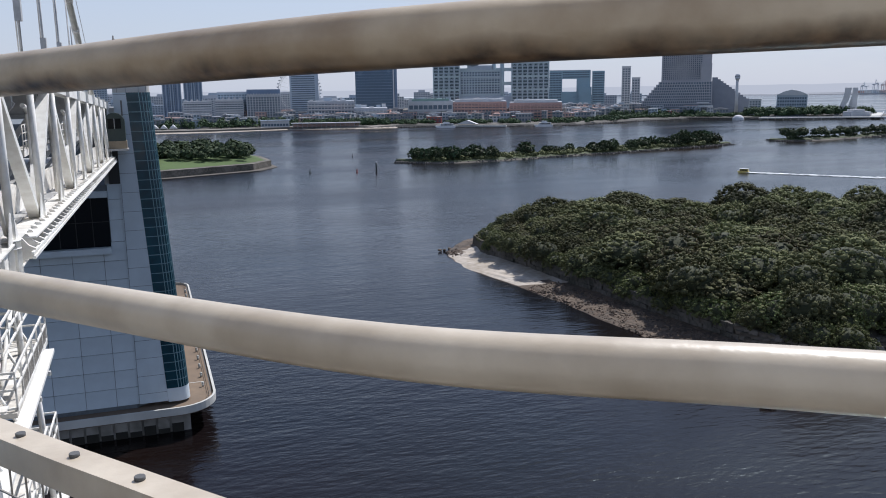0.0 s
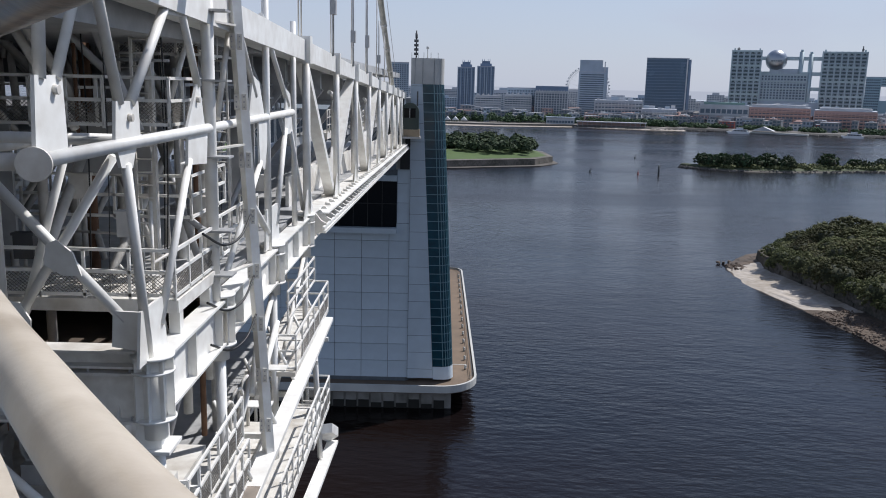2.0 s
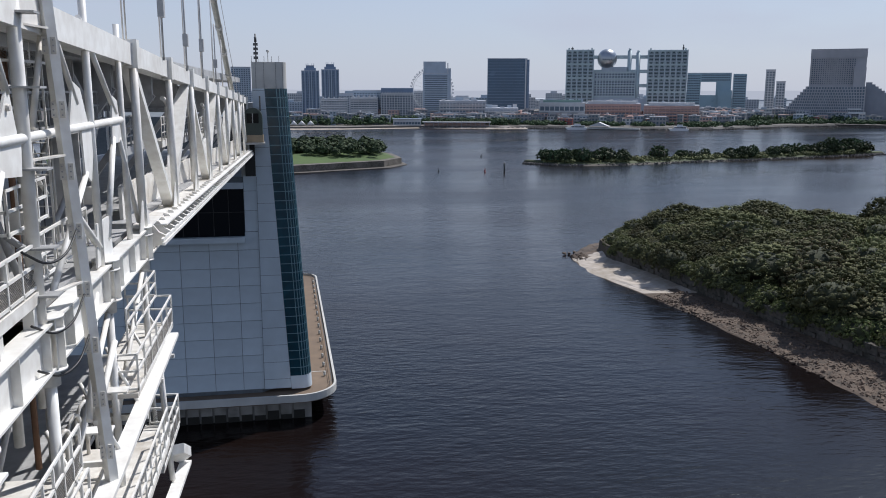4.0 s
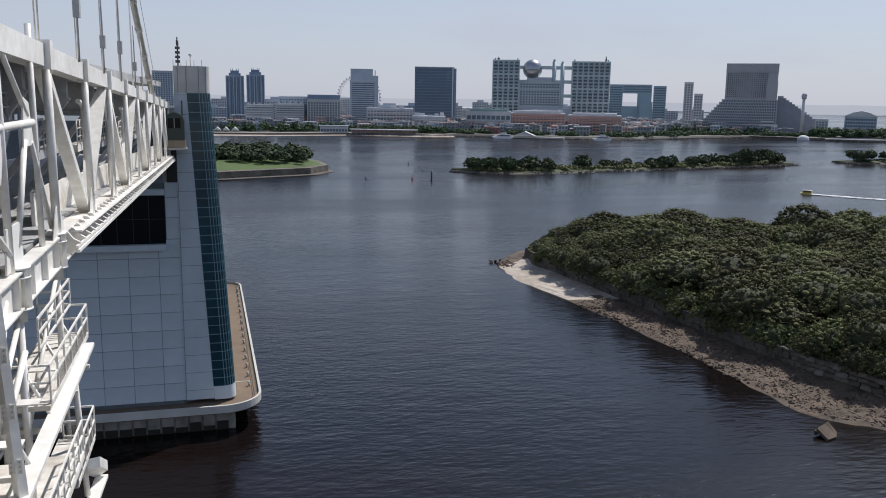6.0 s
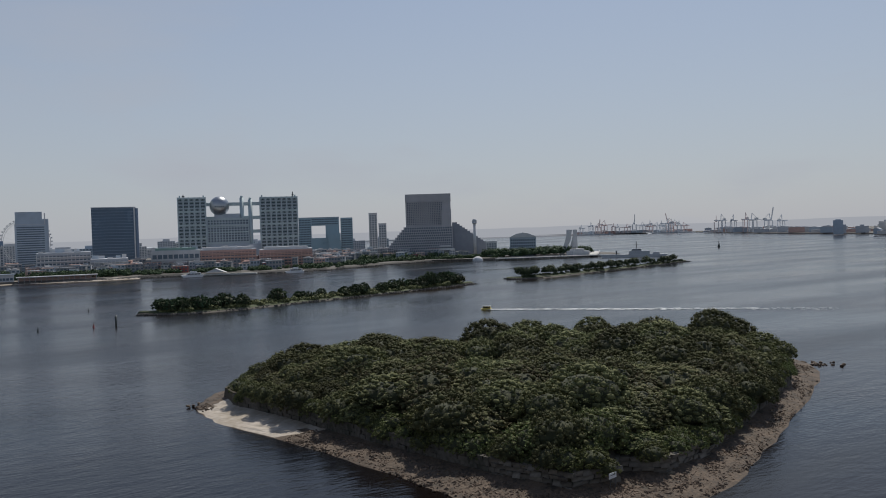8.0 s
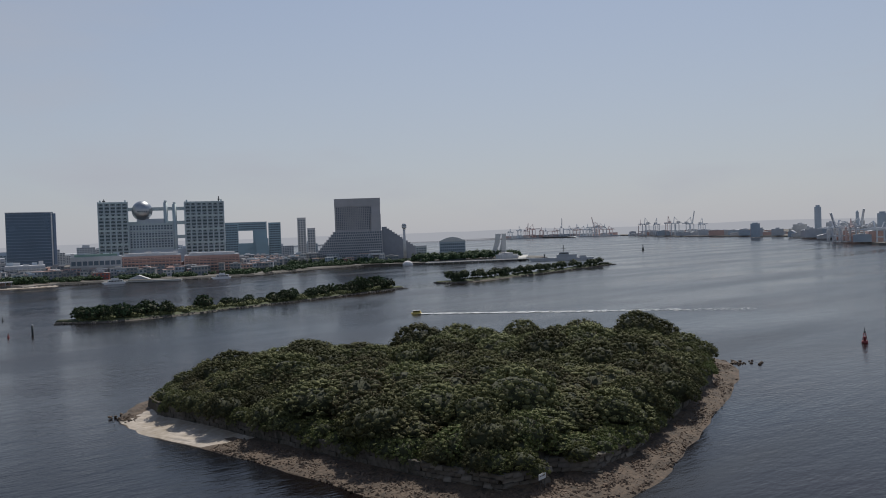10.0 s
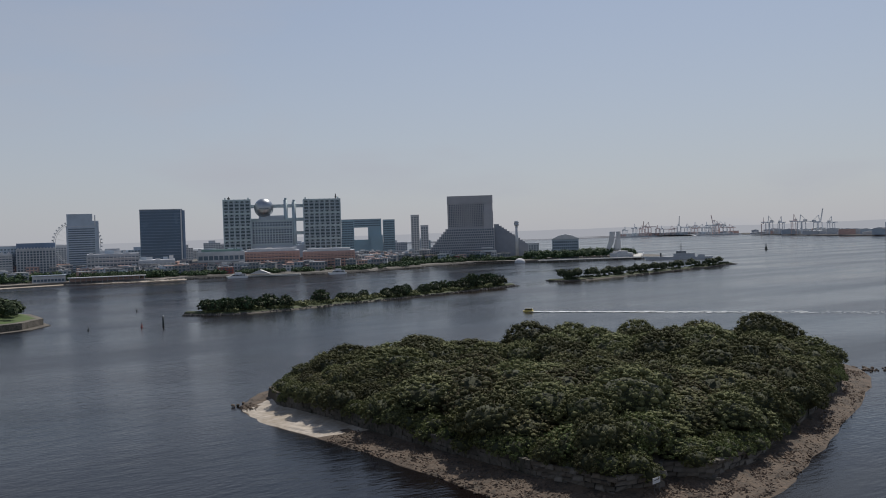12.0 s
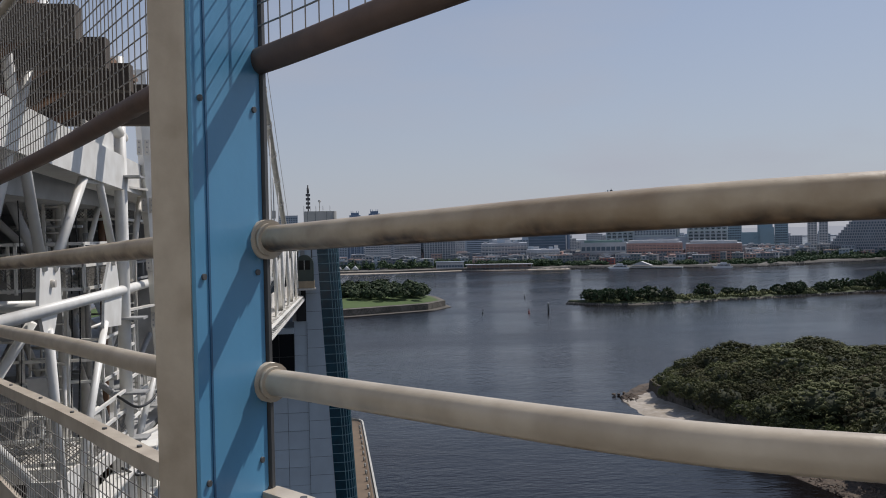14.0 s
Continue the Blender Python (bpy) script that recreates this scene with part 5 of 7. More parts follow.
    for k, (x, y, z0, z1) in enumerate(((-7.1, 17.2, 43.4, 50.6), (-8.1, 18.6, 43.2, 50.2), (-9.9, 17.9, 43.2, 51), (-6.6, 19.4, 43.2, 49.5), (-10.8, 19.2, 43.2, 50.8), (-7.7, 22.5, 42.6, 50.4), (-6.9, 25.4, 42.6, 50))):
        built("hanging_wire", BLACK, lambda bm: sweep(bm, catmull([(x, y, z1), (x + 0.06, y, (z0 + z1) / 2), (x - 0.1, y + 0.1, z0)], 5), 0.011 + 0.006 * (k % 2), 6), g)
    for k, (x, y, z) in enumerate(((-7.0, 18.0, 44.6), (-8.4, 18.9, 45.3), (-9.2, 17.8, 44.1), (-7.6, 20.0, 47.6), (-6.8, 22.8, 44.3), (-8.8, 23.2, 47.4), (-7.2, 26.0, 48.0), (-6.5, 29.4, 44.2), (-10.4, 18.4, 46.0))):
        built("junction_box", (GREY_STEEL, WHITE_WORN, DARK_STEEL)[k % 3], lambda bm: (box(bm, x - 0.22, x + 0.22, y - 0.12, y + 0.12, z, z + 0.55), box(bm, x - 0.25, x + 0.25, y - 0.14, y + 0.14, z + 0.52, z + 0.58)), g)
    # light bracing and catwalk frames of the inner bays
    for k in range(30):
        x = X - 0.5 - 0.29 * (k * 7 % 30)
        y = 17.6 + (k * 29 % 15)
        z = 42.9 + (k * 11 % 5) * 1.55
        bar("light_brace", (x, y, z), (x - 0.5 + (k % 3) * 0.5, y + 1.9, z + (1.9 if k % 2 else -1.2)), 0.05 + 0.02 * (k % 3), (WHITE, WHITE_WORN, GREY_STEEL)[k % 3], 8)
        bar("light_brace", (x, y, z + 0.9), (x - 1.7, y + 0.3, z + 0.9), 0.04, (WHITE_WORN, GREY_STEEL)[k % 2], 6)
    for x, y, z in ((X - 0.5, 18.6, 46.95), (X - 1.8, 18.2, 46.95), (X - 0.7, 22.4, 48.6)):
        guard("guard_rail", [(x - 2.4, y), (x, y), (x, y + 3.0)], z, 1.1, True)
    # stair flight and kick plates of the hanging works
    def flight(bm):
        for s in (0, 0.7):
            beam(bm, (X - 0.3 - s, 27.4, 36.7), (X - 0.3 - s, 31.0, 38.0), 0.06, 0.22)
        for i in range(9):
            t = (i + 0.5) / 9
            box(bm, X - 1.0, X - 0.3, 27.3 + 3.6 * t, 27.55 + 3.6 * t, 36.7 + 1.3 * t, 36.74 + 1.3 * t)
    built("stair", WHITE_WORN, flight, g)
    for y in (20.5, 24.0, 27.5, 31.0, 34.0):
        bar("strut", (X + 0.7, y, 37.6), (X - 0.4, y + 0.5, 39.6), 0.055, WHITE, 8)
        sq("outrigger", (X - 1.2, y, 37.3), (X + 0.9, y, 37.3), 0.12, 0.16, WHITE)
    built("drive_box", WHITE_WORN, lambda bm: box(bm, -8.4, -8.0, 17.4, 18.2, 38.3, 39.6), g)
    built("drive_box", WHITE_WORN, lambda bm: box(bm, -6.5, -6.1, 17.5, 17.9, 38.3, 39.1), g)
    built("back_wall", GREY_STEEL, lambda bm: box(bm, -21.4, -21.1, 2, 40, 33, 50), g, "shaded grey steel behind the gantry")
    # bridge tower foot structures beside the walkway, seen past the rails
    for x, y in ((-8.2, 9.0), (-10.5, 10.5), (-12.5, 8)):
        bar("post", (x, y, 38), (x, y, 54), 0.24, WHITE_WORN)
    for x0, y0, z0, x1, y1, z1 in ((-8.2, 9, 46.8, -10.5, 10.5, 50.5), (-10.5, 10.5, 42, -8.2, 9, 46.8), (-10.5, 10.5, 46.8, -12.5, 8, 43), (-5.7, 11.6, 46.85, -10.5, 10.5, 46.85)):
        bar("inner_brace", (x0, y0, z0), (x1, y1, z1), 0.13, WHITE_WORN)
    # shaded steel of the tower side overhead, its shade put into the dark brown
    for i, y in enumerate((12.0, 13.6, 15.2, 16.8, 18.4)):
        sq("overhead_beam", (-12, y, 51.3 - 0.1 * i), (-4.3, y, 51.3 - 0.1 * i), 0.3, 0.5, SHADE_BROWN)
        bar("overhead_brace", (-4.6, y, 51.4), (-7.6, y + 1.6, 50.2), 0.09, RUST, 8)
    built("overhead_plate", RUST, lambda bm: box(bm, -12, -5.2, 11.6, 16, 51.75, 51.9), g, "dark brown steel plating overhead")
    built("overhead_deck", SHADE_BROWN, lambda bm: box(bm, -21, -9.4, 6, 18, 51.4, 52), g)


gantry()


# ---- the walkway and its fence ----
FENCE = [(2.017, -1.372), (1.129, -0.714), (0.41, -0.152), (0.03, 0.152), (-0.298, 0.405), (-0.634, 0.837), (-0.932, 1.254), (-1.195, 1.558), (-1.825, 2.659), (-2.805, 4.288)]
RAIL_Z = {"upper": 48.56, "high": 48.149, "low": 47.82, "flat": 47.545}
fall = lambda y: -0.0407 * (y - 0.65)          # the fence follows the slope of the bridge
POST_A, POST_B = Vector((-0.932, 1.254, 0)), Vector((-1.023, 1.359, 0))


def ribbon(bm, pts, wide, high):
    """A bar of rectangular section bent along a line."""
    rings = []
    for i, p in enumerate(pts):
        d = (pts[min(i + 1, len(pts) - 1)] - pts[max(i - 1, 0)])
        s = Vector((-d.y, d.x, 0)).normalized() * wide / 2
        u = Vector((0, 0, high / 2))
        rings.append([bm.verts.new(p + q) for q in (s + u, -s + u, -s - u, s - u)])
    for r0, r1 in zip(rings, rings[1:]):
        for k in range(4):
            bm.faces.new((r0[k], r0[(k + 1) % 4], r1[(k + 1) % 4], r1[k]))
    bm.faces.new(rings[0][::-1])
    bm.faces.new(rings[-1])


def fence():
    f = thing("walkway_fence", "beige tubular walkway fence with wire mesh panels and a blue post", "fence")
    line = [Vector((p.x, p.y, 0)) for p in catmull([(*q, 0) for q in FENCE], 10)]
    cut = min(range(len(line)), key=lambda i: (line[i] - POST_A).length)
    cut2 = min(range(len(line)), key=lambda i: (line[i] - POST_B).length)
    for run in (line[:cut + 1], line[cut2:]):
        for key in ("high", "low"):
            def pipe(bm):
                pts = [Vector((p.x, p.y, RAIL_Z[key] + fall(p.y))) for p in run]
                sweep(bm, pts, 0.0303, 24)
            built("rail", RAIL_HIGH if key == "high" else BEIGE, pipe, f, "round beige handrail tube, rust and painted shade underneath" if key == "high" else "round beige handrail tube")
        built("top_rail", RAIL_BROWN, lambda bm: sweep(bm, [(p.x, p.y, RAIL_Z["upper"] + fall(p.y)) for p in run], 0.0303, 20), f)
        def flat(bm):
            ribbon(bm, [p + Vector((0, 0, RAIL_Z["flat"] + fall(p.y))) for p in run], 0.05, 0.05)
        built("flat_rail", BEIGE, flat, f, "flat beige rail with bolts")
        for p in run[::3]:
            z = RAIL_Z["flat"] + fall(p.y)
            built("bolt", DARK_STEEL, lambda bm: tube(bm, (p.x, p.y, z + 0.024), (p.x, p.y, z + 0.031), 0.008, 8), f)
        def wires(bm, z0, z1):
            n = len(run)
            for k in range(int((z1 - z0) / 0.05)):
                z = z0 + 0.05 * k
                for a, b in zip(run[::2], run[2::2]):
                    beam(bm, (a.x, a.y, z + fall(a.y)), (b.x, b.y, z + fall(b.y)), 0.003, 0.003)
            for a, b in zip(run, run[1:]):
                m = max(1, round((b - a).length / 0.05))
                for i in range(m):
                    p = a.lerp(b, i / m)
                    beam(bm, (p.x, p.y, z0 + fall(p.y)), (p.x, p.y, z1 + fall(p.y)), 0.003, 0.003)
        built("mesh_panel", MESH, lambda bm: wires(bm, RAIL_Z["upper"] + 0.03, 49.3), f, "square wire mesh")
        built("mesh_panel", MESH, lambda bm: wires(bm, 46.95, RAIL_Z["flat"] - 0.02), f, "square wire mesh")
        def kick(bm):
            ribbon(bm, [p + Vector((0, 0, 46.82)) for p in run], 0.02, 0.26)
        built("kick_plate", BEIGE, kick, f)
        built("cap_rail", BEIGE, lambda bm: sweep(bm, [(p.x, p.y, 49.32 + fall(p.y)) for p in run], 0.025, 10), f)
    # post: a deep fin, beige to the walk, with a blue cover on its side
    m = Matrix(((-0.87, -0.49, 0, POST_A.x), (0.49, -0.87, 0, POST_A.y), (0, 0, 1, 0), (0, 0, 0, 1)))
    def on_post(name, mat, x0, x1, y0, y1, z0=46.6, z1=49.6, label=""):
        bm = bmesh.new()
        box(bm, x0, x1, y0, y1, z0, z1, m)
        return part(name, bm, mat, f, label)
    on_post("post", BEIGE, 0.006, 0.10, 0.0, 0.25, label="beige steel post")
    on_post("cover_panel", BLUE, -0.004, 0.006, 0.004, 0.246, label="blue painted cover panel")
    on_post("panel_edge", DARK_STEEL, -0.012, 0.08, -0.012, 0.0)
    on_post("panel_seam", material("deep_blue_seam", (0.04, 0.13, 0.25), 0.5), -0.0065, 0.0, 0.2, 0.206)
    for z in (47.2, 47.62, 48.05, 48.42, 48.85):
        for y in (0.03, 0.222):
            def screw(bm):
                a, b = m @ Vector((-0.009, y, z)), m @ Vector((-0.002, y, z))
                tube(bm, a, b, 0.007, 10)
            built("screw", DARK_STEEL, screw, f)
    for key in ("high", "low"):
        a, b = line[cut], line[cut - 1]
        w = (b - a).normalized()
        def collar(bm):
            o = Vector((a.x, a.y, RAIL_Z[key] + fall(a.y)))
            tube(bm, o, o + w * 0.03, 0.046, 18)
            tube(bm, o + w * 0.03, o + w * 0.042, 0.038, 18)
        built("collar", BEIGE, collar, f)
    return line


fence_line = fence()


def walkway():
    w = thing("walkway", "grey steel walkway deck behind the fence", "walkway", kind="structure")
    edge = [(p.x, p.y) for p in fence_line[::6]]
    built("floor", material("grey_walkway_coating", (0.11, 0.11, 0.105), 0.8, vary=0.3, scale=2), lambda bm: prism(bm, edge + [(-5.5, 4.9), (-6.5, 0), (-3.0, -4.0), (0.6, -4.2)], 46.4, 46.62), w)
    # unseen wall behind the walk, added to close the reflections
    built("tower_leg", WHITE_WORN, lambda bm: prism(bm, [(-7.5, -9), (-1.4, -9), (-1.4, -3.2), (-4.6, -1.6), (-7.5, -1.6)], 30, 62), w)


walkway()


# ---- islets, far trees ----
def far_wood(name, spots, label, seed, size=1.0, leaf=LEAF_FAR, quads=110):
    """Many small crowns in one piece of woodland."""
    rnd = random.Random(seed)
    vs, fs = [], []
    for x, y, z, r, h in spots:
        for _ in range(quads):
            a, el = rnd.uniform(0, 6.283), math.asin(rnd.uniform(-0.35, 1))
            k = rnd.uniform(0.8, 1.08)
            lump = 0.85 + 0.3 * noise.noise(Vector((math.cos(a) * 1.7 + x, math.sin(a) * 1.7 + y, el * 2)))
            d = Vector((math.cos(a) * math.cos(el), math.sin(a) * math.cos(el), math.sin(el)))
            p = Vector((x + d.x * r * k * lump, y + d.y * r * k * lump, z + h * 0.5 + d.z * h * 0.5 * k * lump))
            n = (d + Vector((rnd.uniform(-.7, .7), rnd.uniform(-.7, .7), rnd.uniform(-.2, .7)))).normalized()
            u = n.orthogonal().normalized()
            w = n.cross(u)
            s = size * r * rnd.uniform(0.16, 0.34)
            i = len(vs)
            vs += [p - u * s, p - w * s * 0.7, p + u * s, p + w * s * 0.7]
            fs.append((i, i + 1, i + 2, i + 3))
    me = bpy.data.meshes.new(name)
    me.from_pydata([tuple(v) for v in vs], [], fs)
    me.materials.append(leaf)
    return tagged(new(name, me), label, "trees", kind="stuff")


def islet_ground(name, spine, widths, label, z=1.6):
    """A long low islet: shingle edge, green top."""
    left, right = [], []
    for i, (p, w) in enumerate(zip(spine, widths)):
        a, b = Vector(spine[max(i - 1, 0)]), Vector(spine[min(i + 1, len(spine) - 1)])
        d = (b - a).normalized()
        n = Vector((-d.y, d.x))
        left.append(Vector(p) + n * w)
        right.append(Vector(p) - n * w)
    ring = left + right[::-1]
    c = sum(ring, Vector((0, 0))) / len(ring)
    dense = [Vector((p.x, p.y)) for p in catmull([(*q, 0) for q in ring + ring[:1]], 4)][:-1]
    bm = bmesh.new()
    spine3 = [Vector(p) for p in spine]
    rows = []
    for k, zz in ((1.15, -1.0), (1.0, 0.15), (0.85, 0.9), (0.7, z), (0.3, z + 0.5)):
        row = []
        for p in dense:
            s = min(spine3, key=lambda q: (q - p).length)
            q = s + (p - s) * k
            row.append(bm.verts.new((q.x + noise.noise(Vector((q.x, q.y, 0)) * .1) * 1.5, q.y + noise.noise(Vector((q.y, q.x, 3)) * .1) * 1.5, zz)))
        rows.append(row)
    n = len(dense)
    for j, (r0, r1) in enumerate(zip(rows, rows[1:])):
        for i in range(n):
            f = bm.faces.new((r0[i], r0[(i + 1) % n], r1[(i + 1) % n], r1[i]))
            f.material_index = 0 if j < 2 else 1
    f = bm.faces.new(rows[-1])
    f.material_index = 1
    return tagged(part(name, bm, [SHINGLE_PALE, SCRUB]), label, "islet", kind="structure")


SCRUB = material("rank_scrub_ground", (0.085, 0.10, 0.045), 0.95, vary=0.5, scale=0.35, second=(0.03, 0.038, 0.016), bump=0.6, bump_scale=1.2)
SHINGLE_PALE = material("dry_stone_edge", (0.13, 0.112, 0.092), 0.9, vary=0.5, scale=0.5, second=(0.045, 0.04, 0.032), bump=0.4, bump_scale=1)
BIRD = [(158, 545), (178, 528), (215, 528), (270, 540), (330, 552), (385, 566), (452, 584)]
islet_ground("ground_islet_long", BIRD, [3, 10, 11, 10, 9, 9, 3], "long low green islet with a stony edge")
TAIL = [(512, 600), (535, 592), (590, 600), (650, 612), (720, 630), (800, 650), (856, 664)]
islet_ground("ground_islet_far", TAIL, [4, 11, 10, 9, 8, 6, 3], "far low wooded islet with a stony edge")


PARK = [(-160, 492), (-40, 490), (3, 500), (58, 526), (72, 548), (70, 590), (40, 650), (-60, 680), (-160, 680)]


def along(line, t):
    seg = t * (len(line) - 1)
    i = min(int(seg), len(line) - 2)
    return Vector(line[i]).lerp(Vector(line[i + 1]), seg - i)


def plant_islets():
    rnd = random.Random(4)
    proto = []
    for k in range(3):
        t = thing("tree", "dark round-headed tree on the low islet", "tree", group="trees on the islets")
        built("trunk", BARK, trunk_fill(6, 0.3, rnd), t)
        c = new("crown", crown_mesh("crown", 4.6, 7.5, 26, 14, 0.8, 60 + k, LEAF_FAR))
        c.parent = t
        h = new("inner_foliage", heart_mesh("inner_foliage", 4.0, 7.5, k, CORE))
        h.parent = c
        proto.append(t)
    used = [0]
    def put(x, y, z, s):
        m = pose(x, y, z, 0, 0, rnd.uniform(0, 360)) @ Matrix.Diagonal((s, s, s * rnd.uniform(.85, 1.15), 1))
        if used[0] < 3:
            proto[used[0]].matrix_basis = m
        else:
            copy_thing(proto[rnd.randrange(3)], Matrix()).matrix_basis = m
        used[0] += 1
    for t0, t1, count, lo, hi in ((0.07, 0.31, 26, 0.9, 1.4), (0.33, 0.37, 2, 0.9, 1.2), (0.5, 0.6, 7, 0.65, 0.95), (0.58, 0.72, 14, 0.7, 1.15), (0.7, 0.86, 16, 0.75, 1.2), (0.85, 0.97, 14, 1.0, 1.55)):
        for i in range(count):
            p = along(BIRD, rnd.uniform(t0, t1))
            put(p.x + rnd.uniform(-3, 3), p.y + rnd.uniform(-5, 6), 0.6, rnd.uniform(lo, hi))
    put(*along(BIRD, 0.43), 0.8, 1.35)
    far = []
    for i in range(60):
        p = along(TAIL, 0.1 + 0.82 * rnd.random())
        k = rnd.uniform(0.8, 1.4)
        far.append((p.x + rnd.uniform(-4, 4), p.y + rnd.uniform(-5, 6), 2.0, 4.2 * k, 7.0 * k))
    far_wood("islet_trees", far, "dark round-headed trees on the far islet", 17, quads=160, size=0.8)
    low = [(*(along(BIRD, rnd.uniform(0.08, 0.97)) + Vector((rnd.uniform(-4, 4), rnd.uniform(-7, 8)))), 1.0, rnd.uniform(1.8, 3.4), rnd.uniform(1.8, 4.2)) for _ in range(420)]
    far_wood("shrubs", low, "low green scrub over the islet", 5, leaf=LEAF, quads=70)
    low = [(*(along(TAIL, rnd.uniform(0.08, 0.97)) + Vector((rnd.uniform(-5, 5), rnd.uniform(-6, 7)))), 0.8, rnd.uniform(2, 3.5), rnd.uniform(2, 4)) for _ in range(120)]
    far_wood("shrubs", low, "dark green scrub over the far islet", 6, quads=50)
    # the grassy battery park by the tower
    far = []
    for i in range(260):
        u, v = rnd.random(), rnd.random()
        x, y = -60 + 124 * u, 522 + 105 * v + 16 * u
        if inside(x, y, PARK) and edge_gap(x, y, PARK) > 8 and not (18 < x < 46 and 565 < y < 592):
            k = rnd.uniform(0.75, 1.35)
            far.append((x, y, 6.0, 4.4 * k, 7.5 * k))
    for x, y in ((54, 552), (60, 562), (46, 566), (38, 556), (20, 555), (5, 560), (-10, 555), (28, 580)):
        far.append((x, y, 5.5, 3.2, 6.0))
    far_wood("park_trees", far, "dense green trees over the battery park", 18, quads=170, size=0.8)




def park():
    bm = bmesh.new()
    prism(bm, PARK, -1.5, 4.2)
    tagged(part("wall_park_scarp", bm, STONE), "dark stone scarp round a grassy battery park", "wall", kind="structure")
    bm = bmesh.new()
    inner = [(x * 0.97 - 1.5, 600 + (y - 600) * 0.93) for x, y in PARK]
    rings = [[bm.verts.new((x, y, 4.25)) for x, y in inner], [bm.verts.new((x * 0.86 - 8, 605 + (y - 600) * 0.72, 7.5)) for x, y in inner]]
    for i in range(len(inner)):
        j = (i + 1) % len(inner)
        bm.faces.new((rings[0][i], rings[0][j], rings[1][j], rings[1][i]))
    bm.faces.new(rings[1])
    tagged(part("ground_park", bm, GRASS), "bright mown grass bank of the battery park", "grass", kind="structure")
    bm = bmesh.new()
    prism(bm, [(x + (3 if x > 0 else 0), y - 6 if y < 600 else y) for x, y in PARK[:6]] + PARK[6:], -1.5, 0.35)
    tagged(part("ground_park_shore", bm, SHINGLE_PALE), "narrow pale stone foreshore", "beach", kind="structure")


park()
plant_islets()


def shore_stones(name, line, widths, count, seed, label, big=1.0):
    """Riprap along a waterline, too many to count."""
    rnd = random.Random(seed)
    vs, fs = [], []
    for _ in range(count):
        t = rnd.random()
        p, q = along(line, t), along(line, min(t + 0.01, 1))
        d = (q - p).normalized() if (q - p).length > 0 else Vector((1, 0))
        off = rnd.uniform(*widths)
        c = Vector((p.x - d.y * off, p.y + d.x * off, rnd.uniform(0.1, 0.9)))
        r = rnd.uniform(0.35, 1.1) * big
        i = len(vs)
        a = rnd.uniform(0, 6.28)
        for dx, dy, dz in ((-1, -.7, -.6), (1, -.8, -.6), (.9, .7, -.6), (-.8, .8, -.6), (-.6, -.4, .5), (.7, -.5, .6), (.5, .5, .5), (-.5, .6, .6)):
            vs.append((c.x + r * (dx * math.cos(a) - dy * math.sin(a)) * rnd.uniform(.8, 1.2), c.y + r * (dx * math.sin(a) + dy * math.cos(a)), c.z + r * dz * 0.8))
        fs += [tuple(i + k for k in f) for f in ((0, 3, 2, 1), (4, 5, 6, 7), (0, 1, 5, 4), (1, 2, 6, 5), (2, 3, 7, 6), (3, 0, 4, 7))]
    me = bpy.data.meshes.new(name)
    me.from_pydata(vs, [], fs)
    me.materials.append(ROCK_GREY)
    tagged(new(name, me), label, "stones", kind="stuff")


ROCK_GREY = material("grey_shore_rock", (0.20, 0.18, 0.155), 0.9, vary=0.6, scale=0.35, second=(0.05, 0.045, 0.038), bump=0.5, bump_scale=2)
for k, (line, w) in enumerate(((BIRD, 10.0), (TAIL, 9.0))):
    for side in (-1, 1):
        shore_stones("islet_stones", line, sorted((side * (w - 3.5), side * (w + 1.2))), 900, 60 + 2 * k + side, "grey broken stones along the islet's edge")
shore_stones("embankment_stones", CITY_EDGE[4:16], (-2.0, 4.5), 2600, 66, "grey brown stones along the city's embankment", 1.5)


# ---- the city across the bay ----
def seen(x, y):
    """Turn of a building that faces the bridge."""
    return -math.degrees(math.atan2(x, y))


def grid_windows(bm, x0, x1, z0, z1, nx, nz, wide, high, y):
    for i in range(nx):
        for k in range(nz):
            cx, cz = x0 + (x1 - x0) * (i + 0.5) / nx, z0 + (z1 - z0) * (k + 0.5) / nz
            w, h = (x1 - x0) / nx * wide / 2, (z1 - z0) / nz * high / 2
            box(bm, cx - w, cx + w, y - 0.25, y + 0.25, cz - h, cz + h)


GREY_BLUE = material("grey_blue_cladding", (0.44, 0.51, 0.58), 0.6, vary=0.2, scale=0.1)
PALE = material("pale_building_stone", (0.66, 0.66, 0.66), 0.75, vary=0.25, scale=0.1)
WARM = material("reddish_building_stone", (0.64, 0.43, 0.37), 0.8, vary=0.2, scale=0.1)
GREY_B = material("grey_building_stone", (0.55, 0.57, 0.60), 0.75, vary=0.2, scale=0.1)
NAVY = material("dark_blue_tower_cladding", (0.20, 0.27, 0.38), 0.5, vary=0.25, scale=0.1)
SILVER = material("brushed_titanium_panels", (0.47, 0.56, 0.58), 0.45, metal=0.2, vary=0.15, scale=0.3)
GLAZED = material("office_glass", (0.11, 0.16, 0.21), 0.25, vary=0.3, scale=0.05, spec=0.7)
DEEP_GLASS = material("deep_teal_glass", (0.04, 0.075, 0.095), 0.25, vary=0.3, scale=0.05, spec=0.5)
ROOF_GREEN = material("green_metal_roof", (0.20, 0.32, 0.28), 0.5, vary=0.2, scale=0.1)


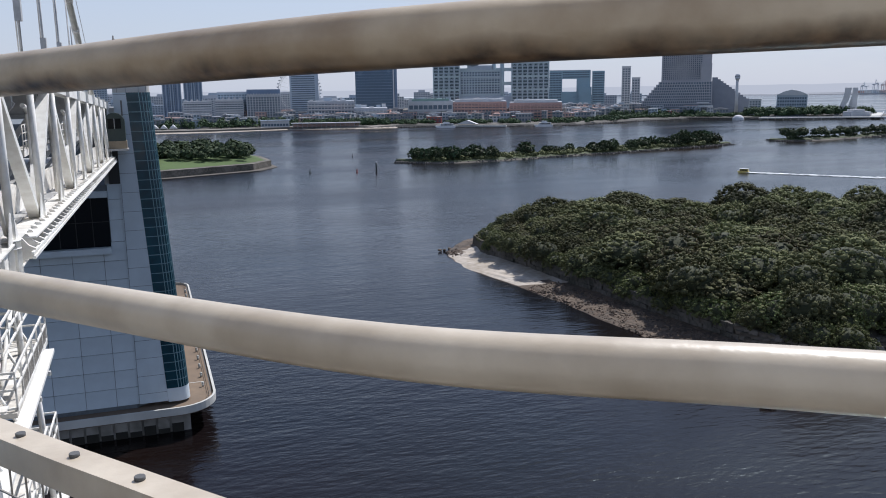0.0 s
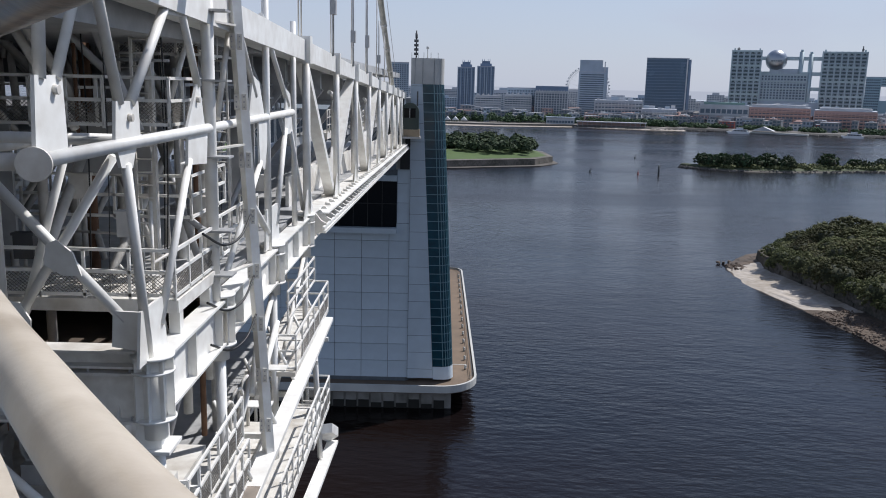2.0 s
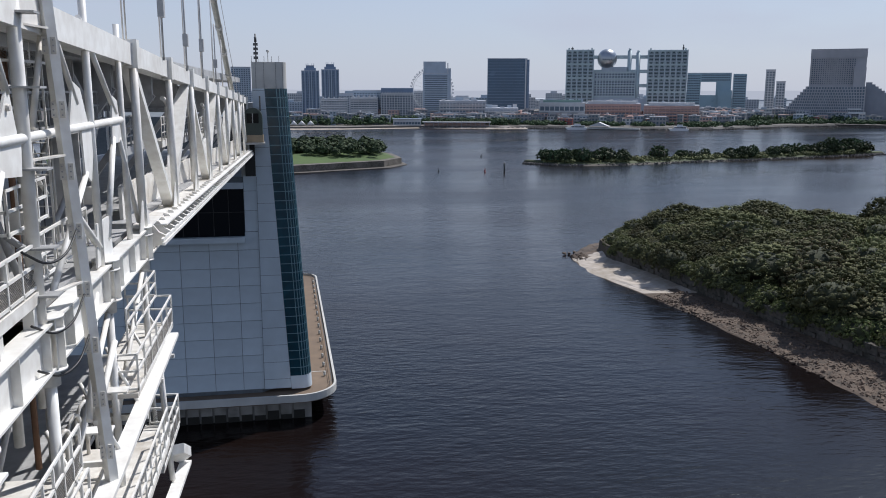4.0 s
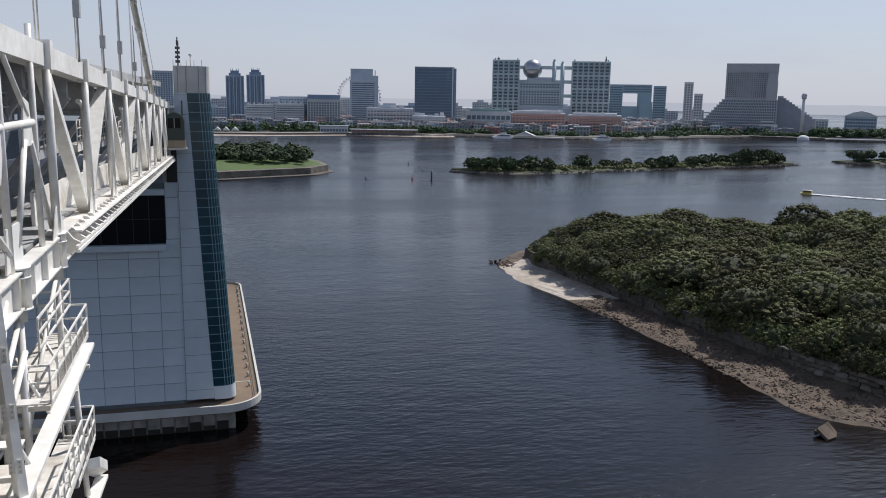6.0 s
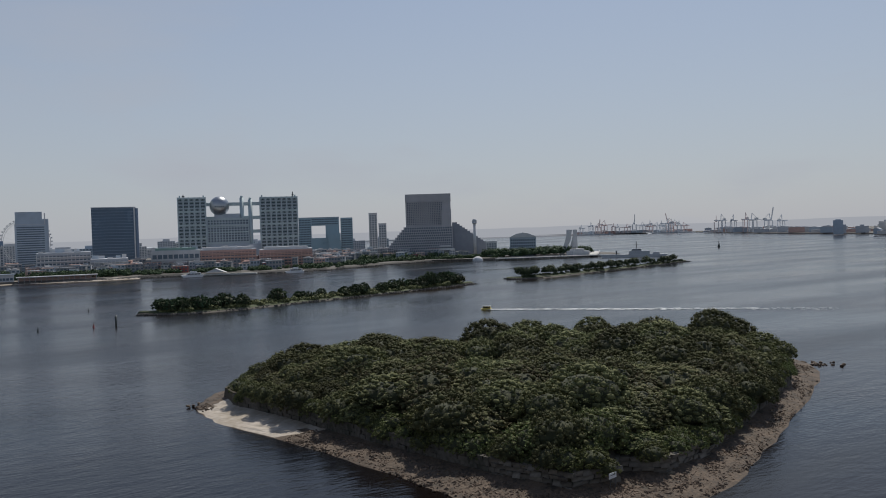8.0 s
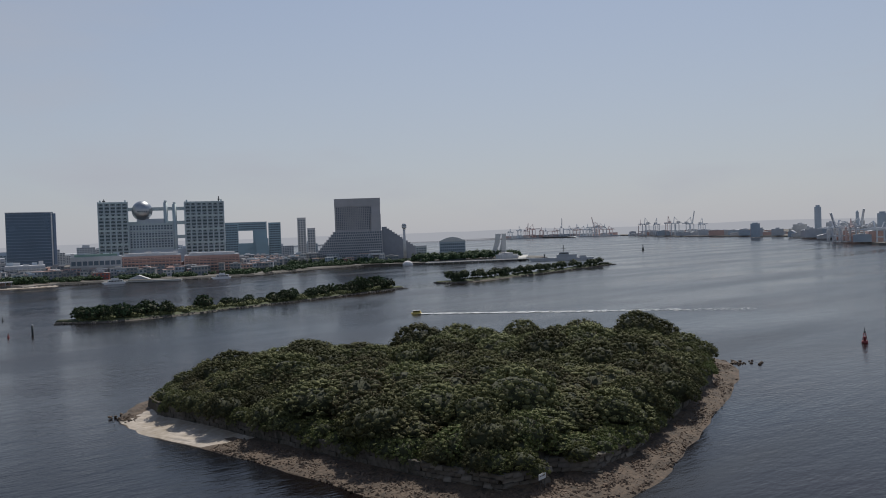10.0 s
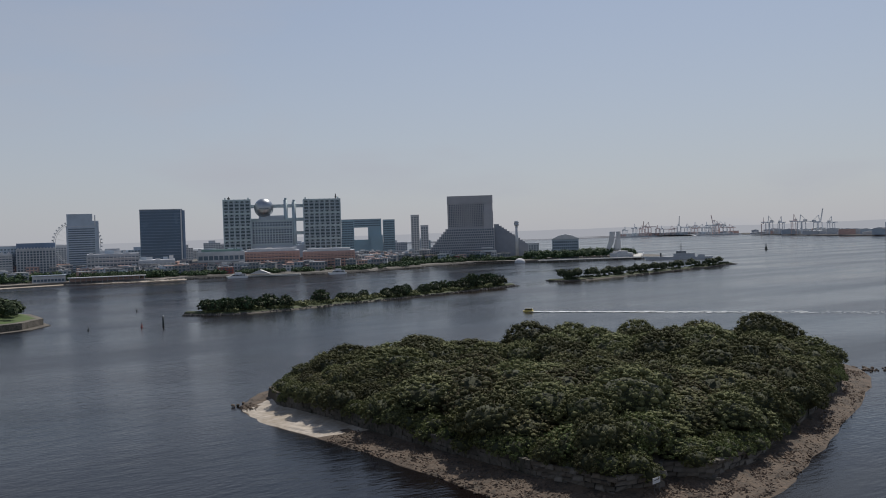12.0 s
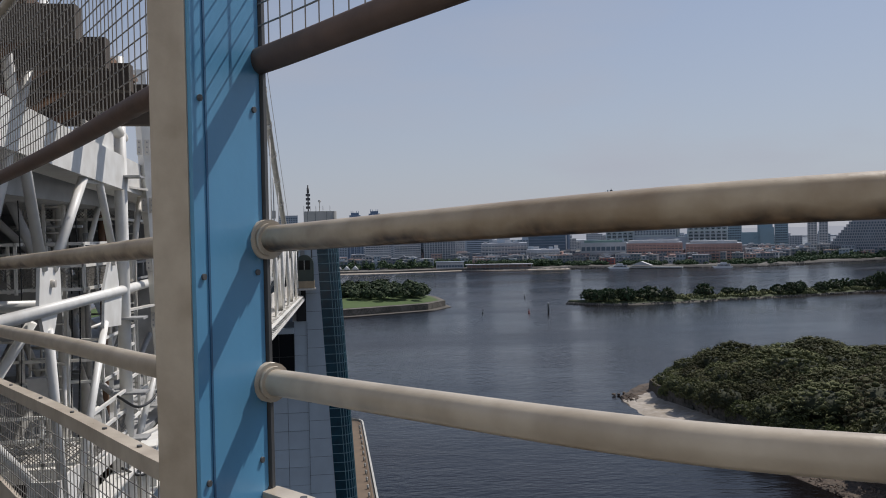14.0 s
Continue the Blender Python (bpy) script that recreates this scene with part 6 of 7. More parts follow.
def tower_block(name, label, at, w, d, h, mat, nx, nz, wide=0.6, high=0.55, glass=GLAZED, z0=4, extra=None, side=True, turn=0):
    b = thing(name, label, "building", (*at, 3.0), seen(*at) + turn)
    built("wall", mat, lambda bm: box(bm, -w / 2, w / 2, 0, d, 0, h), b)
    if nx:
        built("glazing", glass, lambda bm: grid_windows(bm, -w / 2 + .6, w / 2 - .6, z0, h - 2, nx, nz, wide, high, 0), b, kind="stuff")
    built("roof", GREY_B, lambda bm: box(bm, -w / 2 - .3, w / 2 + .3, -0.3, d + .3, h, h + 1.0), b)
    if extra:
        extra(b)
    return b


def twin(at, h):
    def crown(b):
        def fill(bm):
            box(bm, -9, 9, 4, 20, h, h + 5)
            box(bm, -6, 6, 6, 18, h + 5, h + 9)
            for x in (-6, -3, 3, 6):
                tube(bm, (x, 8, h + 5), (x, 8, h + 12), 0.4, 6)
        built("crown", NAVY, fill, b)
        for x in (-13.2, -8.5, -2, 2, 8.5, 13.2):
            built("fin", GREY_BLUE, lambda bm: box(bm, x - .6, x + .6, -0.9, -0.2, 0, h), b)
    tower_block("residential_tower", "dark blue residential tower with a stepped crown", at, 27, 24, h, NAVY, 9, 28, 0.5, 0.6, extra=crown)


twin((34, 1350), 74)
twin((65, 1348), 76)
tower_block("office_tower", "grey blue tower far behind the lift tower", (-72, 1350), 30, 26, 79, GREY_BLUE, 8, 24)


def balcony_block(at, w, h, teeth=True, label="pale terraced hotel block with rows of balconies"):
    def extra(b):
        def slabs(bm):
            for k in range(int(h / 3.3)):
                z = 3 + 3.3 * k
                box(bm, -w / 2 + .5, w / 2 - .5, -1.8, 0, z, z + 1.3)
        built("balcony", PALE, slabs, b, kind="stuff")
        if teeth:
            def tops(bm):
                for i in range(5):
                    x = -w / 2 + w * (i + 0.5) / 5
                    plate(bm, [(x - 3, -1.5, h), (x + 3, -1.5, h), (x, -1.5, h + 4)], (0, 8, 0))
            built("gable", PALE, tops, b)
    tower_block("apartment_block", label, at, w, 16, h, GREY_B, 10, int(h / 3.3), 0.8, 0.5, extra=extra)


balcony_block((63, 1208), 38, 32)
balcony_block((105, 1205), 39, 34)


def hotel_three(b):
    def fins(bm):
        for i in range(13):
            x = -23 + 46 * i / 12
            box(bm, x - .5, x + .5, -1.6, 0, 3, 40)
        for i in range(12):
            x = -21 + 46 * i / 12
            plate(bm, [(x - 1.6, -1.4, 40), (x + 1.6, -1.4, 40), (x, -1.4, 43)], (0, 4, 0))
    built("fin", PALE, fins, b, kind="stuff")
    built("attic", NAVY, lambda bm: box(bm, -23, 23, 4, 16, 41, 48), b)


tower_block("hotel", "hotel with pale upright fins and a dark attic", (152, 1200), 46, 18, 40, GREY_B, 12, 10, 0.7, 0.6, extra=hotel_three)
tower_block("hotel", "dark glazed hotel wing behind pale terraces", (112, 1222), 42, 14, 44, GREY_BLUE, 10, 11)


def glass_hotel(b):
    built("setback", GREY_BLUE, lambda bm: box(bm, -19, 15, 1, 20, 70, 88), b)
    built("wing", GREY_BLUE, lambda bm: box(bm, 15, 23, 2, 22, 0, 78), b)
    built("wing_edge", PALE, lambda bm: box(bm, 17.5, 19, 1.6, 2.1, 0, 86), b)


tower_block("hotel", "slim grey green glass hotel tower with a set-back top", (222, 1281), 40, 24, 70, GREY_BLUE, 1, 20, 0.9, 0.5, extra=glass_hotel)


def slab_office(b):
    def ribs(bm):
        for k in range(21):
            box(bm, -30, 26.5, -0.35, 0, 4 + k * 4.3, 4.5 + k * 4.3)
    built("floor_band", NAVY, ribs, b, kind="stuff")
    built("side_wing", PALE, lambda bm: box(bm, 27.2, 29, -0.6, 20, 0, 92), b)
    built("side_wing", NAVY, lambda bm: box(bm, 29, 33.5, 1, 20, 0, 91), b)


tower_block("office_slab", "tall dark blue glass office slab with a pale edge", (328, 1257), 60, 22, 92, BLUE_GLASS, 12, 21, 0.96, 0.86, glass=BLUE_GLASS, extra=slab_office)


def broadcast_centre():
    """Two framed towers joined by sky corridors, with a metal ball."""
    at = (494, 1202)
    b = thing("broadcast_building", "silver framed broadcasting building with a metal ball held between two towers", "building", (*at, 3.0), seen(*at) + 1.5)
    def frame_tower(x0, x1, h, nx):
        built("tower", GREY_BLUE, lambda bm: box(bm, x0, x1, 0, 26, 0, h), b)
        def lattice(bm):
            for i in range(nx + 1):
                x = x0 + (x1 - x0) * i / nx
                box(bm, x - .7, x + .7, -1.0, -0.02, 0, h + 1.5)
            for k in range(6):
                z = 3 + k * (h - 3) / 5
                box(bm, x0 - .4, x1 + .4, -0.8, -0.05, z - 1.2, min(z + 1.2, h + 1))
                for i in range(nx * 2):
                    x = x0 + (x1 - x0) * (i + 0.5) / (nx * 2)
                    box(bm, x - .3, x + .3, -0.9, -0.05, z - 3.4, min(z + 3.4, h))
        built("lattice", SILVER, lattice, b, "pale metal frame", kind="stuff")
        built("glazing", DEEP_GLASS, lambda bm: grid_windows(bm, x0, x1, 3, h, nx, 20, 0.72, 0.74, -0.1), b, kind="stuff")
        built("sunshade", SILVER, lambda bm: grid_windows(bm, x0, x1, 3, h, nx, 40, 0.72, 0.12, -0.3), b, kind="stuff")
        built("roof", SILVER, lambda bm: (box(bm, x0, x1, 0, 26, h, h + 1.2), [box(bm, x, x + 2, 3, 6, h + 1, h + 4) for x in (x0 + 2, x1 - 4)]), b)
    frame_tower(-86, -46, 104, 5)
    frame_tower(34, 90, 103, 7)
    built("middle_block", GREY_BLUE, lambda bm: (box(bm, -46, 17, 6, 26, 0, 72), box(bm, -34, 4, 5, 24, 72, 80), box(bm, -46, 34, 2, 26, 0, 34)), b)
    def mid(bm):
        for i in range(15):
            x = -45 + 61 * i / 14
            box(bm, x - .5, x + .5, 5.0, 6, 30, 76)
        for z in (36, 52, 62, 72):
            box(bm, -46, 17, 4.8, 6, z - 1, z + 1)
    built("lattice", SILVER, mid, b, kind="stuff")
    built("glazing", GLAZED, lambda bm: grid_windows(bm, -44, 16, 37, 71, 14, 9, 0.66, 0.6, 5.9), b, kind="stuff")
    for z in (92, 71, 50):
        built("sky_corridor", SILVER, lambda bm, z=z: box(bm, -46, 34, 8, 13, z, z + 5), b, "pale sky corridor")
    for x, h in ((7, 104), (19.5, 101)):
        def core(bm, x=x, h=h):
            tube(bm, (x, 10, 0), (x, 10, h), 3.2 if x < 20 else 2.2, 14)
            tube(bm, (x, 10, h), (x, 10, h + 3), 2, 10)
        built("lift_core", SILVER, core, b)
    def ball(bm):
        bmesh.ops.create_uvsphere(bm, u_segments=28, v_segments=18, radius=14.6, matrix=Matrix.Translation((-26, 10, 92)))
        for f in bm.faces:
            f.smooth = True
    s = built("ball", material("ball_titanium", (0.42, 0.44, 0.46), 0.35, metal=0.9, vary=0.2, scale=0.2), ball, b, "round metal observation ball")
    built("ball_window", GLAZED, lambda bm: [box(bm, -26 + x - .8, -26 + x + .8, -4.9 + abs(x) * .16, -3.6 + abs(x) * .16, 90, 91.6) for x in (-6, -3, 0, 3, 6)], s)
    built("ball_stem", SILVER, lambda bm: tube(bm, (-26, 10, 60), (-26, 10, 80), 3.4, 14), b)
    built("mast", DARK_STEEL, lambda bm: (tube(bm, (84, 8, 103), (84, 8, 112), 0.8, 6), box(bm, 82.6, 85.4, 7, 9, 106, 108), tube(bm, (-78, 8, 104), (-78, 8, 110), 0.6, 6), box(bm, -80, -76, 7, 9, 106, 108)), b)


broadcast_centre()


def mall(at, w, h, mat, label, nx, nz, d=40, roof=None):
    def extra(b):
        def ledges(bm):
            for k in range(nz):
                z = 3 + (h - 3) * k / nz
                box(bm, -w / 2, w / 2, -2.2, 0, z, z + 1.2)
            for i in range(nx + 1):
                x = -w / 2 + w * i / nx
                box(bm, x - .35, x + .35, -2, 0, 0, h - 1)
        built("terrace", PALE if mat is not WARM else WARM, ledges, b, kind="stuff")
        rnd = random.Random(int(at[0]))
        for _ in range(max(5, int(w / 7))):
            x, y, s = rnd.uniform(-w * 0.46, w * 0.44), rnd.uniform(1, d - 8), rnd.uniform(1.5, 5)
            z = rnd.uniform(1.5, 5)
            built("rooftop_unit", rnd.choice((GREY_B, PALE, GREY_BLUE)), lambda bm: box(bm, x - s, x + s, y, y + 4, h + 0.8, h + 1 + z), b)
        if roof:
            built("roof_hall", roof, lambda bm: box(bm, -w * 0.42, w * 0.42, 4, 26, h + 1, h + 4), b)
    return tower_block("shopping_centre", label, at, w, d, h, mat, nx, nz, 0.8, 0.5, extra=extra)


mall((371, 1120), 62, 28, PALE, "pale shopping centre with large shop windows", 9, 2, roof=ROOF_GREEN)
mall((435, 1100), 78, 27, WARM, "reddish terraced shopping centre on the waterfront", 16, 5, roof=PALE)
mall((508, 1068), 72, 25, WARM, "reddish terraced shopping centre on the waterfront", 15, 5, roof=PALE)
mall((238, 1155), 64, 30, GREY_B, "long grey shopping hall above the park", 14, 5)
mall((290, 1140), 46, 20, GREY_B, "low grey shop terrace", 9, 4)


def arch_office():
    b = thing("arch_office", "blue green office building with a square gateway cut through", "building", (707, 1322, 3), seen(707, 1322))
    def body(bm):
        box(bm, -47, -25, 0, 24, 0, 74)
        box(bm, 0, 24, 0, 24, 0, 74)
        box(bm, -25, 0, 0, 24, 60, 74)
        box(bm, -25, 0, 0, 24, 0, 38)
        box(bm, 27, 48, -2, 22, 0, 73)
        box(bm, 4, 26, -6, 0, 0, 46)
    built("wall", material("blue_green_glazing", (0.28, 0.41, 0.48), 0.3, vary=0.2, scale=0.05), body, b)
    built("glazing", GLAZED, lambda bm: (grid_windows(bm, -47, -26, 6, 72, 8, 16, .8, .5, 0), grid_windows(bm, 28, 47, 6, 71, 7, 16, .8, .5, -2.05), grid_windows(bm, -24, 22, 61, 73, 16, 3, .8, .5, 0)), b, kind="stuff")
    built("roof", GREY_B, lambda bm: box(bm, -47.2, 24.2, -.2, 24.2, 74, 75), b)


arch_office()
tower_block("office_tower", "slim pale grey office tower behind the hotel", (781, 1281), 15, 14, 79, PALE, 3, 18)
tower_block("office_tower", "lower grey wing of an office tower", (795, 1272), 14, 14, 60, GREY_B, 3, 12)


def bay_hotel():
    at = (806, 1144)
    b = thing("bay_hotel", "large brown grey hotel slab over a terraced base", "building", (*at, 3), seen(*at))
    mat = material("brown_grey_precast", (0.46, 0.45, 0.46), 0.7, vary=0.15, scale=0.1)
    built("tower", mat, lambda bm: box(bm, -38, 38, 4, 26, 0, 106), b)
    def fins(bm):
        for i in range(20):
            x = -36 + 60 * i / 19
            box(bm, x - .55, x + .55, 3, 4, 55, 94)
        box(bm, -38.3, 38.3, 3.4, 26.3, 94, 107)
    built("fin", mat, fins, b, kind="stuff")
    built("glazing", GLAZED, lambda bm: grid_windows(bm, -36, 24, 55, 93, 20, 13, 0.5, 0.6, 3.9), b, kind="stuff")
    built("wing", mat, lambda bm: box(bm, 22, 38.5, 0, 4, 0, 80), b)
    for k in range(12):
        def base(bm, k=k):
            z = 52 - 4.2 * k
            box(bm, -42 - 3.6 * k if k < 9 else -76, 40, -2 - 0.8 * k, 6, z - 4.2, z)
        built("terrace", mat, base, b)
    
    def rows(bm):
        for k in range(11):
            z = 49.5 - 4.2 * k
            n = 20 + 2 * min(k, 8)
            x0 = -40 - 3.6 * min(k, 9)
            grid_windows(bm, x0, 39, z - 1.4, z + 1.4, n, 1, 0.62, 1, -2.05 - 0.8 * k)
    built("glazing", GLAZED, rows, b, kind="stuff")
    slate = material("dark_slate_facade", (0.27, 0.29, 0.33), 0.6, vary=0.2, scale=0.1)
    for k in range(13):
        built("stepped_wing", slate, lambda bm: box(bm, 40 if k == 0 else 43.7 + 4.3 * k, 48 + 4.3 * k, 1, 18, 0, 58 - 3.0 * k if k < 12 else 22), b)
    built("porch", material("white_canopy", (0.8, 0.8, 0.78), 0.5), lambda bm: (box(bm, 14, 42, -16, -10, 12, 15), box(bm, 18, 36, -15, -11, 18, 20)), b)


bay_hotel()


def vent_tower():
    b = thing("vent_tower", "slender pale chimney with a round head", "chimney", (852, 1078, 3), 0)
    built("shaft", PALE, lambda bm: tube(bm, (0, 0, 0), (0, 0, 54), 2.6, 12, 2.2), b)
    built("head", GREY_B, lambda bm: (tube(bm, (0, 0, 54), (0, 0, 58), 3.4, 14, 4.2), tube(bm, (0, 0, 58), (0, 0, 62), 4.2, 14, 3)), b)


vent_tower()
tower_block("pale_block", "small pale building beside the chimney", (872, 1060), 18, 12, 24, PALE, 4, 5)


def museum():
    b = thing("museum", "low museum hall with a pitched pale roof among trees", "building", (895, 1008, 3), seen(895, 1008))
    built("wall", GREY_BLUE, lambda bm: box(bm, -21, 21, 0, 24, 0, 30), b)
    built("roof", PALE, lambda bm: plate(bm, [(-23, -1, 30), (23, -1, 30), (10, -1, 36), (0, -1, 38), (-10, -1, 36)], (0, 26, 0)), b)
    built("glazing", GLAZED, lambda bm: grid_windows(bm, -20, 20, 14, 28, 12, 3, .7, .6, 0), b, kind="stuff")
    v = thing("sail_tower", "pale twin-sail vent tower with curved flanks", "tower", (951, 957, 3), seen(951, 957))
    def sail(bm, x0, w):
        pts = []
        for i in range(9):
            t = i / 8
            pts.append((x0 - 13 * (1 - t) ** 2, 0, 40 * t))
        plate(bm, pts + [(x0 + w, 0, 40), (x0 + w - 6, 0, 20), (x0 + w - 9 * 1.2, 0, 0)][:1] + [(x0 + w - 3, 0, 22), (x0 - 6, 0, 0)], (0, 7, 0))
    built("sail", PALE, lambda bm: sail(bm, -6, 9), v)
    built("sail", PALE, lambda bm: box(bm, 4, 11, 0, 7, 0, 40), v)
    built("sail", PALE, lambda bm: plate(bm, [(-4, 1, 0), (6, 1, 38), (9, 1, 38), (2, 1, 0)], (0, 5, 0)), v)


museum()


def pier_and_ship():
    p = thing("pier", "long low concrete pier on piles", "pier")
    built("deck", CONCRETE_PALE, lambda bm: (beam(bm, (800, 962, 3.2), (945, 890, 3.2), 10, 1.2), beam(bm, (935, 893, 3.5), (1010, 960, 6), 12, 1.0)), p)
    built("rail", PALE, lambda bm: (beam(bm, (800, 957, 5), (945, 885, 5), .4, .6), beam(bm, (941, 888, 5), (1016, 955, 8), .5, .8)), p)
    for i in range(17):
        t = i / 16
        built("pier_leg", CONCRETE, lambda bm, t=t: tube(bm, (800 + 145 * t, 960 - 72 * t, -2), (800 + 145 * t, 960 - 72 * t, 3), 1.0, 8), p)
    built("ferry_hall", PALE, lambda bm: (box(bm, 925, 960, 925, 940, 3, 10), box(bm, 930, 950, 926, 938, 10, 13)), p)
    at = (952, 826)
    s = thing("patrol_ship", "grey white patrol ship moored by the pier", "ship", (*at, 0), seen(*at) + 2)
    hullm = material("ship_grey_paint", (0.50, 0.52, 0.54), 0.5, vary=0.15, scale=0.2)
    built("hull", hullm, lambda bm: plate(bm, [(-52, 0, 5), (-46, 0, 0), (44, 0, 0), (48, 0, 4), (30, 0, 4), (-10, 0, 4.4)], (0, 9, 0)), s)
    built("superstructure", hullm, lambda bm: (box(bm, -8, 22, 1.5, 7.5, 4, 9), box(bm, -4, 10, 2, 7, 9, 12.5), box(bm, 26, 36, 2, 7, 4, 7)), s)
    built("mast", DARK_STEEL, lambda bm: (tube(bm, (3, 4.5, 12), (3, 4.5, 23), .5, 6), beam(bm, (-1, 4.5, 18), (7, 4.5, 18), .4, .4), tube(bm, (-26, 4.5, 4), (-26, 4.5, 10), 1.2, 8)), s)
    built("glazing", DARK_GLASS, lambda bm: grid_windows(bm, -4, 10, 10, 11.5, 8, 1, .7, .8, 1.9), s, kind="stuff")


pier_and_ship()


# ---- far port: cranes, chimneys, skyline ----
def crane(at, h, boom_up, s=1.0):
    c = thing("harbour_crane", "tall harbour container crane on the far quay", "crane", (*at, 4), seen(*at) + random.Random(int(at[0])).uniform(-50, 50), group="cranes on the far quay")
    mat = CRANE_RED if int(at[0]) % 2 else CRANE_GREY
    def legs(bm):
        for x in (-9, 9):
            for y in (-12, 12):
                beam(bm, (x, y, 0), (x, y, h * .62), 2.2, 2.2)
        for y in (-12, 12):
            beam(bm, (-9, y, h * .25), (9, y, h * .25), 2, 2)
        for x in (-9, 9):
            beam(bm, (x, -12, h * .62), (x, 12, h * .62), 2.4, 2.4)
    built("leg_frame", mat, legs, c)
    def boom(bm):
        beam(bm, (0, 40, h * .66), (0, -14, h * .66), 4, 3)
        if boom_up:
            beam(bm, (0, -14, h * .66), (0, -26, h * 1.35), 3, 3)
        else:
            beam(bm, (0, -14, h * .66), (0, -60, h * .66), 4, 3)
        beam(bm, (0, -10, h * .62), (0, -4, h), 2, 2)
        beam(bm, (0, -4, h), (0, 30, h * .67), 1.2, 1.2)
    built("boom", mat, boom, c)
    built("machine_house", PALE, lambda bm: box(bm, -4, 4, 12, 26, h * .68, h * .76), c)


# distance haze is put into these two crane paints as a paler colour
CRANE_RED = material("haze_pale_red_crane_paint", (0.70, 0.54, 0.51), 0.6, vary=0.2, scale=0.1)
CRANE_GREY = material("haze_pale_grey_crane_paint", (0.70, 0.73, 0.76), 0.6, vary=0.2, scale=0.1)
for at, h, up in (((3105, 2230), 72, False), ((3060, 2170), 78, False), ((3010, 2080), 74, False), ((2995, 2010), 80, False), ((2960, 1955), 76, False), ((2950, 1880), 72, True), ((2940, 1820), 66, False),
                  ((3650, 3050), 66, False), ((3720, 2960), 70, False), ((3560, 2900), 64, False), ((3430, 2750), 70, False), ((3900, 3080), 66, False), ((3350, 2620), 60, False),
                  ((1690, 735), 42, True), ((1730, 765), 40, False), ((1665, 705), 44, False), ((1660, 690), 46, True), ((1640, 655), 38, False), ((1600, 615), 36, False), ((1760, 780), 38, False)):
    crane(at, h, up)


land("ground_far_port", [(3110, 3100), (3540, 2660), (3640, 2740), (3200, 3190)], 5.0, COAST, "low far container quay on the horizon", slope=4)
far_rnd = random.Random(90)
for i in range(15):
    t = (i + far_rnd.uniform(0.1, 0.9)) / 15
    crane((3160 + 390 * t, 3110 - 390 * t), far_rnd.uniform(48, 74), i % 5 == 2)


def skyline():
    rnd = random.Random(31)
    for i in range(46):
        t = rnd.random()
        x, y = 2350 + 700 * rnd.random() * 0.6, 760 + 560 * t
        h = rnd.uniform(16, 38)
        w = rnd.uniform(14, 40)
        b = thing("far_building", "hazy grey building beyond the port", "building", (x, y, 4), seen(x, y), group="buildings beyond the port")
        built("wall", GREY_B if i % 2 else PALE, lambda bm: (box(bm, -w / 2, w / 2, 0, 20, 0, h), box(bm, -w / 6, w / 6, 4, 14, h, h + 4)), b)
    for at, h, r in (((2360, 1090), 86, 9), ((2405, 1000), 66, 4), ((2285, 1240), 42, 13), ((1680, 652), 56, 9)):
        b = thing("far_tower", "tall hazy tower beyond the port", "tower", (*at, 4), seen(*at))
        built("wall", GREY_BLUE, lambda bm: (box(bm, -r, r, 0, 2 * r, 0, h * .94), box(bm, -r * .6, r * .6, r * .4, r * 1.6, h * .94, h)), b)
    # long sheds and stacked containers on the port edge
    for i in range(150):
        t = (i + 0.5) / 150
        x, y = (1560 + 700 * t, 600 + 500 * t) if i % 2 else (2500 + 700 * t, 1330 + 1050 * t)
        x, y = x + rnd.uniform(30, 190), y + rnd.uniform(-20, 60)
        b = thing("port_shed", "low grey port shed", "shed", (x, y, 4), seen(x, y) + rnd.uniform(-20, 20), group="sheds of the port")
        w, h = rnd.uniform(14, 70), rnd.uniform(6, 22)
        built("wall", rnd.choice((GREY_B, PALE, GREY_BLUE, WARM)), lambda bm: box(bm, -w / 2, w / 2, 0, 18, 0, h), b)
        built("roof", GREY_B, lambda bm: plate(bm, [(-w / 2 - .5, -.5, h), (w / 2 + .5, -.5, h), (0, -.5, h + 3)], (0, 19, 0)), b)


    for i in range(46):
        t = (i + rnd.random()) / 46
        x, y = 3160 + 400 * t, 3130 - 400 * t
        b = thing("port_shed", "low grey port shed", "shed", (x, y, 5), seen(x, y), group="sheds of the port")
        w, h = rnd.uniform(15, 60), rnd.uniform(5, 14)
        built("wall", rnd.choice((GREY_B, PALE, GREY_BLUE, WARM)), lambda bm: box(bm, -w / 2, w / 2, 0, 18, 0, h), b)
        built("roof", GREY_B, lambda bm: box(bm, -w / 2 - .5, w / 2 + .5, -.5, 18.5, h, h + 1), b)


skyline()


DIM = material("dim_grey_render", (0.34, 0.34, 0.35), 0.8, vary=0.3, scale=0.15)
AWNING = material("faded_red_awning", (0.42, 0.12, 0.10), 0.8, vary=0.3, scale=0.3)


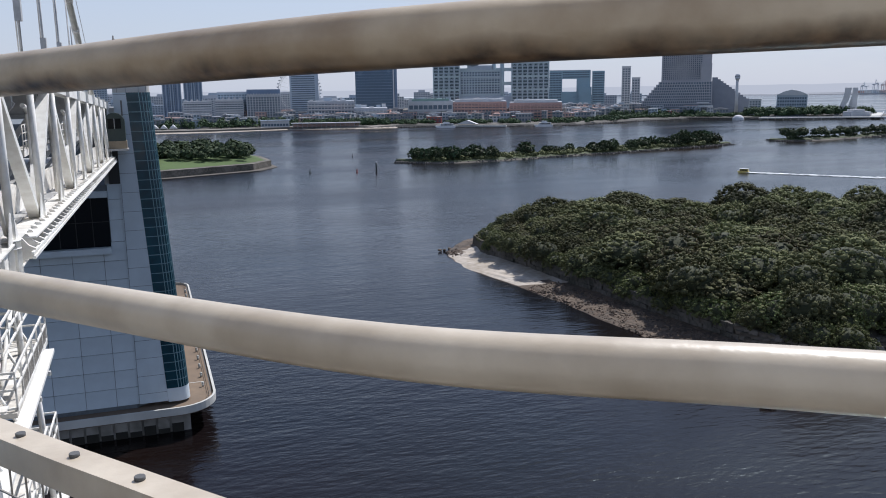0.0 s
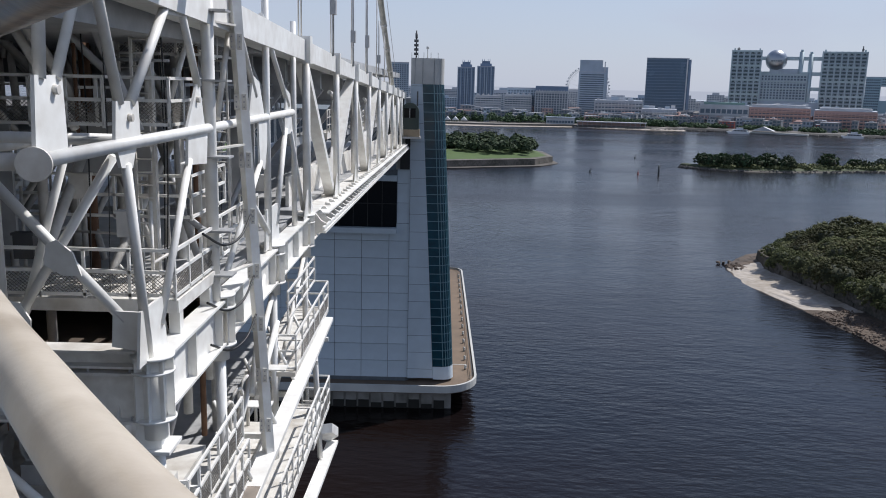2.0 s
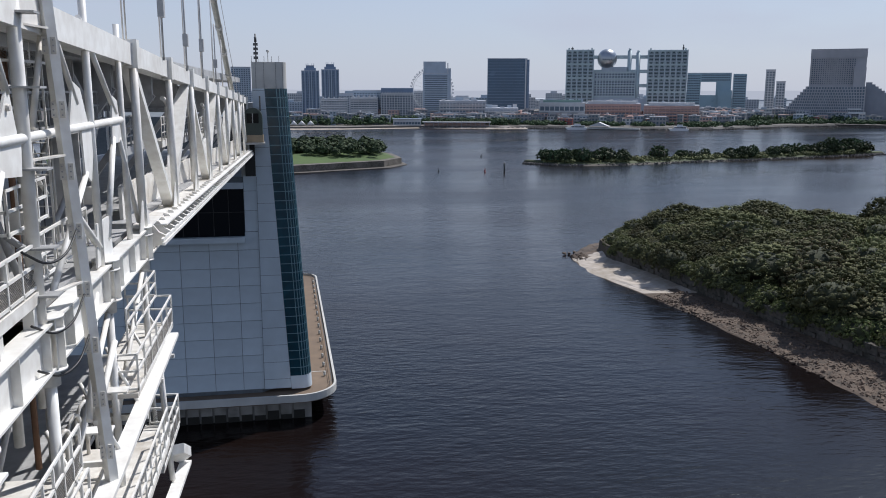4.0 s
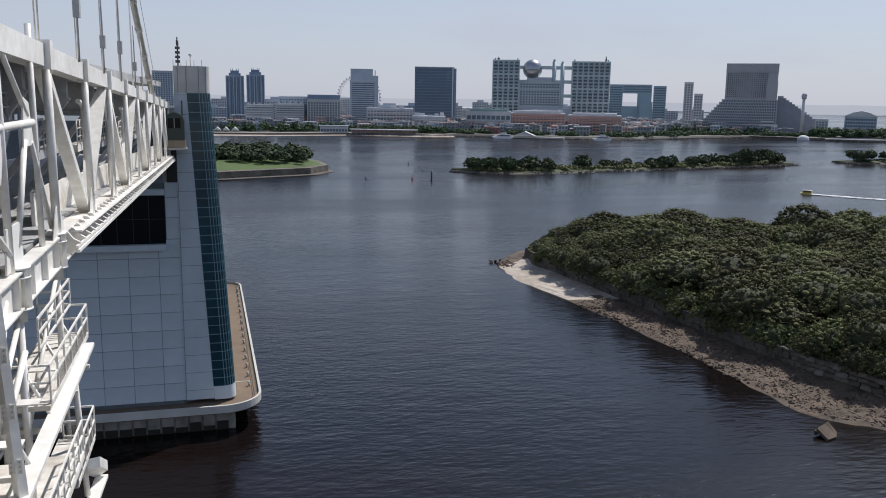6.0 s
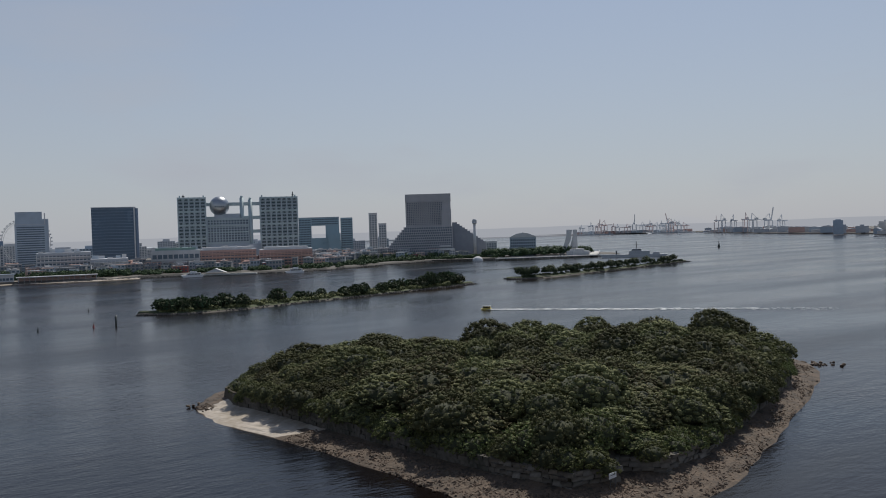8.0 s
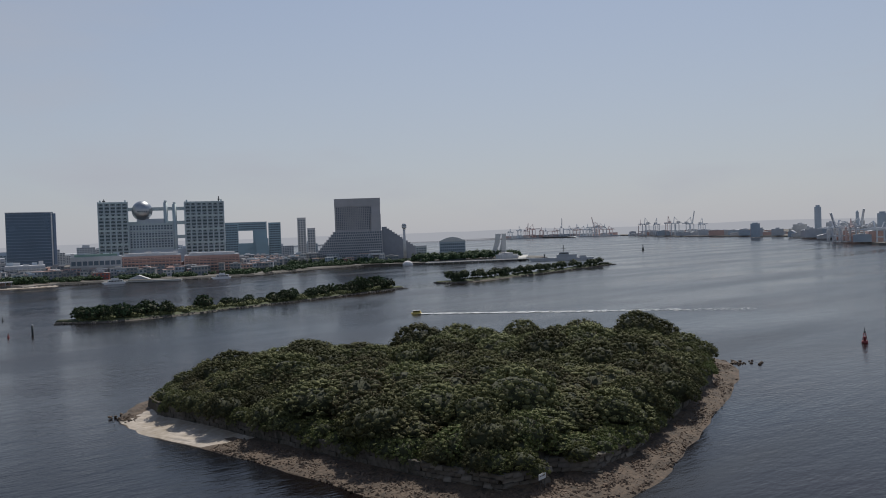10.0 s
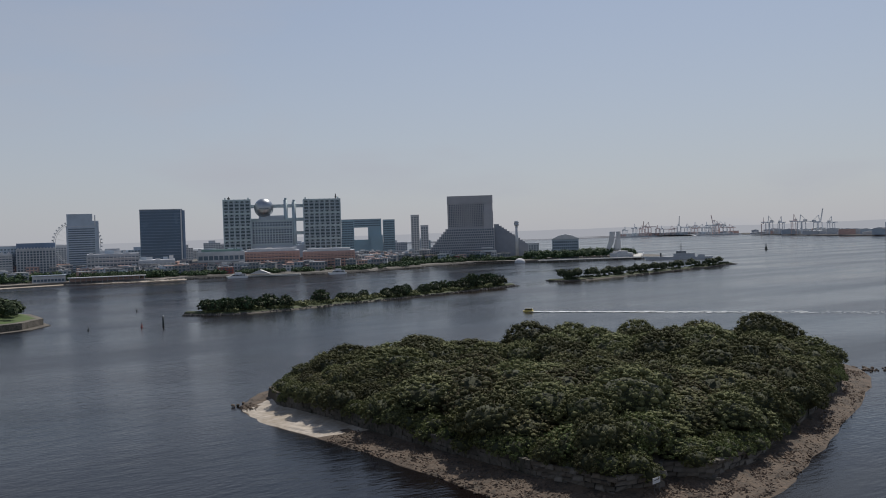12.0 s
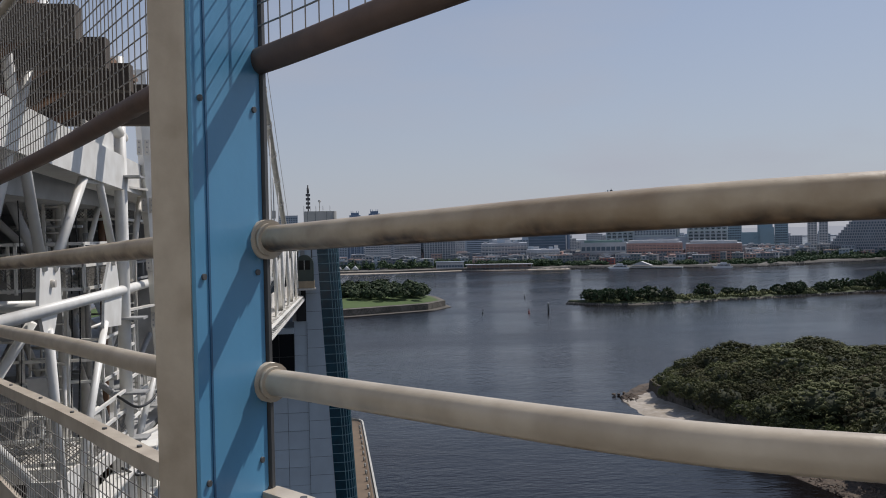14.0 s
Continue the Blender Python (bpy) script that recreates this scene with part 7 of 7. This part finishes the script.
def low_city():
    rnd = random.Random(13)
    for i in range(300):
        x = rnd.uniform(-40, 830) if i < 170 else rnd.uniform(195, 640)
        edge = np.interp(x, [-120, 60, 165, 340, 520, 640, 750, 860], [1085, 1052, 1075, 1045, 965, 1025, 1050, 975])
        y = edge + rnd.uniform(45, 150)
        if 520 < x < 700:
            y += 15
        w, h = rnd.uniform(6, 22), rnd.uniform(4, 10) + (y - edge) * 0.07
        b = thing("low_building", rnd.choice(("small pale building on the waterfront", "small grey building on the waterfront")), "building", (x, y, 2.9), seen(x, y) + rnd.uniform(-15, 15), group="low waterfront buildings")
        mat = rnd.choice((PALE, GREY_B, DIM, WARM, GREY_BLUE, DIM, DIM, DIM, AWNING if h < 9 else DIM))
        built("wall", mat, lambda bm: box(bm, -w / 2, w / 2, 0, 10, 0, h), b)
        built("glazing", GLAZED, lambda bm: grid_windows(bm, -w / 2, w / 2, 1, h, max(2, int(w / 4)), max(1, int(h / 4)), .6, .5, 0), b, kind="stuff")
        built("roof", rnd.choice((GREY_B, DIM, DIM, WARM)), lambda bm: box(bm, -w / 2 - .4, w / 2 + .4, -.4, 10.4, h, h + .5), b)
        if rnd.random() < 0.5:
            built("rooftop_unit", rnd.choice((PALE, DIM, GREY_BLUE)), lambda bm: box(bm, -w / 5, w / 6, 2, 6, h + .5, h + rnd.uniform(1.4, 3.2)), b)
    # waterfront woods
    spots = []
    for i in range(1900):
        x = rnd.uniform(-120, 860) if i < 900 else rnd.uniform(190, 860)
        edge = np.interp(x, [-120, 60, 165, 340, 520, 640, 750, 860], [1085, 1052, 1075, 1045, 965, 1025, 1050, 975])
        y = edge + rnd.uniform(18, 66) + (12 if x < 200 else -12 * rnd.random())
        if x > 300 and noise.noise(Vector((x * 0.045, y * 0.03, 4))) < -0.02:
            continue
        spots.append((x, y, 2.5, rnd.uniform(3, 5), rnd.uniform(4, 11) * (0.68 if x > 300 else 1)))
    far_wood("waterfront_trees", spots, "dark green trees along the city waterfront", 41, quads=46)
    spots = []
    for i in range(430):
        t, v = rnd.random(), rnd.random()
        x, y = 840 + 150 * t, 975 + 80 * v - 30 * t
        spots.append((x, y, 2.5, rnd.uniform(4, 6.5), rnd.uniform(9, 16)))
    for i in range(160):
        x = rnd.uniform(-120, 190)
        spots.append((x, 1105 + rnd.uniform(0, 45), 3, rnd.uniform(4, 6), rnd.uniform(9, 14)))
    for i in range(240):
        x = rnd.uniform(560, 800)
        spots.append((x, 1085 + rnd.uniform(0, 90), 3, rnd.uniform(4, 6), rnd.uniform(8, 13)))
    far_wood("park_trees", spots, "dense green park trees by the museum", 42, quads=46)
    # distant low ridge of city behind
    for i in range(70):
        x = rnd.uniform(-400, 1000)
        y = rnd.uniform(1500, 2200)
        w, h = rnd.uniform(30, 90), rnd.uniform(18, 40)
        b = thing("far_building", "hazy low building behind the waterfront", "building", (x, y, 3), seen(x, y), group="buildings behind the waterfront")
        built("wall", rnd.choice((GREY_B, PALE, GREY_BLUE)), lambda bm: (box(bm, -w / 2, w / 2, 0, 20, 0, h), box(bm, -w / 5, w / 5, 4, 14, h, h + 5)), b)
        built("glazing", GLAZED, lambda bm: grid_windows(bm, -w / 2, w / 2, 3, h, int(w / 5), int(h / 4), .6, .5, 0), b, kind="stuff")


low_city()


def beach():
    bm = bmesh.new()
    line = [(-140, 1083), (-60, 1066), (0, 1049), (60, 1046), (120, 1060), (165, 1070), (250, 1045), (300, 1040)]
    lo = [bm.verts.new((x, y - 4, -0.6)) for x, y in line]
    mid = [bm.verts.new((x, y + 8, 1.2)) for x, y in line]
    hi = [bm.verts.new((x, y + 30 - 3 * i, 3.2)) for i, (x, y) in enumerate(line)]
    for a, b in ((lo, mid), (mid, hi)):
        for i in range(len(line) - 1):
            bm.faces.new((a[i], a[i + 1], b[i + 1], b[i]))
    tagged(part("ground_sand_beach", bm, SAND), "long pale sand beach below the park", "beach", kind="structure")
    h = thing("beach_house", "long low pale beach pavilion", "building", (150, 1084, 3), seen(150, 1084))
    built("wall", PALE, lambda bm: box(bm, -18, 18, 0, 10, 0, 8), h)
    built("glazing", GLAZED, lambda bm: grid_windows(bm, -17, 17, 1, 5, 9, 1, .8, .7, 0), h, kind="stuff")
    built("roof", GREY_BLUE, lambda bm: box(bm, -19, 19, -1, 11, 8, 9), h)
    s = thing("station_hall", "long white canopied pavilion at the water's edge", "building", (212, 1066, 2), seen(212, 1066))
    built("roof", PALE, lambda bm: box(bm, -44, 44, -2, 8, 5, 6), s)
    for x in range(-42, 43, 6):
        built("post", GREY_B, lambda bm: box(bm, x, x + .6, -1.5, -.9, 0, 5), s)
    built("wall", WARM, lambda bm: box(bm, -42, 42, 6, 7.5, 0, 5), s)
    canvas = material("white_canvas", (0.8, 0.79, 0.75), 0.8)
    for x in (-4, 5, 15, 26):
        tent = thing("beach_tent", "white peaked tent on the pale beach", "tent", (x, 1078, 3), group="tents on the beach")
        built("canopy", canvas, lambda bm: tube(bm, (0, 0, 2), (0, 0, 7), 5, 8, 0.2), tent)
        for k in range(4):
            a = k * math.pi / 2
            built("leg", GREY_B, lambda bm: tube(bm, (4 * math.cos(a), 4 * math.sin(a), -1.5), (4 * math.cos(a), 4 * math.sin(a), 2.2), 0.12, 6), tent)
    q = thing("ferry_pier", "low ferry landing stage with pale decks", "pier", (395, 995, 0), seen(395, 995) - 14)
    built("deck", CONCRETE_PALE, lambda bm: box(bm, -58, 34, 0, 7, 0.6, 2.6), q)
    for x in range(-56, 34, 8):
        built("pile", CONCRETE, lambda bm: box(bm, x, x + 1.2, 1, 2, -2, .6), q)
    built("landing_roof", PALE, lambda bm: plate(bm, [(-30, 1, 4), (-4, 1, 4), (-17, 1, 9)], (0, 8, 0)), q)
    g = thing("white_dome_hut", "small white dome at the point", "hut", (775, 975, 1.5))
    def dome(bm):
        bmesh.ops.create_uvsphere(bm, u_segments=14, v_segments=8, radius=7, matrix=Matrix.Diagonal((1.2, 1, .9, 1)))
    built("shell", PALE, dome, g)
    w = thing("ferris_wheel", "far white ferris wheel standing behind the hotel", "wheel", (266, 1578, 3), seen(266, 1578))
    def rim(bm):
        pts = [(38 * math.cos(t), 0, 46 + 38 * math.sin(t)) for t in np.linspace(0, 2 * math.pi, 49)]
        sweep(bm, pts, 0.55, 6)
        sweep(bm, [(x * .93, 2, 46 + (z - 46) * .93) for x, _, z in pts], 0.35, 5)
    built("wheel", PALE, rim, w)
    for t in np.linspace(0, 2 * math.pi, 24, endpoint=False):
        built("spoke", PALE, lambda bm: tube(bm, (0, 0, 46), (38 * math.cos(t), 0, 46 + 38 * math.sin(t)), 0.18, 4), w)
    built("cabin", PALE, lambda bm: [box(bm, 40 * math.cos(t) - 1.3, 40 * math.cos(t) + 1.3, -1, 1, 45 + 40 * math.sin(t), 47.5 + 40 * math.sin(t)) for t in np.linspace(0, 2 * math.pi, 40, endpoint=False)], w, kind="stuff")
    built("leg", PALE, lambda bm: (tube(bm, (0, 2, 46), (-18, 2, 0), 1.2, 6), tube(bm, (0, 2, 46), (18, 2, 0), 1.2, 6)), w)


beach()


# ---- boats, buoys and marks on the water ----
def water_bus():
    at = (312, 386)
    b = thing("water_bus", "small yellow water bus under way", "boat", (*at, 0), -51)
    b.scale = (0.8, 0.8, 0.8)
    YEL = material("yellow_boat_paint", (0.72, 0.56, 0.16), 0.4, vary=0.1)
    built("hull", YEL, lambda bm: plate(bm, [(-3.8, -1.3, 1.0), (-3.0, -1.3, -0.2), (4, -1.3, -0.2), (4, -1.3, 1.0)], (0, 2.6, 0)), b)
    built("cabin", YEL, lambda bm: box(bm, -2.2, 3.4, -1.1, 1.1, 1.0, 2.6), b)
    built("glazing", DARK_GLASS, lambda bm: grid_windows(bm, -2, 3.2, 1.4, 2.3, 5, 1, .75, 1, -1.05), b, kind="stuff")
    built("roof", PALE, lambda bm: box(bm, -2.5, 3.7, -1.3, 1.3, 2.6, 2.8), b)
    # broken white water behind the boat
    rnd = random.Random(2)
    bm = bmesh.new()
    for i in range(620):
        t = rnd.random() ** 1.5
        d = 3 + 190 * t
        off = rnd.gauss(0, 0.8 + 2.2 * t) + (rnd.choice((-1, 1)) * 3.0 * t)
        s = rnd.uniform(0.35, 1.3) * (1.1 - 0.8 * t)
        m = pose(at[0] + 0.62 * d + 0.78 * off, at[1] - 0.78 * d + 0.62 * off, rnd.uniform(0.03, 0.3), 0, 0, -51 + rnd.uniform(-25, 25))
        box(bm, -s * 1.8, s * 1.8, -s * .8, s * .8, 0, 0.03, m)
    tagged(part("wake_foam", bm, material("white_foam", (0.75, 0.77, 0.78), 0.9)), "broken white foam trailing behind the boat", "wake", kind="stuff")


water_bus()


def buoy(at, s, mat, label):
    b = thing("buoy", label, "buoy", (*at, 0), group="buoys and marks in the channel")
    built("float", mat, lambda bm: tube(bm, (0, 0, -0.4), (0, 0, 1.0 * s), 1.25 * s, 14, 1.1 * s), b)
    def cage(bm):
        for k in range(4):
            a = k * math.pi / 2
            tube(bm, (0.9 * s * math.cos(a), 0.9 * s * math.sin(a), s), (0.35 * s * math.cos(a), 0.35 * s * math.sin(a), 4 * s), 0.1 * s, 6)
        tube(bm, (0, 0, 1 * s), (0, 0, 2.6 * s), 0.55 * s, 10)
    built("cage", mat, cage, b)
    built("lantern", DARK_STEEL, lambda bm: (tube(bm, (0, 0, 4 * s), (0, 0, 4.8 * s), 0.35 * s, 10), tube(bm, (0, 0, 4.8 * s), (0, 0, 6 * s), 0.1 * s, 6)), b)


BUOY_RED = material("faded_red_paint", (0.30, 0.05, 0.05), 0.5, vary=0.3, scale=1)
BUOY_DARK = material("dark_mark_paint", (0.05, 0.06, 0.06), 0.6, vary=0.3, scale=1)
buoy((331, 136), 1.0, BUOY_RED, "dark red navigation buoy afloat")
buoy((87, 492), 0.5, BUOY_DARK, "small dark channel mark")
buoy((114, 486), 0.55, BUOY_RED, "small red channel mark")
buoy((137.6, 599), 0.5, BUOY_DARK, "small dark channel mark")
buoy((200, 602), 0.5, BUOY_DARK, "small dark channel mark")
buoy((1372, 981), 2.2, BUOY_DARK, "far dark channel mark")
pile = thing("mooring_pile", "dark mooring pile with a white top", "pile", (126, 486, 0))
built("shaft", BUOY_DARK, lambda bm: tube(bm, (0, 0, -2), (0, 0, 5.2), 0.55, 10), pile)
built("top", PALE, lambda bm: tube(bm, (0, 0, 5.2), (0, 0, 5.8), 0.4, 10), pile)


def ferry(at, turn, s):
    b = thing("ferry", "white excursion boat at the landing", "boat", (*at, 0), turn, group="boats at the landing")
    WH = material("white_boat_paint", (0.8, 0.8, 0.8), 0.4, vary=0.1)
    built("hull", WH, lambda bm: plate(bm, [(-14 * s, 0, 2.4), (-11 * s, 0, 0), (12 * s, 0, 0), (13 * s, 0, 2.2)], (0, 5 * s, 0)), b)
    built("deckhouse", WH, lambda bm: (box(bm, -7 * s, 10 * s, .6, 4.4 * s, 2.2, 5), box(bm, -3 * s, 5 * s, 1, 4 * s, 5, 7.2)), b)
    built("glazing", DARK_GLASS, lambda bm: grid_windows(bm, -6 * s, 9 * s, 3, 4.3, 9, 1, .7, 1, .55), b, kind="stuff")


ferry((352, 1003), -20, 1.0)
ferry((468, 960), -25, 0.9)
